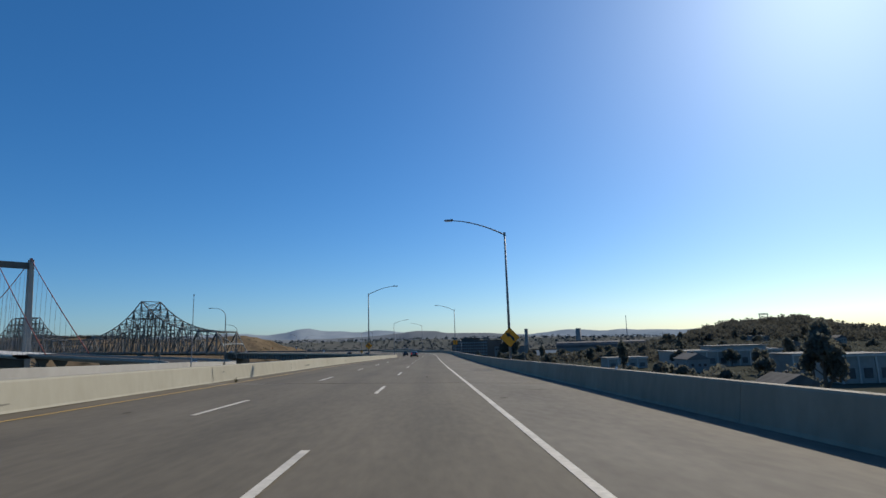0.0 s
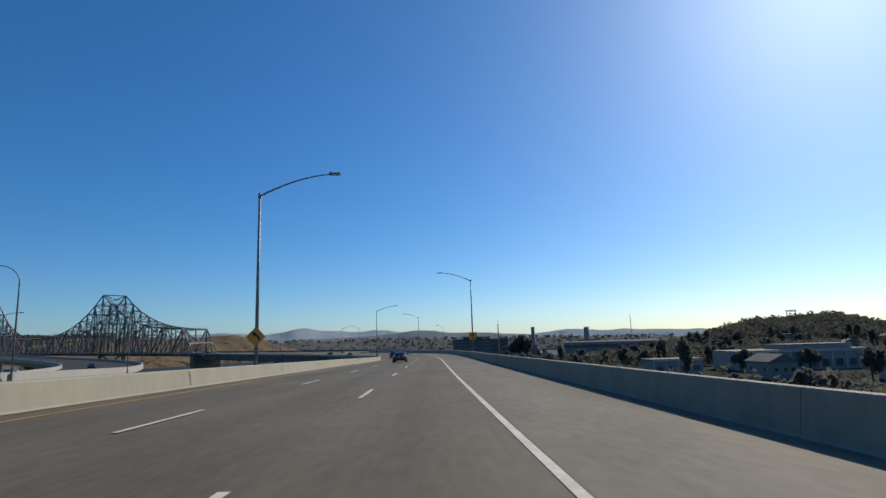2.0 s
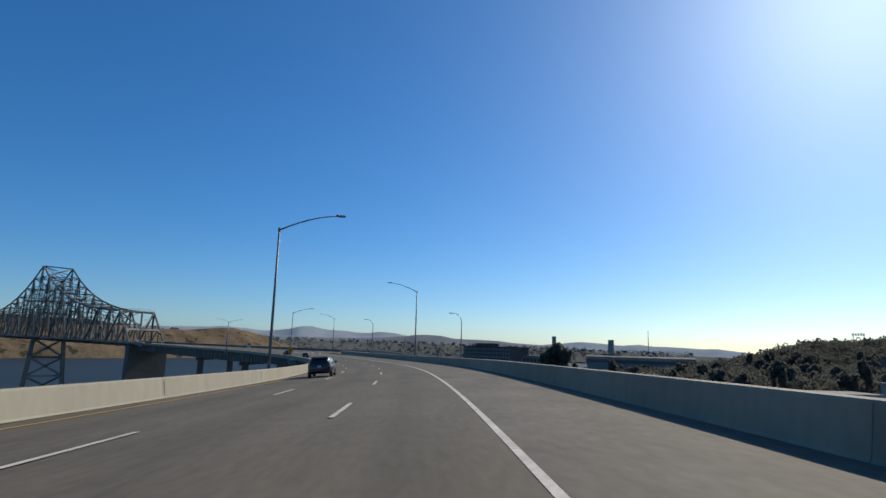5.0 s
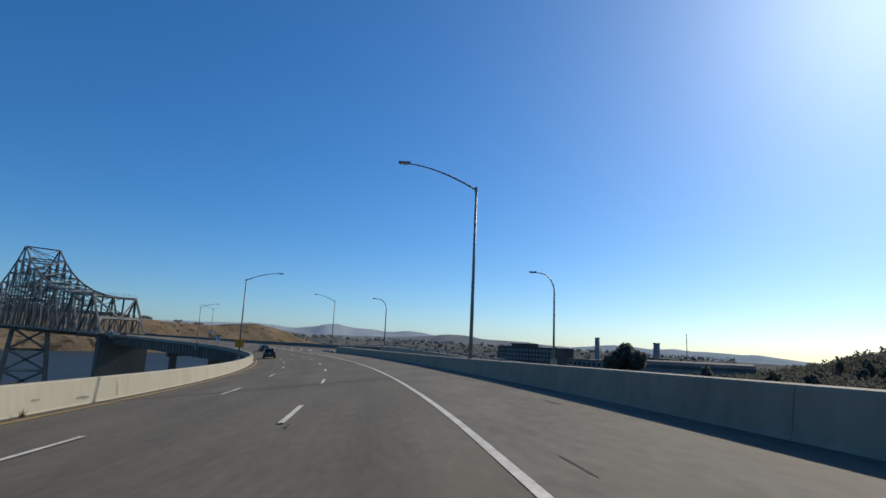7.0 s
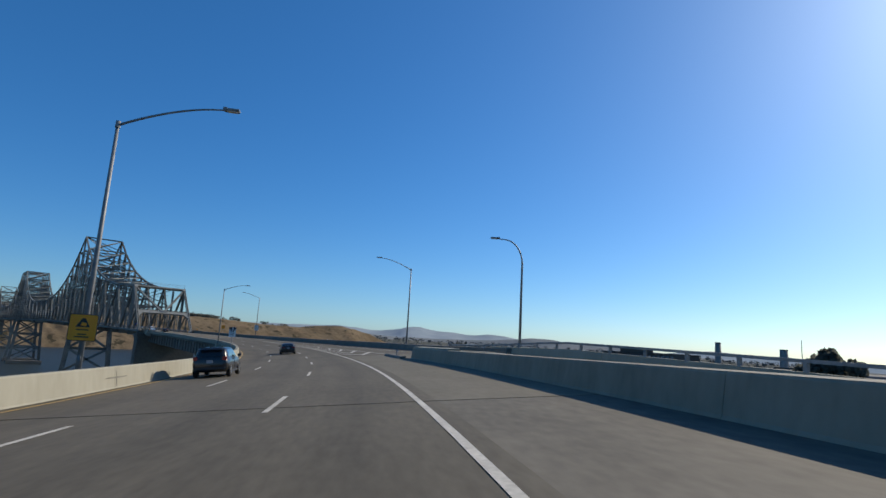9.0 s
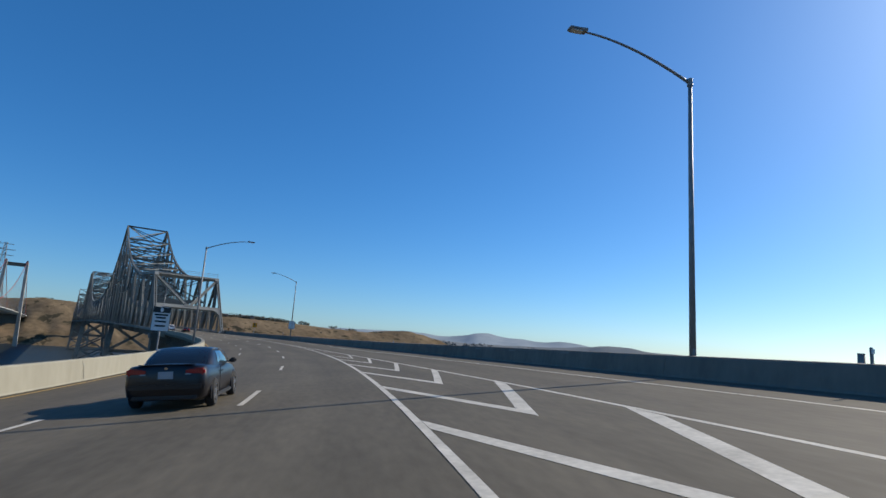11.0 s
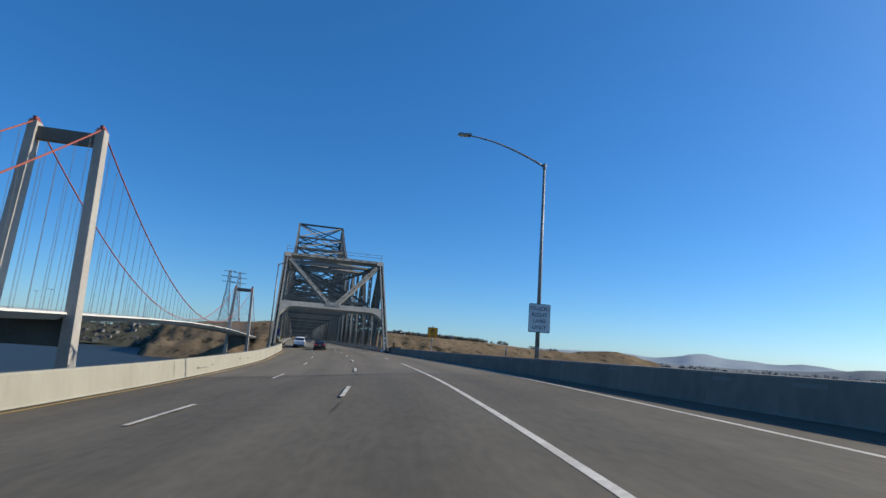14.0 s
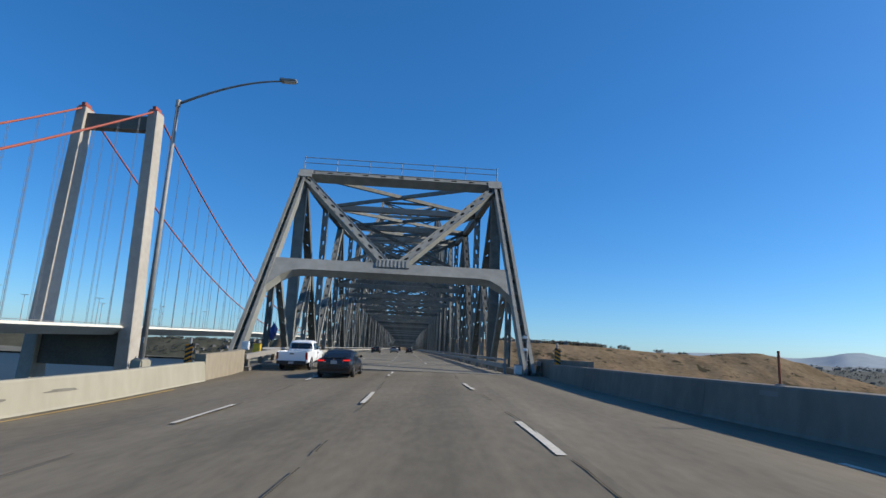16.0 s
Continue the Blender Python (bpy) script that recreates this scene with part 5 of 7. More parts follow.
def bevelled(c, s, off, seg=2, m=None):
    bm = box_mesh(c, s, m)
    bmesh.ops.bevel(bm, geom=bm.edges[:], offset=off, segments=seg, affect="EDGES")
    return bm


def arch(parent, x, y, r, side, material):
    """A wheel opening: dark liner with a raised lip."""
    bm = bmesh.new()
    pts = [(r * 1.16 * math.cos(radians(a)), r * 1.16 * math.sin(radians(a))) for a in range(-20, 201, 10)]
    vs = [bm.verts.new((side * 0.006, q, z)) for q, z in pts]
    bm.faces.new(vs)
    part("wheel_well", bm, M_TRIM, parent, at=pose(x, y, r))
    lip = tube([(side * 0.0, r * 1.18 * math.cos(radians(a)), r * 1.18 * math.sin(radians(a))) for a in range(-20, 201, 10)], 0.012, 6)
    part("arch_lip", lip, material, parent, smooth=True, at=pose(x, y, r))


def sedan(label, paint, brake=False):
    t = thing("car", Matrix(), label, "car", "cars on the road")
    st = [(0.0, 0.72, 0.33, 0.90), (0.03, 0.80, 0.27, 0.95), (0.10, 0.855, 0.22, 0.985), (0.3, 0.88, 0.2, 1.0), (0.6, 0.89, 0.19, 1.0), (0.9, 0.895, 0.19, 0.985), (1.4, 0.897, 0.18, 0.96), (2.3, 0.897, 0.18, 0.945), (3.05, 0.893, 0.18, 0.94), (3.6, 0.885, 0.19, 0.90), (4.1, 0.86, 0.2, 0.83), (4.42, 0.76, 0.24, 0.72), (4.58, 0.55, 0.34, 0.58)]
    part("body", loft([(y, body_half(w, lo, hi, 0.025)) for y, w, lo, hi in st]), paint, t, smooth=True)
    rows = [(0.93, 0.70, 3.44, 0.815), (1.03, 0.86, 3.18, 0.795), (1.13, 1.04, 2.97, 0.765), (1.24, 1.27, 2.76, 0.715), (1.325, 1.52, 2.56, 0.65), (1.365, 1.68, 2.42, 0.56), (1.385, 1.9, 2.2, 0.36)]
    part("cabin", cabin(rows), paint, t, smooth=True)
    part("rear_window", cabin_window(rows, 0.985, 1.285, "rear"), M_GLASS, t, "dark tinted rear window", smooth=True)
    part("windscreen", cabin_window(rows, 0.985, 1.29, "front"), M_GLASS, t, smooth=True)
    for side in (-1, 1):
        part("rear_side_window", cabin_window(rows, 0.985, 1.27, "side", side, 0.30, 0.46), M_SIDE_GLASS, t, smooth=True)
        part("door_window", cabin_window(rows, 0.985, 1.27, "side", side, 0.485, 0.90), M_SIDE_GLASS, t, smooth=True)
        part("window_trim", tube([(side * 0.655, 1.58, 1.332), (side * 0.668, 2.0, 1.338), (side * 0.65, 2.5, 1.332), (side * 0.735, 2.86, 1.21), (side * 0.80, 3.22, 0.985)], 0.012, 6), M_CHROME, t, smooth=True)
        mirror = part("mirror", bevelled((side * 0.97, 2.88, 1.0), (0.19, 0.11, 0.13), 0.04), M_TRIM, t)
        part("mirror_arm", box_mesh((side * 0.87, 2.9, 0.965), (0.14, 0.06, 0.04)), M_TRIM, mirror)
        part("door_handle", bevelled((side * 0.90, 1.72, 0.79), (0.03, 0.18, 0.035), 0.008), paint, t)
        part("door_seam", box_mesh((side * 0.893, 1.5, 0.6), (0.012, 0.012, 0.62)), M_TRIM, t)
        part("sill", bevelled((side * 0.86, 2.25, 0.22), (0.08, 1.9, 0.09), 0.02), M_TRIM, t)
        lamp = part("tail_light", bevelled((side * 0.60, 0.055, 0.85), (0.44, 0.15, 0.16), 0.04, 3), M_RED, t, "dark red tail light")
        part("lit_band", bevelled((side * 0.64, -0.016, 0.865), (0.34, 0.03, 0.085), 0.012), M_RED_ON if brake else M_RED, lamp)
        part("reverse_lens", box_mesh((side * 0.47, -0.02, 0.80), (0.12, 0.012, 0.025)), M_PLATE, lamp)
        part("exhaust", tube([(side * 0.5, 0.0, 0.27), (side * 0.5, 0.2, 0.27)], 0.035, 10), M_TRIM, t)
        part("reflector", box_mesh((side * 0.66, 0.0, 0.50), (0.16, 0.02, 0.028)), M_RED, t)
        for y in (0.86, 3.62):
            arch(t, side * 0.88, y, 0.325, side, paint)
            wheel(t, side * 0.824, y, 0.325, side)
    part("boot_lip", bevelled((0, 0.09, 1.008), (1.2, 0.1, 0.018), 0.008), paint, t)
    part("boot_seam", box_mesh((0, -0.004, 0.66), (1.3, 0.012, 0.012)), M_TRIM, t)
    part("number_plate", bevelled((0, -0.012, 0.78), (0.32, 0.02, 0.165), 0.006), M_PLATE, t, "pale number plate")
    part("plate_mark", box_mesh((0, -0.024, 0.78), (0.22, 0.004, 0.05)), M_SIGN_BACK, t)
    part("badge", tube([(0, -0.005, 0.925), (0, 0.02, 0.93)], 0.036, 14), M_CHROME, t)
    bumper = part("bumper", bevelled((0, 0.07, 0.52), (1.62, 0.18, 0.22), 0.06, 3), paint, t)
    part("lower_valance", bevelled((0, 0.06, 0.30), (1.40, 0.12, 0.12), 0.03), M_TRIM, bumper)
    return t


def crossover(label, paint):
    t = thing("car", Matrix(), label, "car", "cars on the road")
    st = [(0.0, 0.72, 0.42, 0.86), (0.05, 0.82, 0.34, 1.0), (0.2, 0.88, 0.28, 1.06), (0.9, 0.91, 0.25, 1.06), (2.3, 0.915, 0.24, 1.03), (3.1, 0.91, 0.24, 1.04), (3.7, 0.9, 0.25, 0.99), (4.2, 0.86, 0.27, 0.9), (4.48, 0.7, 0.36, 0.72)]
    part("body", loft([(y, body_half(w, lo, hi)) for y, w, lo, hi in st]), paint, t, smooth=True)
    rows = [(1.0, 0.06, 3.47, 0.845), (1.2, 0.14, 3.12, 0.805), (1.46, 0.32, 2.66, 0.715), (1.53, 0.46, 2.48, 0.64), (1.565, 0.8, 2.1, 0.42)]
    part("cabin", cabin(rows), paint, t, smooth=True)
    part("rear_window", cabin_window(rows, 1.08, 1.42, "rear"), M_GLASS, t, "dark rear window", smooth=True)
    part("windscreen", cabin_window(rows, 1.06, 1.43, "front"), M_GLASS, t, smooth=True)
    for side in (-1, 1):
        for u0, u1 in ((0.12, 0.30), (0.325, 0.55), (0.575, 0.9)):
            part("side_window", cabin_window(rows, 1.07, 1.41, "side", side, u0, u1), M_SIDE_GLASS, t, smooth=True)
        part("door_seam", box_mesh((side * 0.912, 2.02, 0.72), (0.012, 0.012, 0.56)), M_TRIM, t)
        part("door_handle", bevelled((side * 0.92, 1.75, 0.93), (0.03, 0.18, 0.035), 0.008), paint, t)
        part("tail_light", bevelled((side * 0.72, 0.05, 0.98), (0.22, 0.12, 0.2), 0.03), M_RED, t, "red tail light")
        part("mirror", bevelled((side * 1.0, 2.95, 1.1), (0.2, 0.15, 0.16), 0.04), paint, t)
        part("sill", bevelled((side * 0.87, 2.25, 0.3), (0.08, 1.9, 0.12), 0.02), M_TRIM, t)
        for y in (0.85, 3.6):
            arch(t, side * 0.908, y, 0.35, side, M_TRIM)
            wheel(t, side * 0.83, y, 0.35, side)
    part("number_plate", bevelled((0, -0.005, 0.82), (0.32, 0.02, 0.165), 0.006), M_PLATE, t, "pale number plate")
    part("bumper", bevelled((0, 0.05, 0.48), (1.56, 0.14, 0.22), 0.05, 3), M_TRIM, t)
    part("rear_spoiler", bevelled((0, 0.2, 1.53), (1.2, 0.2, 0.04), 0.015), paint, t)
    return t


def pickup(label, paint):
    t = thing("pickup_truck", Matrix(), label, "pickup truck", "cars on the road")
    st = [(2.02, 0.90, 0.42, 1.12), (2.1, 0.92, 0.40, 1.13), (3.6, 0.92, 0.40, 1.10), (4.3, 0.915, 0.42, 1.06), (4.9, 0.88, 0.44, 0.98), (5.2, 0.78, 0.48, 0.86), (5.3, 0.6, 0.55, 0.75)]
    part("cab_body", loft([(y, body_half(w, lo, hi)) for y, w, lo, hi in st]), paint, t, smooth=True)
    rows = [(1.06, 2.05, 4.24, 0.84), (1.3, 2.1, 3.92, 0.805), (1.62, 2.2, 3.38, 0.72), (1.7, 2.34, 3.22, 0.63), (1.735, 2.6, 2.95, 0.42)]
    part("cabin", cabin(rows), paint, t, smooth=True)
    part("rear_window", cabin_window(rows, 1.2, 1.56, "rear"), M_GLASS, t, "dark rear window", smooth=True)
    part("windscreen", cabin_window(rows, 1.14, 1.57, "front"), M_GLASS, t, smooth=True)
    for side in (-1, 1):
        for u0, u1 in ((0.10, 0.27), (0.30, 0.86)):
            part("side_window", cabin_window(rows, 1.15, 1.55, "side", side, u0, u1), M_SIDE_GLASS, t, smooth=True)
    for side in (-1, 1):
        side_bm = bmesh.new()
        add_box(side_bm, (side * 0.87, 1.02, 0.80), (0.1, 2.0, 0.66))
        bmesh.ops.bevel(side_bm, geom=side_bm.edges[:], offset=0.03, segments=2, affect="EDGES")
        part("bed_side", side_bm, paint, t)
        part("tail_light", bevelled((side * 0.845, 0.0, 0.88), (0.15, 0.1, 0.42), 0.03), M_RED, t, "tall red tail light")
        part("mirror", bevelled((side * 1.03, 3.75, 1.22), (0.22, 0.14, 0.2), 0.04), M_TRIM, t)
        part("door_handle", bevelled((side * 0.93, 3.0, 0.95), (0.03, 0.18, 0.04), 0.01), M_TRIM, t)
        part("door_seam", box_mesh((side * 0.915, 2.72, 0.78), (0.014, 0.012, 0.6)), M_TRIM, t)
        for y in (1.05, 4.35):
            arch(t, side * 0.925, y, 0.37, side, paint)
            wheel(t, side * 0.84, y, 0.37, side)
    part("tailgate", bevelled((0, -0.01, 0.84), (1.6, 0.09, 0.56), 0.03), paint, t)
    part("tailgate_handle", bevelled((0, -0.06, 1.0), (0.26, 0.02, 0.07), 0.008), M_TRIM, t)
    part("bed_floor", box_mesh((0, 1.02, 0.62), (1.66, 2.0, 0.06)), M_TRIM, t)
    part("bed_front", box_mesh((0, 1.98, 0.85), (1.66, 0.06, 0.5)), paint, t)
    part("rear_bumper", bevelled((0, -0.1, 0.50), (1.76, 0.2, 0.2), 0.04), M_TRIM, t, "black rear bumper")
    part("number_plate", bevelled((0, -0.21, 0.50), (0.3, 0.02, 0.15), 0.006), M_PLATE, t, "pale number plate")
    part("chassis", box_mesh((0, 2.4, 0.38), (1.2, 4.4, 0.16)), M_TRIM, t)
    part("rear_axle", tube([(-0.8, 1.05, 0.37), (0.8, 1.05, 0.37)], 0.07, 8), M_TRIM, t)
    return t


def tilted(s, lat):
    """Standing on the road with its cross slope and grade."""
    p, a, b = road_at(s, lat, 0.0), road_at(s, lat + 1, 0.0), road_at(s + 3, lat, 0.0)
    x = (a - p).normalized()
    y = (b - p).normalized()
    z = x.cross(y).normalized()
    y = z.cross(x)
    m = Matrix((x, y, z)).transposed().to_4x4()
    m.translation = p
    return m


car = sedan("graphite grey two-door saloon with dark windows and red tail lights", M_GREY_CAR, True)
car.matrix_basis = tilted(135.6, -2.05)
car = sedan("navy blue saloon with lit red tail lights", M_NAVY_CAR, True)
car.matrix_basis = tilted(515.6, -3.6)
car = pickup("white extended-cab pickup truck with a black rear bumper", M_WHITE_CAR)
car.matrix_basis = tilted(520.6, -7.0)
car = crossover("dark compact crossover driving ahead", M_DARK_CAR)
car.matrix_basis = tilted(199.0, -4.7)
for kind, paint, label, s, lat in ((crossover, M_DARK_CAR, "black crossover on the curving freeway", 306, -5.4), (sedan, M_NAVY_CAR, "dark blue saloon on the curving freeway", 349, -1.9)):
    car = kind(label, paint)
    car.matrix_basis = tilted(s, lat)
for kind, paint, label, x, y in ((sedan, M_DARK_CAR, "black saloon on the truss bridge", -5.5, 70), (crossover, M_SILVER_CAR, "silver crossover on the truss bridge", -1.8, 84), (sedan, M_DARK_CAR, "black saloon on the truss bridge", 1.9, 96), (crossover, M_DARK_CAR, "black crossover on the truss bridge", -1.8, 150)):
    car = kind(label, paint)
    car.matrix_basis = pose(x, y, knots(510 + (y + 31), GRADE_SOFT) + 0.02)


# ---- the opposite carriageway, curving off to the suspension bridge ----
WEST = [(-424.4, -515.9, 6.23), (-349.4, -458.9, 5.23), (-281.0, -400.6, 4.13), (-225.4, -349.2, 2.53), (-191.2, -307.2, 1.04), (-163.1, -266.1, 0.02), (-136.9, -210.0, -0.2), (-119.6, -139.1, 0.26), (-107, -45, 1.3), (-100, 60, 3.6), (-98.7, 82, 4.2)]


def smooth_path(points, per=10):
    out = []
    pts = [Vector(p) for p in points]
    for i in range(len(pts) - 1):
        p0, p1, p2, p3 = pts[max(i - 1, 0)], pts[i], pts[i + 1], pts[min(i + 2, len(pts) - 1)]
        for k in range(per):
            u = k / per
            out.append(0.5 * ((2 * p1) + (p2 - p0) * u + (2 * p0 - 5 * p1 + 4 * p2 - p3) * u * u + (3 * p1 - p0 - 3 * p2 + p3) * u ** 3))
    out.append(pts[-1])
    return out


WEST_LINE = smooth_path(WEST)


def sweep_line(line, outline, i0=0, i1=None):
    bm = bmesh.new()
    rows = []
    i1 = len(line) - 1 if i1 is None else i1
    for i in range(i0, i1 + 1):
        d = (line[min(i + 1, len(line) - 1)] - line[max(i - 1, 0)])
        r = Vector((d.y, -d.x, 0)).normalized()
        rows.append([bm.verts.new(line[i] + r * lat + Vector((0, 0, up))) for lat, up in outline])
    k = len(outline)
    for a, b in zip(rows, rows[1:]):
        for j in range(k):
            bm.faces.new((a[j], b[j], b[(j + 1) % k], a[(j + 1) % k]))
    bm.faces.new(rows[0])
    bm.faces.new(rows[-1][::-1])
    bmesh.ops.recalc_face_normals(bm, faces=bm.faces)
    return bm


west = thing("opposite_road", Matrix(), "pale concrete opposite carriageway on a curving box viaduct", "road", kind="structure")
n = len(WEST_LINE)
for a in range(0, n - 1, 10):
    b = min(a + 10, n - 1)
    part("deck_span", sweep_line(WEST_LINE, [(0, 0), (0, -0.45), (-3.5, -2.6), (-18, -2.6), (-21, -0.45), (-21, 0)], a, b), M_PALE, west)
    for lat in (0.0, -20.6):
        part("parapet", sweep_line(WEST_LINE, [(lat, 0), (lat - 0.05, 0.92), (lat - 0.4, 0.92), (lat - 0.42, 0)], a, b), M_PALE, west)
    part("asphalt", sweep_line(WEST_LINE, [(-0.45, 0.004), (-0.45, 0.02), (-20.5, 0.02), (-20.5, 0.004)], a, b), M_ASPHALT, west)
for i in range(6, n - 4, 9):
    p, d = WEST_LINE[i], WEST_LINE[i + 1] - WEST_LINE[i]
    r = Vector((d.y, -d.x, 0)).normalized()
    c = p - r * 10.5
    base = land_height(c.x, c.y) - 2
    t = thing("viaduct_pier", pose(c.x, c.y, 0, 0, 0, math.degrees(math.atan2(d.y, d.x)) - 90), "single flared concrete pier under the viaduct", "pier", "viaduct piers", "structure")
    bm = loft([(-1.2, [(0, base), (2.2, base), (2.2, p.z - 8), (5.6, p.z - 2.6), (0, p.z - 2.6)]), (1.2, [(0, base), (2.2, base), (2.2, p.z - 8), (5.6, p.z - 2.6), (0, p.z - 2.6)])])
    part("column", bm, M_PIER, t)
side_lamp = lamp_post("street_lamp", "galvanised lamp with a curved arm on the opposite carriageway", "opposite carriageway lamps", -1, 12.4, 3.0, 1.0, True)
for j, (i, lat) in enumerate(((36, 0.3), (47, -0.2), (58, -0.2))):
    p, d = WEST_LINE[i], WEST_LINE[i + 1] - WEST_LINE[i]
    at = pose(p.x, p.y, p.z, 0, 0, math.degrees(math.atan2(d.y, d.x)) - 90)
    if j == 0:
        at = pose(-203.8, -325.3, 2.1, 0, 0, math.degrees(math.atan2(d.y, d.x)) - 90)
        side_lamp.matrix_basis = at
    else:
        copy_thing(side_lamp, at)
far_side = lamp_post("street_lamp", "galvanised lamp with a curved arm on the opposite carriageway", "opposite carriageway lamps", 1, 12.0, 3.2, 1.0, True)
d = WEST_LINE[47] - WEST_LINE[46]
far_side.matrix_basis = pose(-190.3, -268.6, 0.35, 0, 0, math.degrees(math.atan2(d.y, d.x)) - 90)
t = thing("camera_pole", pose(-225.5, -350.4, 2.03), "slim grey roadside pole with a small camera box", "pole")
part("pole", tube([(0, 0, -2), (0, 0, 12.6)], [0.11, 0.05], 8), M_GALV, t)
part("box", bevelled((0, 0, 12.7), (0.16, 0.16, 0.3), 0.03), M_LAMP, t)
for i, lat, paint, kind, label in ((12, -8, M_WHITE_CAR, crossover, "white crossover on the opposite carriageway"), (20, -13, M_DARK_CAR, sedan, "black saloon on the opposite carriageway"), (41, -9, M_SILVER_CAR, sedan, "silver saloon on the opposite carriageway"), (55, -12, M_DARK_CAR, crossover, "black crossover on the opposite carriageway")):
    p, d = WEST_LINE[i], WEST_LINE[i + 1] - WEST_LINE[i]
    r = Vector((d.y, -d.x, 0)).normalized()
    q = p + r * lat
    car = kind(label, paint)
    car.matrix_basis = pose(q.x, q.y, q.z + 0.03, math.degrees(math.atan2(d.z, math.hypot(d.x, d.y))) * -1, 0, math.degrees(math.atan2(d.y, d.x)) + 90)


# ---- trees ----
def leaf_cloud(bm, rng, c, radii, n, size):
    for _ in range(n):
        while True:
            v = Vector((rng.uniform(-1, 1), rng.uniform(-1, 1), rng.uniform(-1, 1)))
            if 0.25 < v.length < 1:
                break
        p = Vector(c) + Vector((v.x * radii[0], v.y * radii[1], v.z * radii[2]))
        m = Euler((rng.uniform(0, 6.3), rng.uniform(0, 6.3), rng.uniform(0, 6.3))).to_matrix()
        s = size * rng.uniform(0.6, 1.3)
        bm.faces.new([bm.verts.new(p + m @ Vector(q) * s) for q in ((-0.5, -0.35, 0), (0.1, -0.5, 0.12), (0.55, 0.1, 0), (0.0, 0.5, -0.1), (-0.45, 0.3, 0.05))])


def tree(label, height, spread, seed, leaves, size, low=0.22):
    rng = random.Random(seed)
    t = thing("tree", Matrix(), label, "tree", "town trees")
    tr = bmesh.new()
    add_tube(tr, [(0, 0, -1.5), (0.1, 0, height * 0.25), (0.05, 0.15, height * 0.6)], [height * 0.035, height * 0.025, height * 0.012], 8)
    limbs = []
    for k in range(9):
        a = rng.uniform(0, 6.3)
        z0 = height * rng.uniform(low, 0.55)
        end = Vector((math.cos(a) * spread * rng.uniform(0.45, 0.8), math.sin(a) * spread * rng.uniform(0.45, 0.8), z0 + height * rng.uniform(0.12, 0.35)))
        add_tube(tr, [(0, 0, z0), end * 0.5 + Vector((0, 0, z0 * 0.5)), end], [height * 0.014, height * 0.009, height * 0.004], 5)
        limbs.append(end)
    part("trunk", tr, M_BARK, t, "brown trunk with limbs")
    cr = bmesh.new()
    for end in limbs + [Vector((0, 0, height * 0.8)), Vector((spread * 0.2, 0, height * 0.9)), Vector((-spread * 0.3, spread * 0.2, height * 0.72))]:
        k = rng.uniform(0.32, 0.5)
        leaf_cloud(cr, rng, end, (spread * k, spread * k, height * k * 0.42), leaves, size)
    part("crown", cr, M_LEAF, t, "dense dark green crown")
    return t


big = tree("large dark green tree with a broad dense crown", 24, 9.0, 3, 300, 1.5)
big.matrix_basis = pose(134, -201, land_height(134, -201))
kinds = [tree("dark green town tree with a rounded crown", 11, 4.2, 11, 90, 0.9), tree("olive green town tree with an open crown", 9, 4.6, 12, 70, 0.9), tree("tall narrow dark evergreen tree", 15, 2.6, 13, 90, 0.9)]
tall = tree("tall dark evergreen tree with a ragged crown", 20, 6.5, 17, 260, 1.0, -0.1)
tall.matrix_basis = pose(-73, -430, land_height(-73, -430))
rng = random.Random(5)
spots = []


def clear_of_roads(x, y, gap):
    if min((x - q[1]) ** 2 + (y - q[2]) ** 2 for q in LINE[::12]) < (gap + 14) ** 2:
        return False
    if min((x - p.x) ** 2 + (y - p.y) ** 2 for p in WEST_LINE[::3]) < (gap + 26) ** 2:
        return False
    return True


def town_spot(gap, x0, x1, y0, y1):
    for _ in range(80):
        x, y = rng.uniform(x0, x1), rng.uniform(y0, y1)
        if clear_of_roads(x, y, gap) and all((x - a) ** 2 + (y - b) ** 2 > gap * gap for a, b in spots) and land_height(x, y) > WATER_Z + 4:
            if min((x - road_at(s, ramp_centre(s)).x) ** 2 + (y - road_at(s, ramp_centre(s)).y) ** 2 for s in range(180, 330, 10)) > (gap + 8) ** 2:
                spots.append((x, y))
                return x, y
    return None


# ---- houses ----
def house(label, w, d, h, ridge):
    t = thing("house", Matrix(), label, "house", "town houses")
    part("wall", box_mesh((0, 0, h / 2 - 1), (w, d, h + 2)), M_WALL, t)
    bm = extrude_outline([(-w / 2 - 0.5, h - 0.1), (w / 2 + 0.5, h - 0.1), (w / 2 + 0.5, h + 0.1), (0, h + ridge), (-w / 2 - 0.5, h + 0.1)], d + 0.8)
    bmesh.ops.translate(bm, verts=bm.verts, vec=(0, -d / 2 - 0.4, 0))
    roof = part("roof", bm, M_ROOF, t, "grey shingle roof")
    part("chimney", box_mesh((w * 0.22, d * 0.2, h + ridge * 0.8), (0.7, 0.7, 1.8)), M_BRICK, roof)
    for y in (-d / 2 - 0.02, d / 2 + 0.02):
        for x in (-w * 0.28, w * 0.05, w * 0.3):
            win = part("window", box_mesh((x, y, h * 0.55), (1.2, 0.08, 1.3)), M_WINDOW, t)
            part("sill", box_mesh((x, y, h * 0.55 - 0.72), (1.4, 0.16, 0.1)), M_SIGN_W, win)
    for x in (-w / 2 - 0.02, w / 2 + 0.02):
        for y in (-d * 0.28, d * 0.28):
            part("window", box_mesh((x, y, h * 0.55), (0.08, 1.2, 1.3)), M_WINDOW, t)
    return t


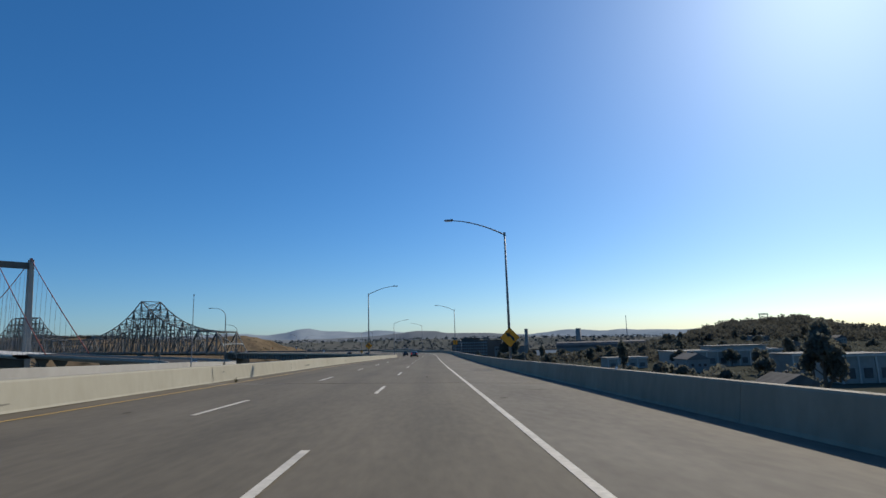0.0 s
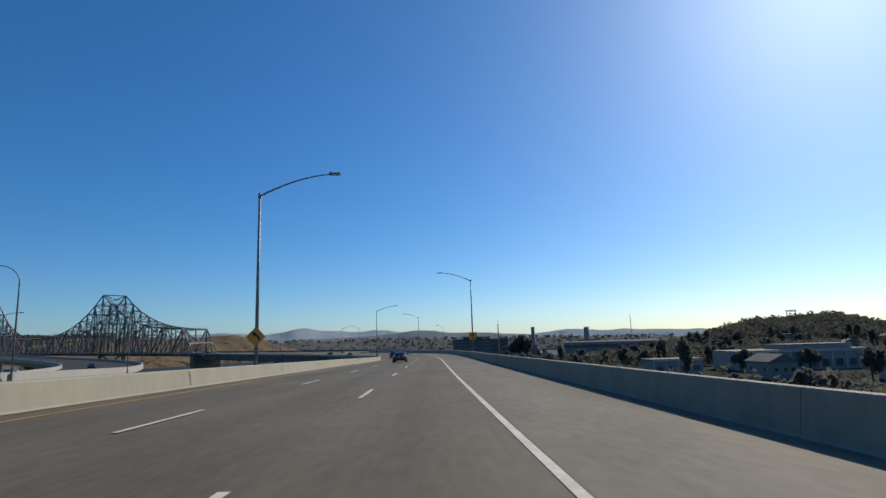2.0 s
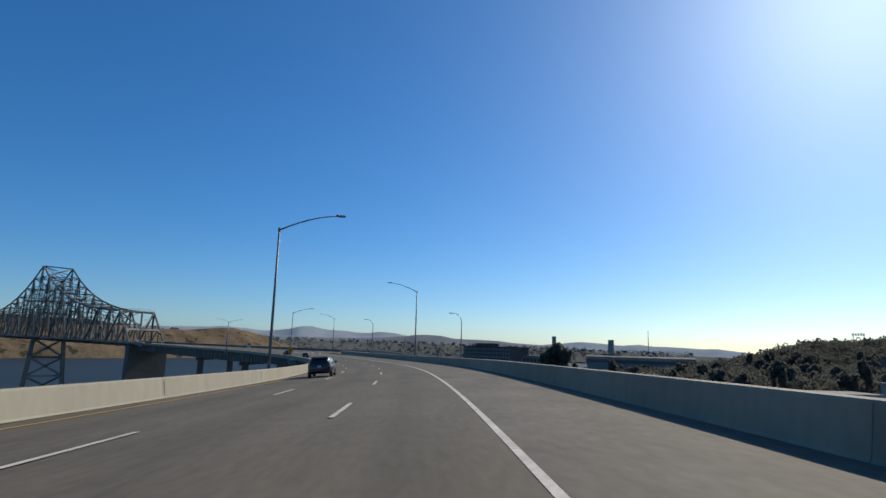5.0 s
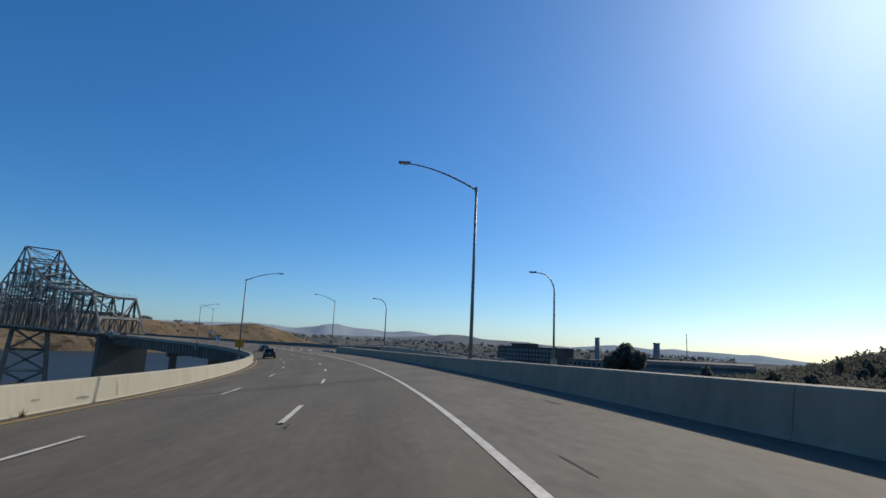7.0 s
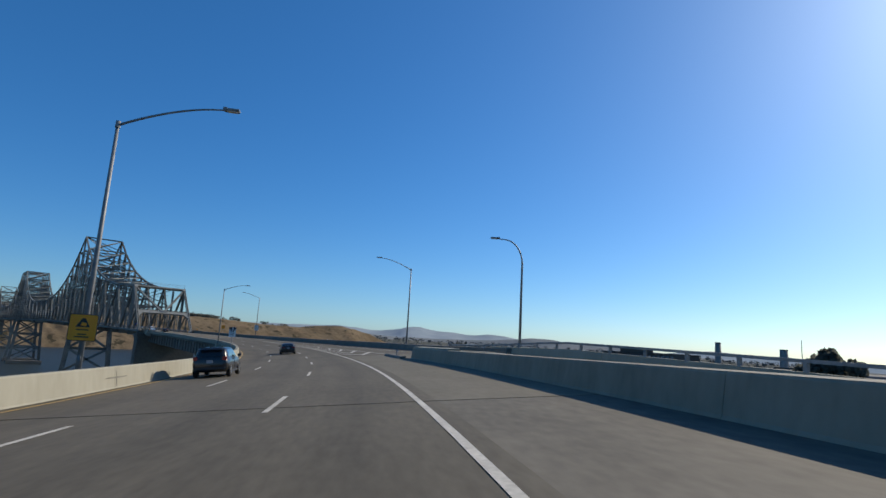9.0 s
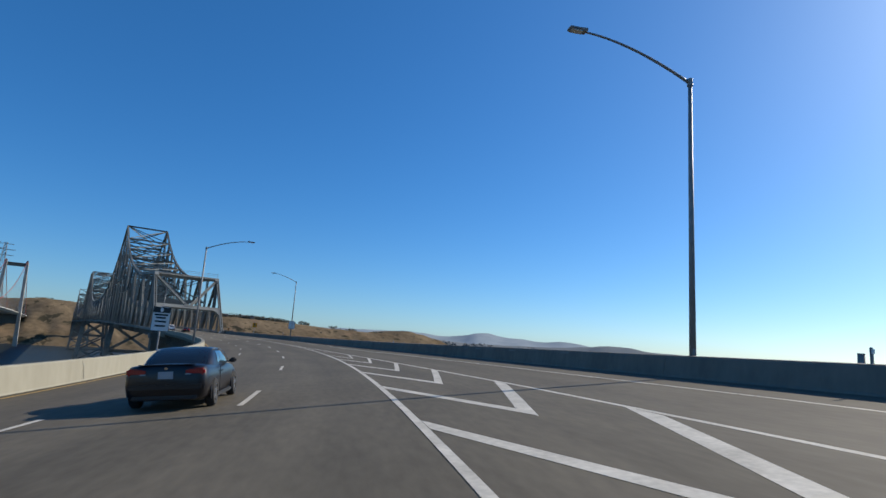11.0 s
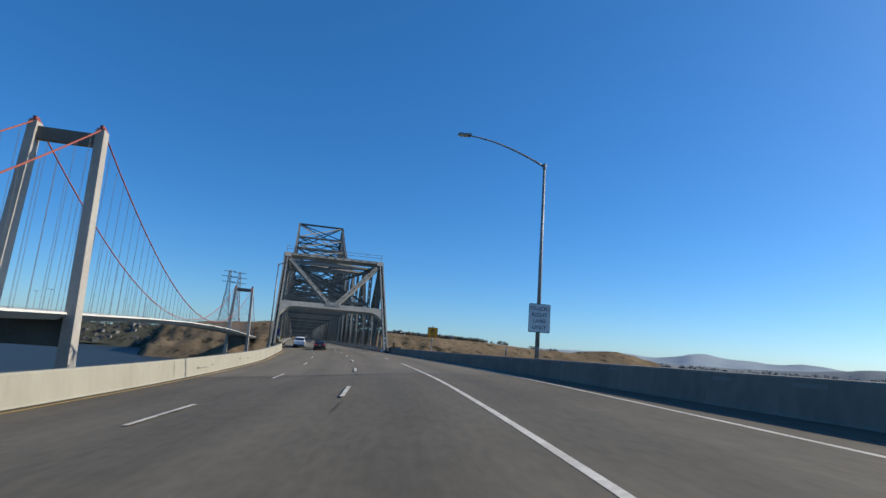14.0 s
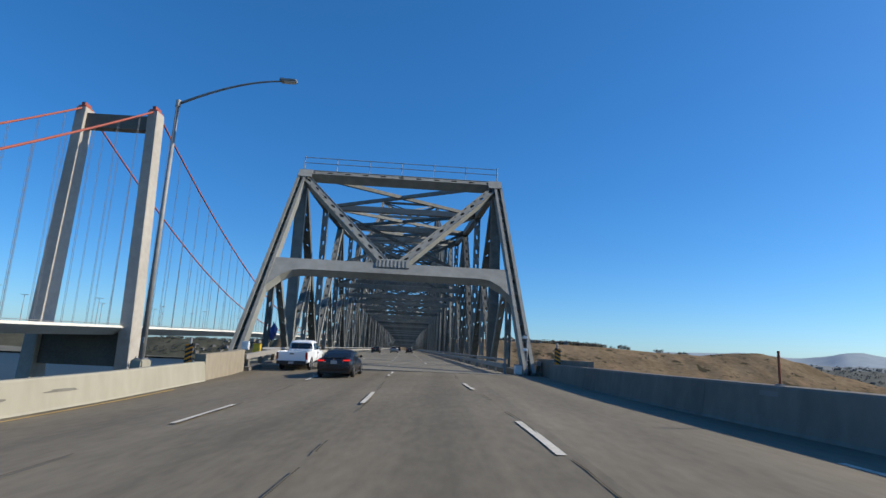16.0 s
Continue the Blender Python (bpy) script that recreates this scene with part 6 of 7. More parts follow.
def shed(label, w, d, h):
    t = thing("warehouse", Matrix(), label, "warehouse", "town sheds")
    part("wall", box_mesh((0, 0, h / 2 - 1), (w, d, h + 2)), M_WALL, t)
    part("roof", box_mesh((0, 0, h + 0.2), (w + 0.8, d + 0.8, 0.4)), M_ROOF, t, "flat pale roof")
    for k in range(5):
        part("roof_vent", box_mesh((-w * 0.4 + k * w * 0.2, 0, h + 0.7), (1.2, 1.2, 0.8)), M_GALV, t)
    for k in range(6):
        part("window", box_mesh((-w * 0.42 + k * w * 0.168, -d / 2 - 0.03, h * 0.6), (2.2, 0.08, 1.4)), M_WINDOW, t)
        part("window", box_mesh((-w / 2 - 0.03, -d * 0.42 + k * d * 0.168, h * 0.6), (0.08, 1.6, 1.4)), M_WINDOW, t)
    return t


def depot(label, at, w, d, h, step):
    """A long flat-roofed building with a raised middle, a pale cornice and an open bay front."""
    t = thing("depot", at, label, "building", "town depots")
    part("wall", box_mesh((0, 0, h / 2 - 1), (w, d, h + 2)), M_DEPOT, t)
    part("roof", box_mesh((0, 0, h + 0.15), (w + 1.2, d + 1.2, 0.3)), M_ROOF_PALE, t, "pale gravel roof")
    part("cornice", box_mesh((0, -d / 2 - 0.5, h - 0.35), (w + 1.0, 0.5, 0.6)), M_CORNICE, t, "pale painted cornice")
    if step:
        part("upper_storey", box_mesh((w * 0.14, 0, h + 1.2), (w * 0.5, d * 0.7, 2.0)), M_DEPOT, t)
        part("upper_roof", box_mesh((w * 0.14, 0, h + 2.35), (w * 0.52, d * 0.75, 0.3)), M_ROOF_PALE, t)
    n = max(3, round(w / 6))
    for k in range(n):
        x = -w / 2 + (k + 0.5) * w / n
        part("bay_door", box_mesh((x, -d / 2 - 0.04, h * 0.34), (w / n * 0.5, 0.12, h * 0.36)), M_ROOF, t)
        part("pier", box_mesh((x - w / n / 2, -d / 2 - 0.2, h / 2 - 0.6), (0.5, 0.4, h)), M_CORNICE, t)
    return t


DEPOTS = [(77, -372, -53, 60, 22, 8.5, True, "long pale depot with a stepped flat roof and dark bays"),
          (-31, -436, -53, 18, 14, 9.5, False, "square pale depot with a flat roof"),
          (24, -418, -45, 26, 16, 8.0, False, "low grey depot with a flat pale roof"),
          (40, -330, -50, 22, 12, 6.0, False, "low grey depot with a flat pale roof")]
for x, y, turn, w, d, h, step, label in DEPOTS:
    depot(label, pose(x, y, land_height(x, y), 0, 0, turn), w, d, h, step)
    spots.append((x, y))
t = thing("billboard", pose(-45, -428, land_height(-45, -428), 0, 0, -53), "white billboard with a line of grey lettering on a post", "sign")
part("board", bevelled((0, 0, 12.3), (3.4, 0.25, 1.7), 0.04), M_SIGN_W, t)
part("text_bar", box_mesh((0, -0.14, 12.4), (2.2, 0.03, 0.5)), M_SIGN_BACK, t)
part("post", tube([(0, 0, -1), (0, 0, 11.5)], 0.16, 8), M_GALV, t)
protos = [house("pale two-storey town house with a grey gable roof", 9, 12, 5.6, 2.4), house("small cream house with a low gable roof", 8, 10, 3.4, 1.9), house("long grey town house with a dark gable roof", 10, 16, 6.0, 2.8), shed("long flat-roofed warehouse with pale walls", 34, 16, 6.0)]
first = [True] * 4
for k in range(16):
    gap = 15
    at = town_spot(gap, -210, 420, -470, -150) if k < 12 else town_spot(gap, 100, 420, -150, -40)
    if not at:
        continue
    kind = 3 if k % 7 == 0 else rng.choice((0, 1, 2))
    m = pose(at[0], at[1], land_height(*at), 0, 0, rng.choice((20, 110, -50, 40)) + rng.uniform(-6, 6))
    if first[kind]:
        protos[kind].matrix_basis = m
        first[kind] = False
    else:
        copy_thing(protos[kind], m)
first = [True] * 3
for k in range(120):
    at = town_spot(7, -210, 430, -480, -40)
    if not at:
        continue
    kind = rng.choice((0, 0, 1, 1, 2))
    m = pose(at[0], at[1], land_height(*at), 0, 0, rng.uniform(0, 360)) @ Matrix.Scale(1, 4)
    if first[kind]:
        kinds[kind].matrix_basis = m
        first[kind] = False
    else:
        copy_thing(kinds[kind], m)
# houses on the far north bank, under the suspension bridge's far end
for k in range(34):
    x = rng.uniform(-640, -345)
    y = 985 + setback(x) + rng.uniform(25, 170)
    copy_thing(protos[rng.choice((0, 1, 2))], pose(x, y, land_height(x, y), 0, 0, rng.uniform(0, 180)))

for k in range(12):
    x, y = 205 + k * 19 + rng.uniform(-6, 6), rng.uniform(1180, 1210)
    copy_thing(protos[rng.choice((0, 1, 2))], pose(x, y, land_height(x, y), 0, 0, rng.uniform(0, 180)))

# ---- refinery buildings and stacks ----
mill = thing("refinery", pose(322, -32, land_height(322, -32), 0, 0, -15), "brown brick multi-storey refinery with rows of pale windows", "factory")
TOPZ = 3.6 - land_height(322, -32)
part("wall", box_mesh((12, 0, TOPZ / 2 - 2), (24, 70, TOPZ + 4)), M_BRICK, mill)
part("roof", box_mesh((12, 0, TOPZ + 0.25), (24.8, 70.8, 0.5)), M_ROOF, mill)
part("penthouse", box_mesh((12, 12, TOPZ + 1.7), (12, 22, 2.6)), M_BRICK, mill)
part("penthouse_roof", box_mesh((12, 12, TOPZ + 3.2), (14, 25, 0.4)), M_ROOF, mill)
for lev in range(int(TOPZ // 3.6)):
    for k in range(17):
        part("window", box_mesh((-0.02, -32.5 + k * 4.06, TOPZ - 2.4 - lev * 3.6), (0.12, 2.5, 2.0)), M_PALE_WINDOW, mill)
for k in range(18):
    part("pilaster", box_mesh((-0.15, -34.5 + k * 4.06, TOPZ / 2), (0.5, 0.8, TOPZ)), M_BRICK, mill)
mill2 = thing("refinery_annex", pose(270, -115, land_height(270, -115), 0, 0, -15), "pale low refinery annex beside the brick block", "factory")
h2 = -3.5 - land_height(270, -115)
part("wall", box_mesh((10, 0, h2 / 2 - 2), (20, 32, h2 + 4)), M_WALL, mill2)
part("roof", box_mesh((10, 0, h2 + 0.2), (20.6, 32.6, 0.4)), M_ROOF, mill2)
for k in range(7):
    part("window", box_mesh((-0.02, -13 + k * 4.3, h2 - 3), (0.1, 2.2, 2.0)), M_WINDOW, mill2)
for x, y, top, r0, r1, label in ((511.8, -11.6, 19.1, 3.1, 2.6, "tall tapered concrete factory chimney"), (749, 5, 20.0, 5.0, 4.6, "stout square-shouldered factory chimney")):
    t = thing("chimney_stack", pose(x, y, 0), label, "chimney", "factory chimneys")
    base = land_height(x, y) - 3
    part("shaft", tube([(0, 0, base), (0, 0, top - 1)], [r0 * 1.25, r1], 16), M_STACK, t, smooth=True)
    part("rim", tube([(0, 0, top - 1), (0, 0, top)], [r1 * 1.08, r1 * 1.08], 16), M_STACK, t)
hall = thing("factory_hall", pose(702, -56, land_height(702, -56), 0, 0, 19.5), "very long dark-roofed factory hall with a rounded end", "factory")
base_h = -land_height(702, -56)
prof = [(-34, base_h - 14.5), (-34, base_h - 10), (-28, base_h - 6.2), (-10, base_h - 4.4), (10, base_h - 4.4), (28, base_h - 6.2), (34, base_h - 10), (34, base_h - 14.5)]
bm = extrude_outline(prof, 150)
bmesh.ops.translate(bm, verts=bm.verts, vec=(0, -75, 0))
part("roof", bm, M_ROOF, hall, "dark curved sheet roof")
part("wall", box_mesh((0, 0, (base_h - 14.5) / 2 - 2), (66, 148, base_h - 14.5 + 4)), M_STACK, hall)
part("roof_lantern", box_mesh((0, 40, base_h - 3.4), (8, 30, 2.2)), M_ROOF, hall)

# ---- tower on the wooded hill, mast, pylons ----
gz = land_height(647, -324)
t = thing("hill_tower", pose(647, -324, gz), "steel legs carrying a flat row of floodlights on the hill", "tower")
hh = 29.3 - gz
for x, y in ((-3, -5), (3, -5), (-3, 5), (3, 5)):
    part("leg", tube([(x, y, -2), (x * 0.8, y, hh - 2)], 0.35, 6), M_GALV, t)
part("platform", box_mesh((0, 0, hh - 1.6), (5, 13, 0.5)), M_GALV, t)
for k in range(5):
    part("floodlight", bevelled((-1, -5 + 2.5 * k, hh - 0.3), (1.5, 1.7, 1.9), 0.25), M_LAMP, t)
t = thing("radio_mast", pose(2156, 394, 0), "slim grey radio mast far beyond the factory", "mast")
part("mast", tube([(0, 0, -40), (0, 0, 87)], [1.8, 1.0], 6), M_GALV, t)


def pylon(x, y, top):
    base = land_height(x, y) - 2
    t = thing("pylon", pose(x, y, base), "tall lattice electricity pylon on the far bank", "pylon", "far bank pylons")
    H = top - base
    for sx in (-1, 1):
        for sy in (-1, 1):
            part("leg", tube([(sx * 11, sy * 11, 0), (sx * 4, sy * 4, H * 0.6), (sx * 2, sy * 2, H)], 0.5, 5), M_GALV, t)
    lv = [0, 0.16, 0.3, 0.42, 0.52, 0.6, 0.68, 0.75, 0.82, 0.88, 0.94, 1.0]
    half = lambda u: 11 - 7 * u / 0.6 if u < 0.6 else 4 - 2 * (u - 0.6) / 0.4
    for u0, u1 in zip(lv, lv[1:]):
        a, b = half(u0), half(u1)
        bm = bmesh.new()
        for (x0, y0), (x1, y1) in (((-1, -1), (1, -1)), ((1, -1), (1, 1)), ((1, 1), (-1, 1)), ((-1, 1), (-1, -1))):
            add_tube(bm, [(x0 * a, y0 * a, u0 * H), (x1 * b, y1 * b, u1 * H)], 0.28, 4)
            add_tube(bm, [(x1 * a, y1 * a, u0 * H), (x0 * b, y0 * b, u1 * H)], 0.28, 4)
            add_tube(bm, [(x0 * b, y0 * b, u1 * H), (x1 * b, y1 * b, u1 * H)], 0.25, 4)
        part("lattice", bm, M_GALV, t)
    for u, w in ((0.78, 15), (0.88, 17), (0.98, 13)):
        part("cross_arm", bevelled((0, 0, u * H), (2 * w, 1.6, 1.2), 0.3), M_GALV, t)


pylon(-161, 1205, 151)
pylon(-139, 1200, 148)

# ---- woods, scrub and far town, too many to count ----
def woods(name, label, places, size, leaves, seed, material=None, leaf=0.2):
    rng = random.Random(seed)
    bm = bmesh.new()
    for x, y, z, k in places:
        h = size * k
        for _ in range(3):
            leaf_cloud(bm, rng, (x + rng.uniform(-0.4, 0.4) * h, y + rng.uniform(-0.4, 0.4) * h, z + h * rng.uniform(0.3, 0.65)), (h * 0.42, h * 0.42, h * 0.42), leaves, h * leaf)
    return tagged(new(name, finish(name, bm, material or M_LEAF)), label, "trees", kind="stuff")


rng = random.Random(21)
places = []
while len(places) < 3000:
    x, y = rng.gauss(650, 165), rng.gauss(-325, 95)
    z = land_height(x, y)
    if z > -17 and x > 430:
        places.append((x, y, z, rng.uniform(0.45, 1.0) if rng.random() < 0.9 else 1.3))
woods("hill_woods", "dark green trees covering a rounded hill", places, 9.5, 38, 4, M_WOOD, 0.15)
# close-grown trees on the low ground between the depots and the hill
places = []
while len(places) < 900:
    x, y = rng.uniform(120, 520), rng.uniform(-390, -140)
    if land_height(x, y) < -11 and all(math.hypot(x - q[0], y - q[1]) > 0.62 * q[3] + 4 for q in DEPOTS) and clear_of_roads(x, y, 12):
        places.append((x, y, land_height(x, y) - 0.5, rng.uniform(0.5, 1.0)))
woods("valley_trees", "dark green trees filling the low ground below a hill", places, 9.5, 38, 14, M_WOOD, 0.15)
places = []
for _ in range(300):
    x = rng.choice((rng.gauss(262, 22), rng.gauss(345, 20), rng.gauss(400, 16), rng.uniform(200, 470)))
    y = rng.uniform(1185, 1225)
    places.append((x, y, land_height(x, y) - 1, rng.uniform(0.6, 1.3)))
for x, k in ((486, 1.2), (500, 1.0), (571, 1.1), (626, 0.9), (634, 0.7), (700, 0.6), (716, 0.6)):
    for d in (-5, 0, 4):
        places.append((x + d, 1195, land_height(x + d, 1195) - 1, k))
for _ in range(420):
    x, y = rng.uniform(-760, -340), rng.uniform(1010, 1260) + setback(x)
    places.append((x, y, land_height(x, y) - 1, rng.uniform(0.5, 1.2)))
for _ in range(60):
    x, y = rng.uniform(-600, 900), rng.uniform(1010, 1250)
    places.append((x, y, land_height(x, y) - 1, rng.uniform(0.3, 0.8)))
woods("ridge_trees", "dark trees along the crest of the dry ridge", places, 9.0, 14, 8)
places = []
for _ in range(2000):
    x, y = rng.uniform(-330, 470), rng.uniform(-520, 20)
    if clear_of_roads(x, y, 4) and land_height(x, y) > WATER_Z + 3 and all(math.hypot(x - q[0], y - q[1]) > 0.62 * q[3] + 4 for q in DEPOTS):
        places.append((x, y, land_height(x, y) - 0.5, rng.uniform(0.25, 0.8)))
woods("town_scrub", "dark scrub and garden trees among the houses", places, 8.0, 14, 9)


def far_town():
    bm = bmesh.new()
    rng = random.Random(31)
    for _ in range(170):
        az, r = rng.uniform(18, 76), rng.uniform(1950, 2560)
        u = (r - 1900) / 700
        top = knots(az, [(-30, -10), (0, 0), (20, 10), (30, 16), (36, 14), (42, 12), (50, 10), (58, 6), (66, 2), (72, -4), (80, -12), (130, -20)])
        z = -38 + (top + 38) * smooth_step(0, 0.72, u) * (1 - 0.7 * smooth_step(0.78, 1.0, u)) + 2
        s = rng.uniform(4, 11)
        add_box(bm, (math.sin(radians(az)) * r - 100, math.cos(radians(az)) * r - 250, z + 1.5), (s, s * rng.uniform(0.7, 1.6), rng.uniform(4, 8)), None)
    return tagged(new("far_town", finish("far_town", bm, M_FAR_WALL)), "pale houses scattered over far hazy slopes", "houses", kind="stuff")


far_town()
places = []
for _ in range(1400):
    az, r = rng.uniform(15, 78), rng.uniform(1950, 2580)
    u = (r - 1900) / 700
    top = knots(az, [(-30, -10), (0, 0), (20, 10), (30, 16), (36, 14), (42, 12), (50, 10), (58, 6), (66, 2), (72, -4), (80, -12), (130, -20)])
    z = -38 + (top + 38) * smooth_step(0, 0.72, u) * (1 - 0.7 * smooth_step(0.78, 1.0, u))
    places.append((math.sin(radians(az)) * r - 100, math.cos(radians(az)) * r - 250, z, rng.uniform(0.7, 1.6)))
woods("far_woods", "dark trees between far hillside houses", places, 11.0, 5, 10, M_FAR_TREE)


# ---- wear on the road and barriers ----
def blot(s, lat, ds, dl, seed, up=0.005, n=30):
    """A ragged flat patch on the pavement."""
    rng = random.Random(seed)
    bm = bmesh.new()
    vs = []
    for k in range(n):
        a = 2 * math.pi * k / n
        r = 0.72 + 0.45 * noise.noise(Vector((math.cos(a) * 1.7, math.sin(a) * 1.7, seed * 3.7))) + rng.uniform(-0.06, 0.06)
        vs.append(bm.verts.new(road_at(s + math.cos(a) * ds * r, lat + math.sin(a) * dl * r, up)))
    bm.faces.new(vs)
    bmesh.ops.recalc_face_normals(bm, faces=bm.faces)
    return bm


rng = random.Random(77)
wear = thing("pavement_stain", Matrix(), "dark oil stains and worn patches on the concrete", "stain", kind="structure")
for k in range(32):
    s = rng.uniform(5, 478)
    lat = rng.uniform(-7, 3.4) if k % 5 == 0 else rng.uniform(4.2, right_edge(s) - 0.8)
    if s < 324 and lat > 4 and rng.random() < 0.6:
        part("stain", blot(s, lat, rng.uniform(0.08, 0.25), rng.uniform(0.12, 0.5), k), M_STAIN, wear)
    else:
        part("stain", blot(s, lat, rng.uniform(0.2, 1.4), rng.uniform(0.03, 0.1), k), M_STAIN, wear)
# ragged tarred seams under the lane lines
for lane, often in ((0.12, 6.0), (-3.58, 4.0), (3.72, 5.0)):
    s = 438.0 if lane < 3 else 462.0
    while s < 522:
        w = rng.uniform(1.0, 5.0)
        bm = sweep(s, s + w, 0.7, lambda q: [(lane + drift(q) + 0.02 * math.sin(q * 1.3) - 0.012, 0.0065), (lane + drift(q) + 0.02 * math.sin(q * 1.3) + 0.012 + 0.01 * math.sin(q * 5), 0.0065)], closed=False)
        part("seam", bm, M_STAIN, wear)
        s += w + rng.uniform(0.8, often)
# gutter dirt and painted base shadow in one strip along the left barrier's foot
s = S0
while s < 508:
    w = rng.uniform(6, 15)
    bm = sweep(s, s + w - 0.2, 2, lambda q: [(knots(q, LEFT_EDGE) + 0.15, 0.0055), (knots(q, LEFT_EDGE) + 0.27 + 0.05 * math.sin(q * 0.9), 0.0055)], closed=False)
    part("foot_shadow_and_dirt", bm, M_STAIN, wear)
    s += w


def face_mark(s, up, ds, dz, seed, material, name, table=None, offset=0.008):
    """A ragged patch on the left barrier's face."""
    rng = random.Random(seed)
    bm = bmesh.new()
    vs = []
    for k in range(12):
        a = 2 * math.pi * k / 12
        r = rng.uniform(0.6, 1.0)
        z = up + math.sin(a) * dz * r
        q = s + math.cos(a) * ds * r
        if z < 0.07:
            z = 0.075
        face = knots(q, LEFT_EDGE) + 0.10 * (1 - (z - 0.07) / (0.85 - 0.07)) + offset
        vs.append(bm.verts.new(road_at(q, face, z)))
    bm.faces.new(vs)
    return part(name, bm, material, marks_on_wall)


marks_on_wall = thing("barrier_stain", Matrix(), "dark scuffs and joint stains on the pale barrier", "stain", kind="structure")
s = S0 + 15.2
k = 0
while s < 505:
    face_mark(s + 0.15, 0.42, 0.05, 0.42, k, M_WALL_STAIN, "joint_stain")
    k += 1
    s += 15.2
for k in range(26):
    s = rng.uniform(2, 504)
    face_mark(s, rng.uniform(0.2, 0.7), rng.uniform(0.15, 1.6), rng.uniform(0.02, 0.07), 900 + k, M_WALL_STAIN, "scuff")
for s, up, ds in ((456.4, 0.36, 0.35), (459.4, 0.4, 0.22), (467.5, 0.5, 0.5), (500.5, 0.42, 0.4), (503, 0.5, 0.9)):
    face_mark(s, up, ds, 0.06, int(s), M_SCUFF, "scuff")

# pale patches along the top of the outer barrier's inner face
cover = thing("paint_patch", Matrix(), "pale patches along the top of the barrier's inner face", "paint", kind="structure")
s = 362.0
while s < 500:
    w = rng.uniform(0.3, 1.0)
    f0 = knots(s, OUTER_FACE)
    z0, z1 = 0.66, 0.76

    def patch(q):
        f = knots(q, OUTER_FACE)
        return [(f - 0.10 * (1 - (z0 - 0.07) / 0.78) - 0.008, z0), (f - 0.10 * (1 - (z1 - 0.07) / 0.78) - 0.008, z1)]

    part("patch", sweep(s, s + w, 0.5, patch, closed=False), M_PALE_PATCH, cover)
    s += w + rng.uniform(1.0, 6.0)

# small fittings on the barriers
def stub(s, lat, up, h, label):
    p = road_at(s, lat, up)
    t = thing("marker_post", pose(p.x, p.y, p.z, 0, 0, math.degrees(heading(s))), label, "post", "barrier posts")
    part("post", bevelled((0, 0, h / 2), (0.075, 0.06, h), 0.012), M_GALV, t)
    part("reflector", box_mesh((0, -0.045, h - 0.1), (0.09, 0.012, 0.12)), M_SIGN_W, t)
    return t


for s, h, up in ((347, 0.42, 0.73), (337.7, 0.45, 0.72), (461, 0.6, 0.86), (398, 0.16, 0.86)):
    stub(s, knots(s, OUTER_FACE) + 0.21, up, h, "small grey marker post on the barrier's top")
for s in (20, 82, 214, 276):
    stub(s, knots(s, RIGHT_FACE) + 0.2, 0.83, 0.14, "small reflector post on the barrier's top")
p = road_at(327.5, 7.52, 0.205)
t = thing("delineator", pose(p.x, p.y, p.z, 0, 0, math.degrees(heading(328))), "short grey delineator with a square plate on the low wall", "post")
part("post", tube([(0, 0, 0), (0, 0, 0.38)], [0.06, 0.04], 8), M_GALV, t)
part("foot", bevelled((0, 0, 0.015), (0.24, 0.16, 0.03), 0.008), M_GALV, t)
part("plate", bevelled((0, -0.055, 0.41), (0.24, 0.03, 0.13), 0.01), M_SIGN_BACK, t)
# dry weeds at the foot of the left barrier
rng = random.Random(3)
for k, (s, lat) in enumerate(((27.5, -7.55), (131, -7.6), (233, -7.6), (402, -7.6))):
    p = road_at(s, lat, 0.0)
    bm = bmesh.new()
    for _ in range(70):
        a, r = rng.uniform(0, 6.3), rng.uniform(0.02, 0.2)
        h = rng.uniform(0.08, 0.28)
        b0 = Vector((math.cos(a) * r * 0.4, math.sin(a) * r * 0.4, 0))
        tip = Vector((math.cos(a) * r, math.sin(a) * r, h))
        side = Vector((-math.sin(a), math.cos(a), 0)) * 0.006
        bm.faces.new([bm.verts.new(v) for v in (b0 - side, b0 + side, tip)])
    tagged(new("weed", finish("weed", bm, M_WEED)), "dry brown weed at the foot of the barrier", "weed", "barrier weeds").matrix_basis = pose(p.x, p.y, p.z)
p = road_at(498.5, knots(498.5, OUTER_FACE) + 0.21, 0.86)
t = thing("marker_post", pose(p.x, p.y, p.z, 0, 0, math.degrees(heading(498))), "slim orange marker post on the barrier's top", "post", "barrier posts")
part("post", tube([(0, 0, 0), (0, 0, 0.7)], 0.028, 8), M_ORANGE, t)
part("foot", bevelled((0, 0, 0.02), (0.14, 0.14, 0.04), 0.01), M_GALV, t)

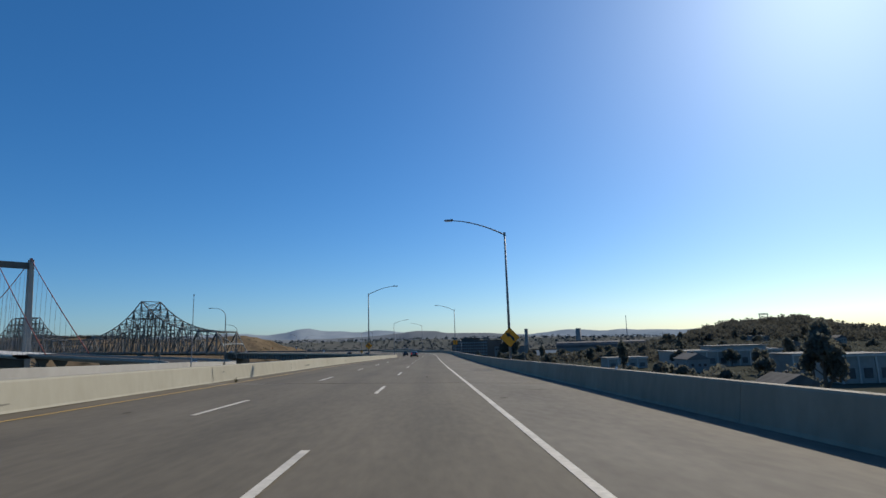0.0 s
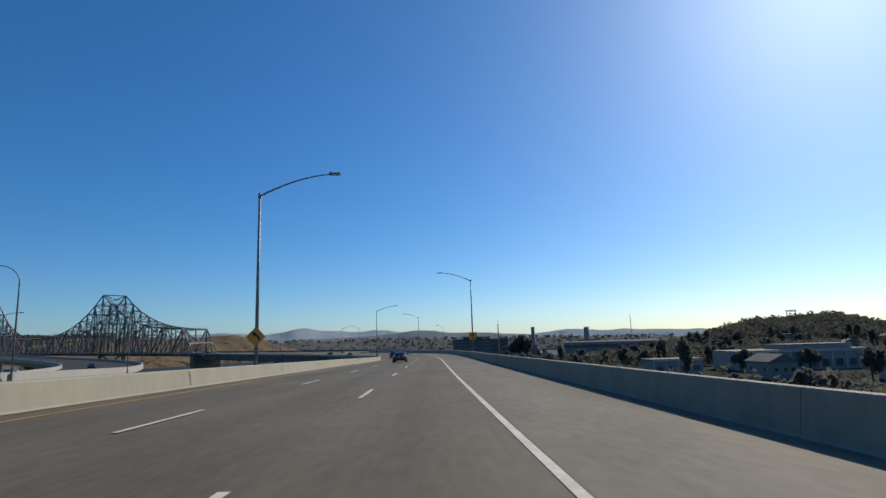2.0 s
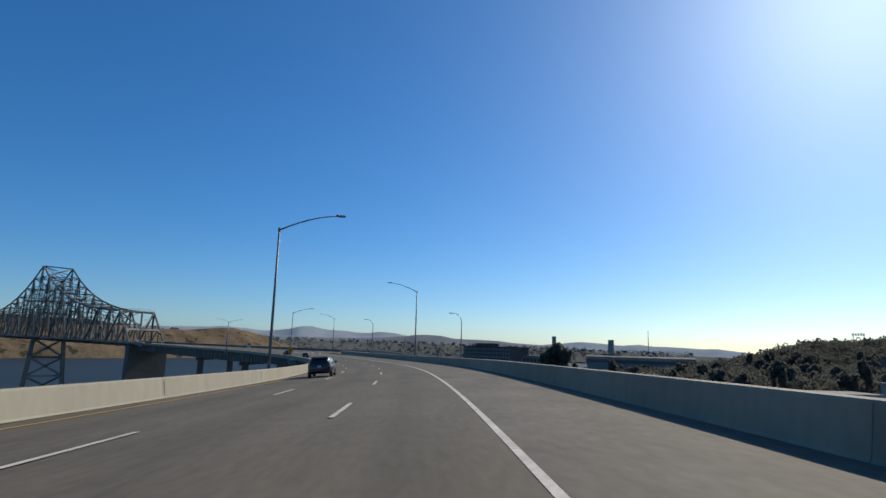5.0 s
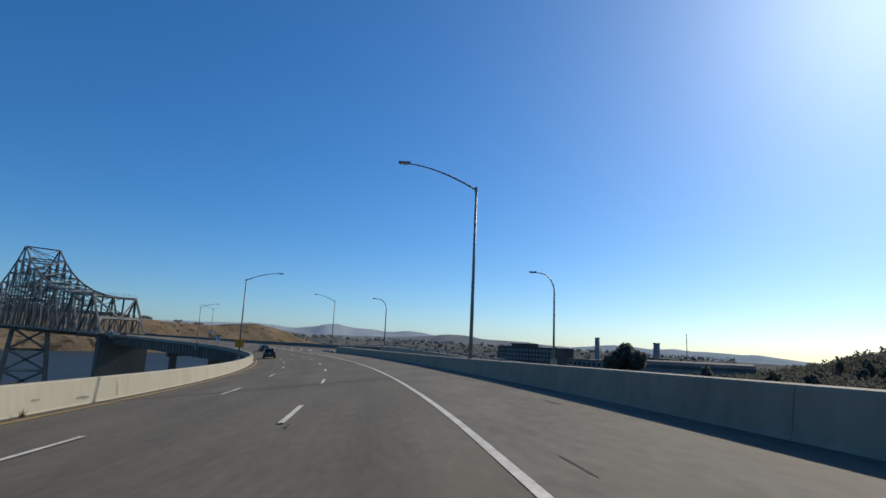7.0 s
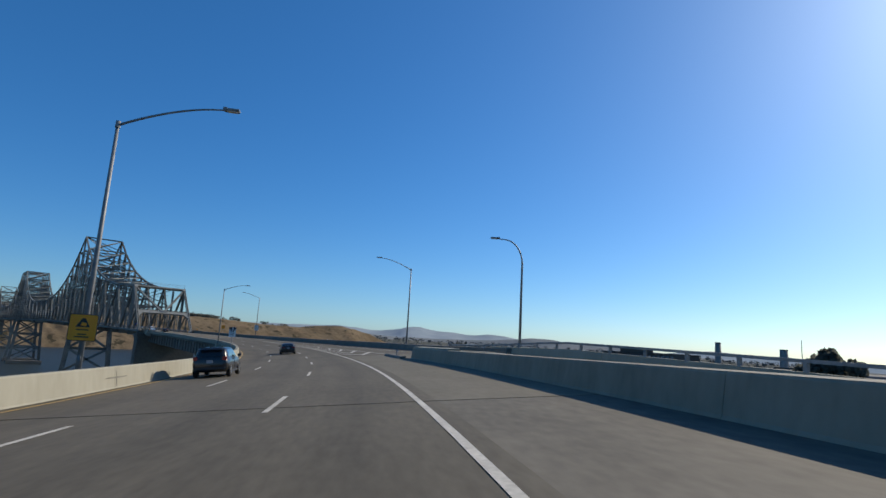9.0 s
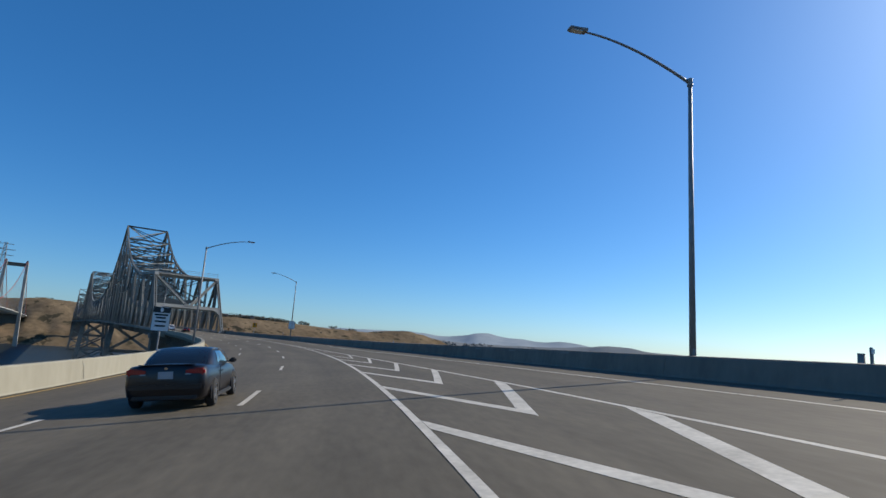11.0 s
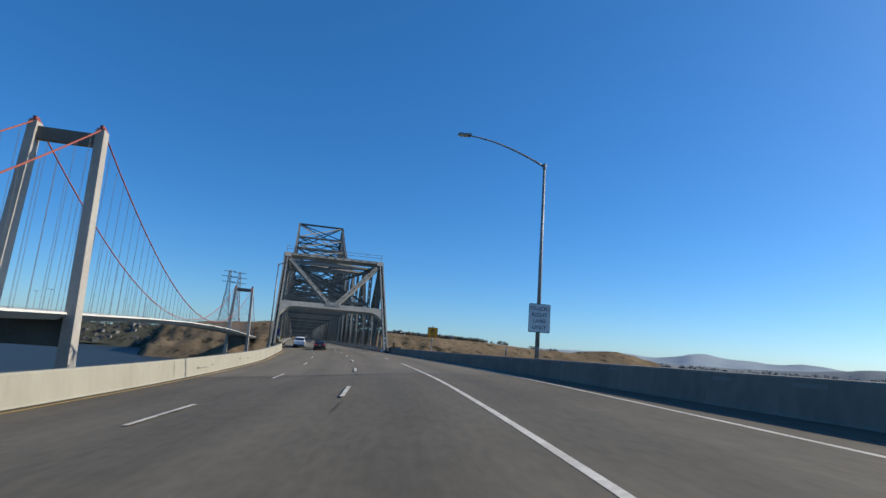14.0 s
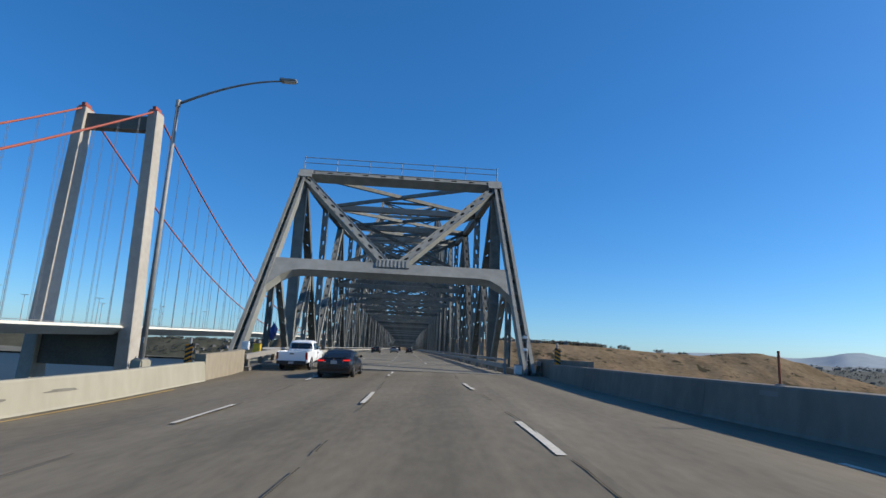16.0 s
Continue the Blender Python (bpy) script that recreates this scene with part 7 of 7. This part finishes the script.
# small things by the bridge's portal
t = thing("utility_cabinet", pose(-8.66, -15.6, 0.95), "small yellow utility cabinet fixed to the portal's foot", "cabinet")
part("box", bevelled((0, 0, 0.3), (0.46, 0.4, 0.6), 0.03), M_CAB_YELLOW, t)
part("lid", bevelled((0, 0, 0.62), (0.5, 0.44, 0.05), 0.015), M_CAB_YELLOW, t)
part("door_handle", bevelled((0.1, -0.21, 0.32), (0.04, 0.03, 0.14), 0.01), M_GALV, t)
t = thing("meter_box", pose(-9.0, -17.05, 1.2), "small white meter box on the portal's end post", "box")
part("box", bevelled((0, 0, 0.25), (0.42, 0.26, 0.55), 0.03), M_SIGN_W, t)
part("cover", bevelled((0, -0.14, 0.25), (0.34, 0.03, 0.45), 0.01), M_SIGN_W, t)
tarp = bmesh.new()
rng = random.Random(12)
bmesh.ops.create_icosphere(tarp, subdivisions=3, radius=1.0)
for v in tarp.verts:
    k = 1 + 0.5 * noise.noise(v.co * 2.1) + 0.25 * noise.noise(v.co * 5.0)
    v.co = Vector((v.co.x * 0.26 * k, v.co.y * 0.26 * k, v.co.z * 0.55 * k * k))
tarp_ob = tagged(new("tarpaulin", finish("tarpaulin", tarp, M_TARP, True)), "crumpled blue tarpaulin tied to the truss", "tarpaulin")
tarp_ob.matrix_basis = pose(-9.35, -8.6, 2.6)
t = thing("equipment_post", pose(8.85, -16.9, 0.3), "grey equipment post with small white floodlights by the portal", "post")
part("post", tube([(0, 0, 0), (0, 0, 2.7)], 0.05, 8), M_GALV, t)
for z in (1.7, 2.5):
    lamp = part("floodlight", bevelled((-0.16, -0.12, z), (0.3, 0.2, 0.18), 0.03), M_SIGN_W, t)
    part("bracket", box_mesh((-0.05, -0.06, z), (0.12, 0.05, 0.05)), M_GALV, lamp)
t = thing("junction_box", pose(8.55, -15.9, 0.42), "white concrete block with a metal lid at the bridge's end", "box")
part("block", bevelled((0, 0, 0.28), (0.55, 0.6, 0.6), 0.03), M_SIGN_W, t)
part("lid", bevelled((0, 0, 0.6), (0.6, 0.65, 0.05), 0.01), M_GALV, t)

p = road_at(113.6, 8.45, 0.8)
t = thing("detector_pole", pose(p.x, p.y, p.z), "short dark pole with a thin whip antenna on the barrier", "pole")
part("pole", tube([(0, 0, 0), (0, 0, 2.75)], 0.055, 10), M_GALV, t, smooth=True)
part("cap", tube([(0, 0, 2.75), (0, 0, 2.82)], [0.065, 0.03], 10), M_GALV, t)
part("whip", tube([(0, 0, 2.8), (0, 0, 3.3)], 0.012, 6), M_GALV, t)
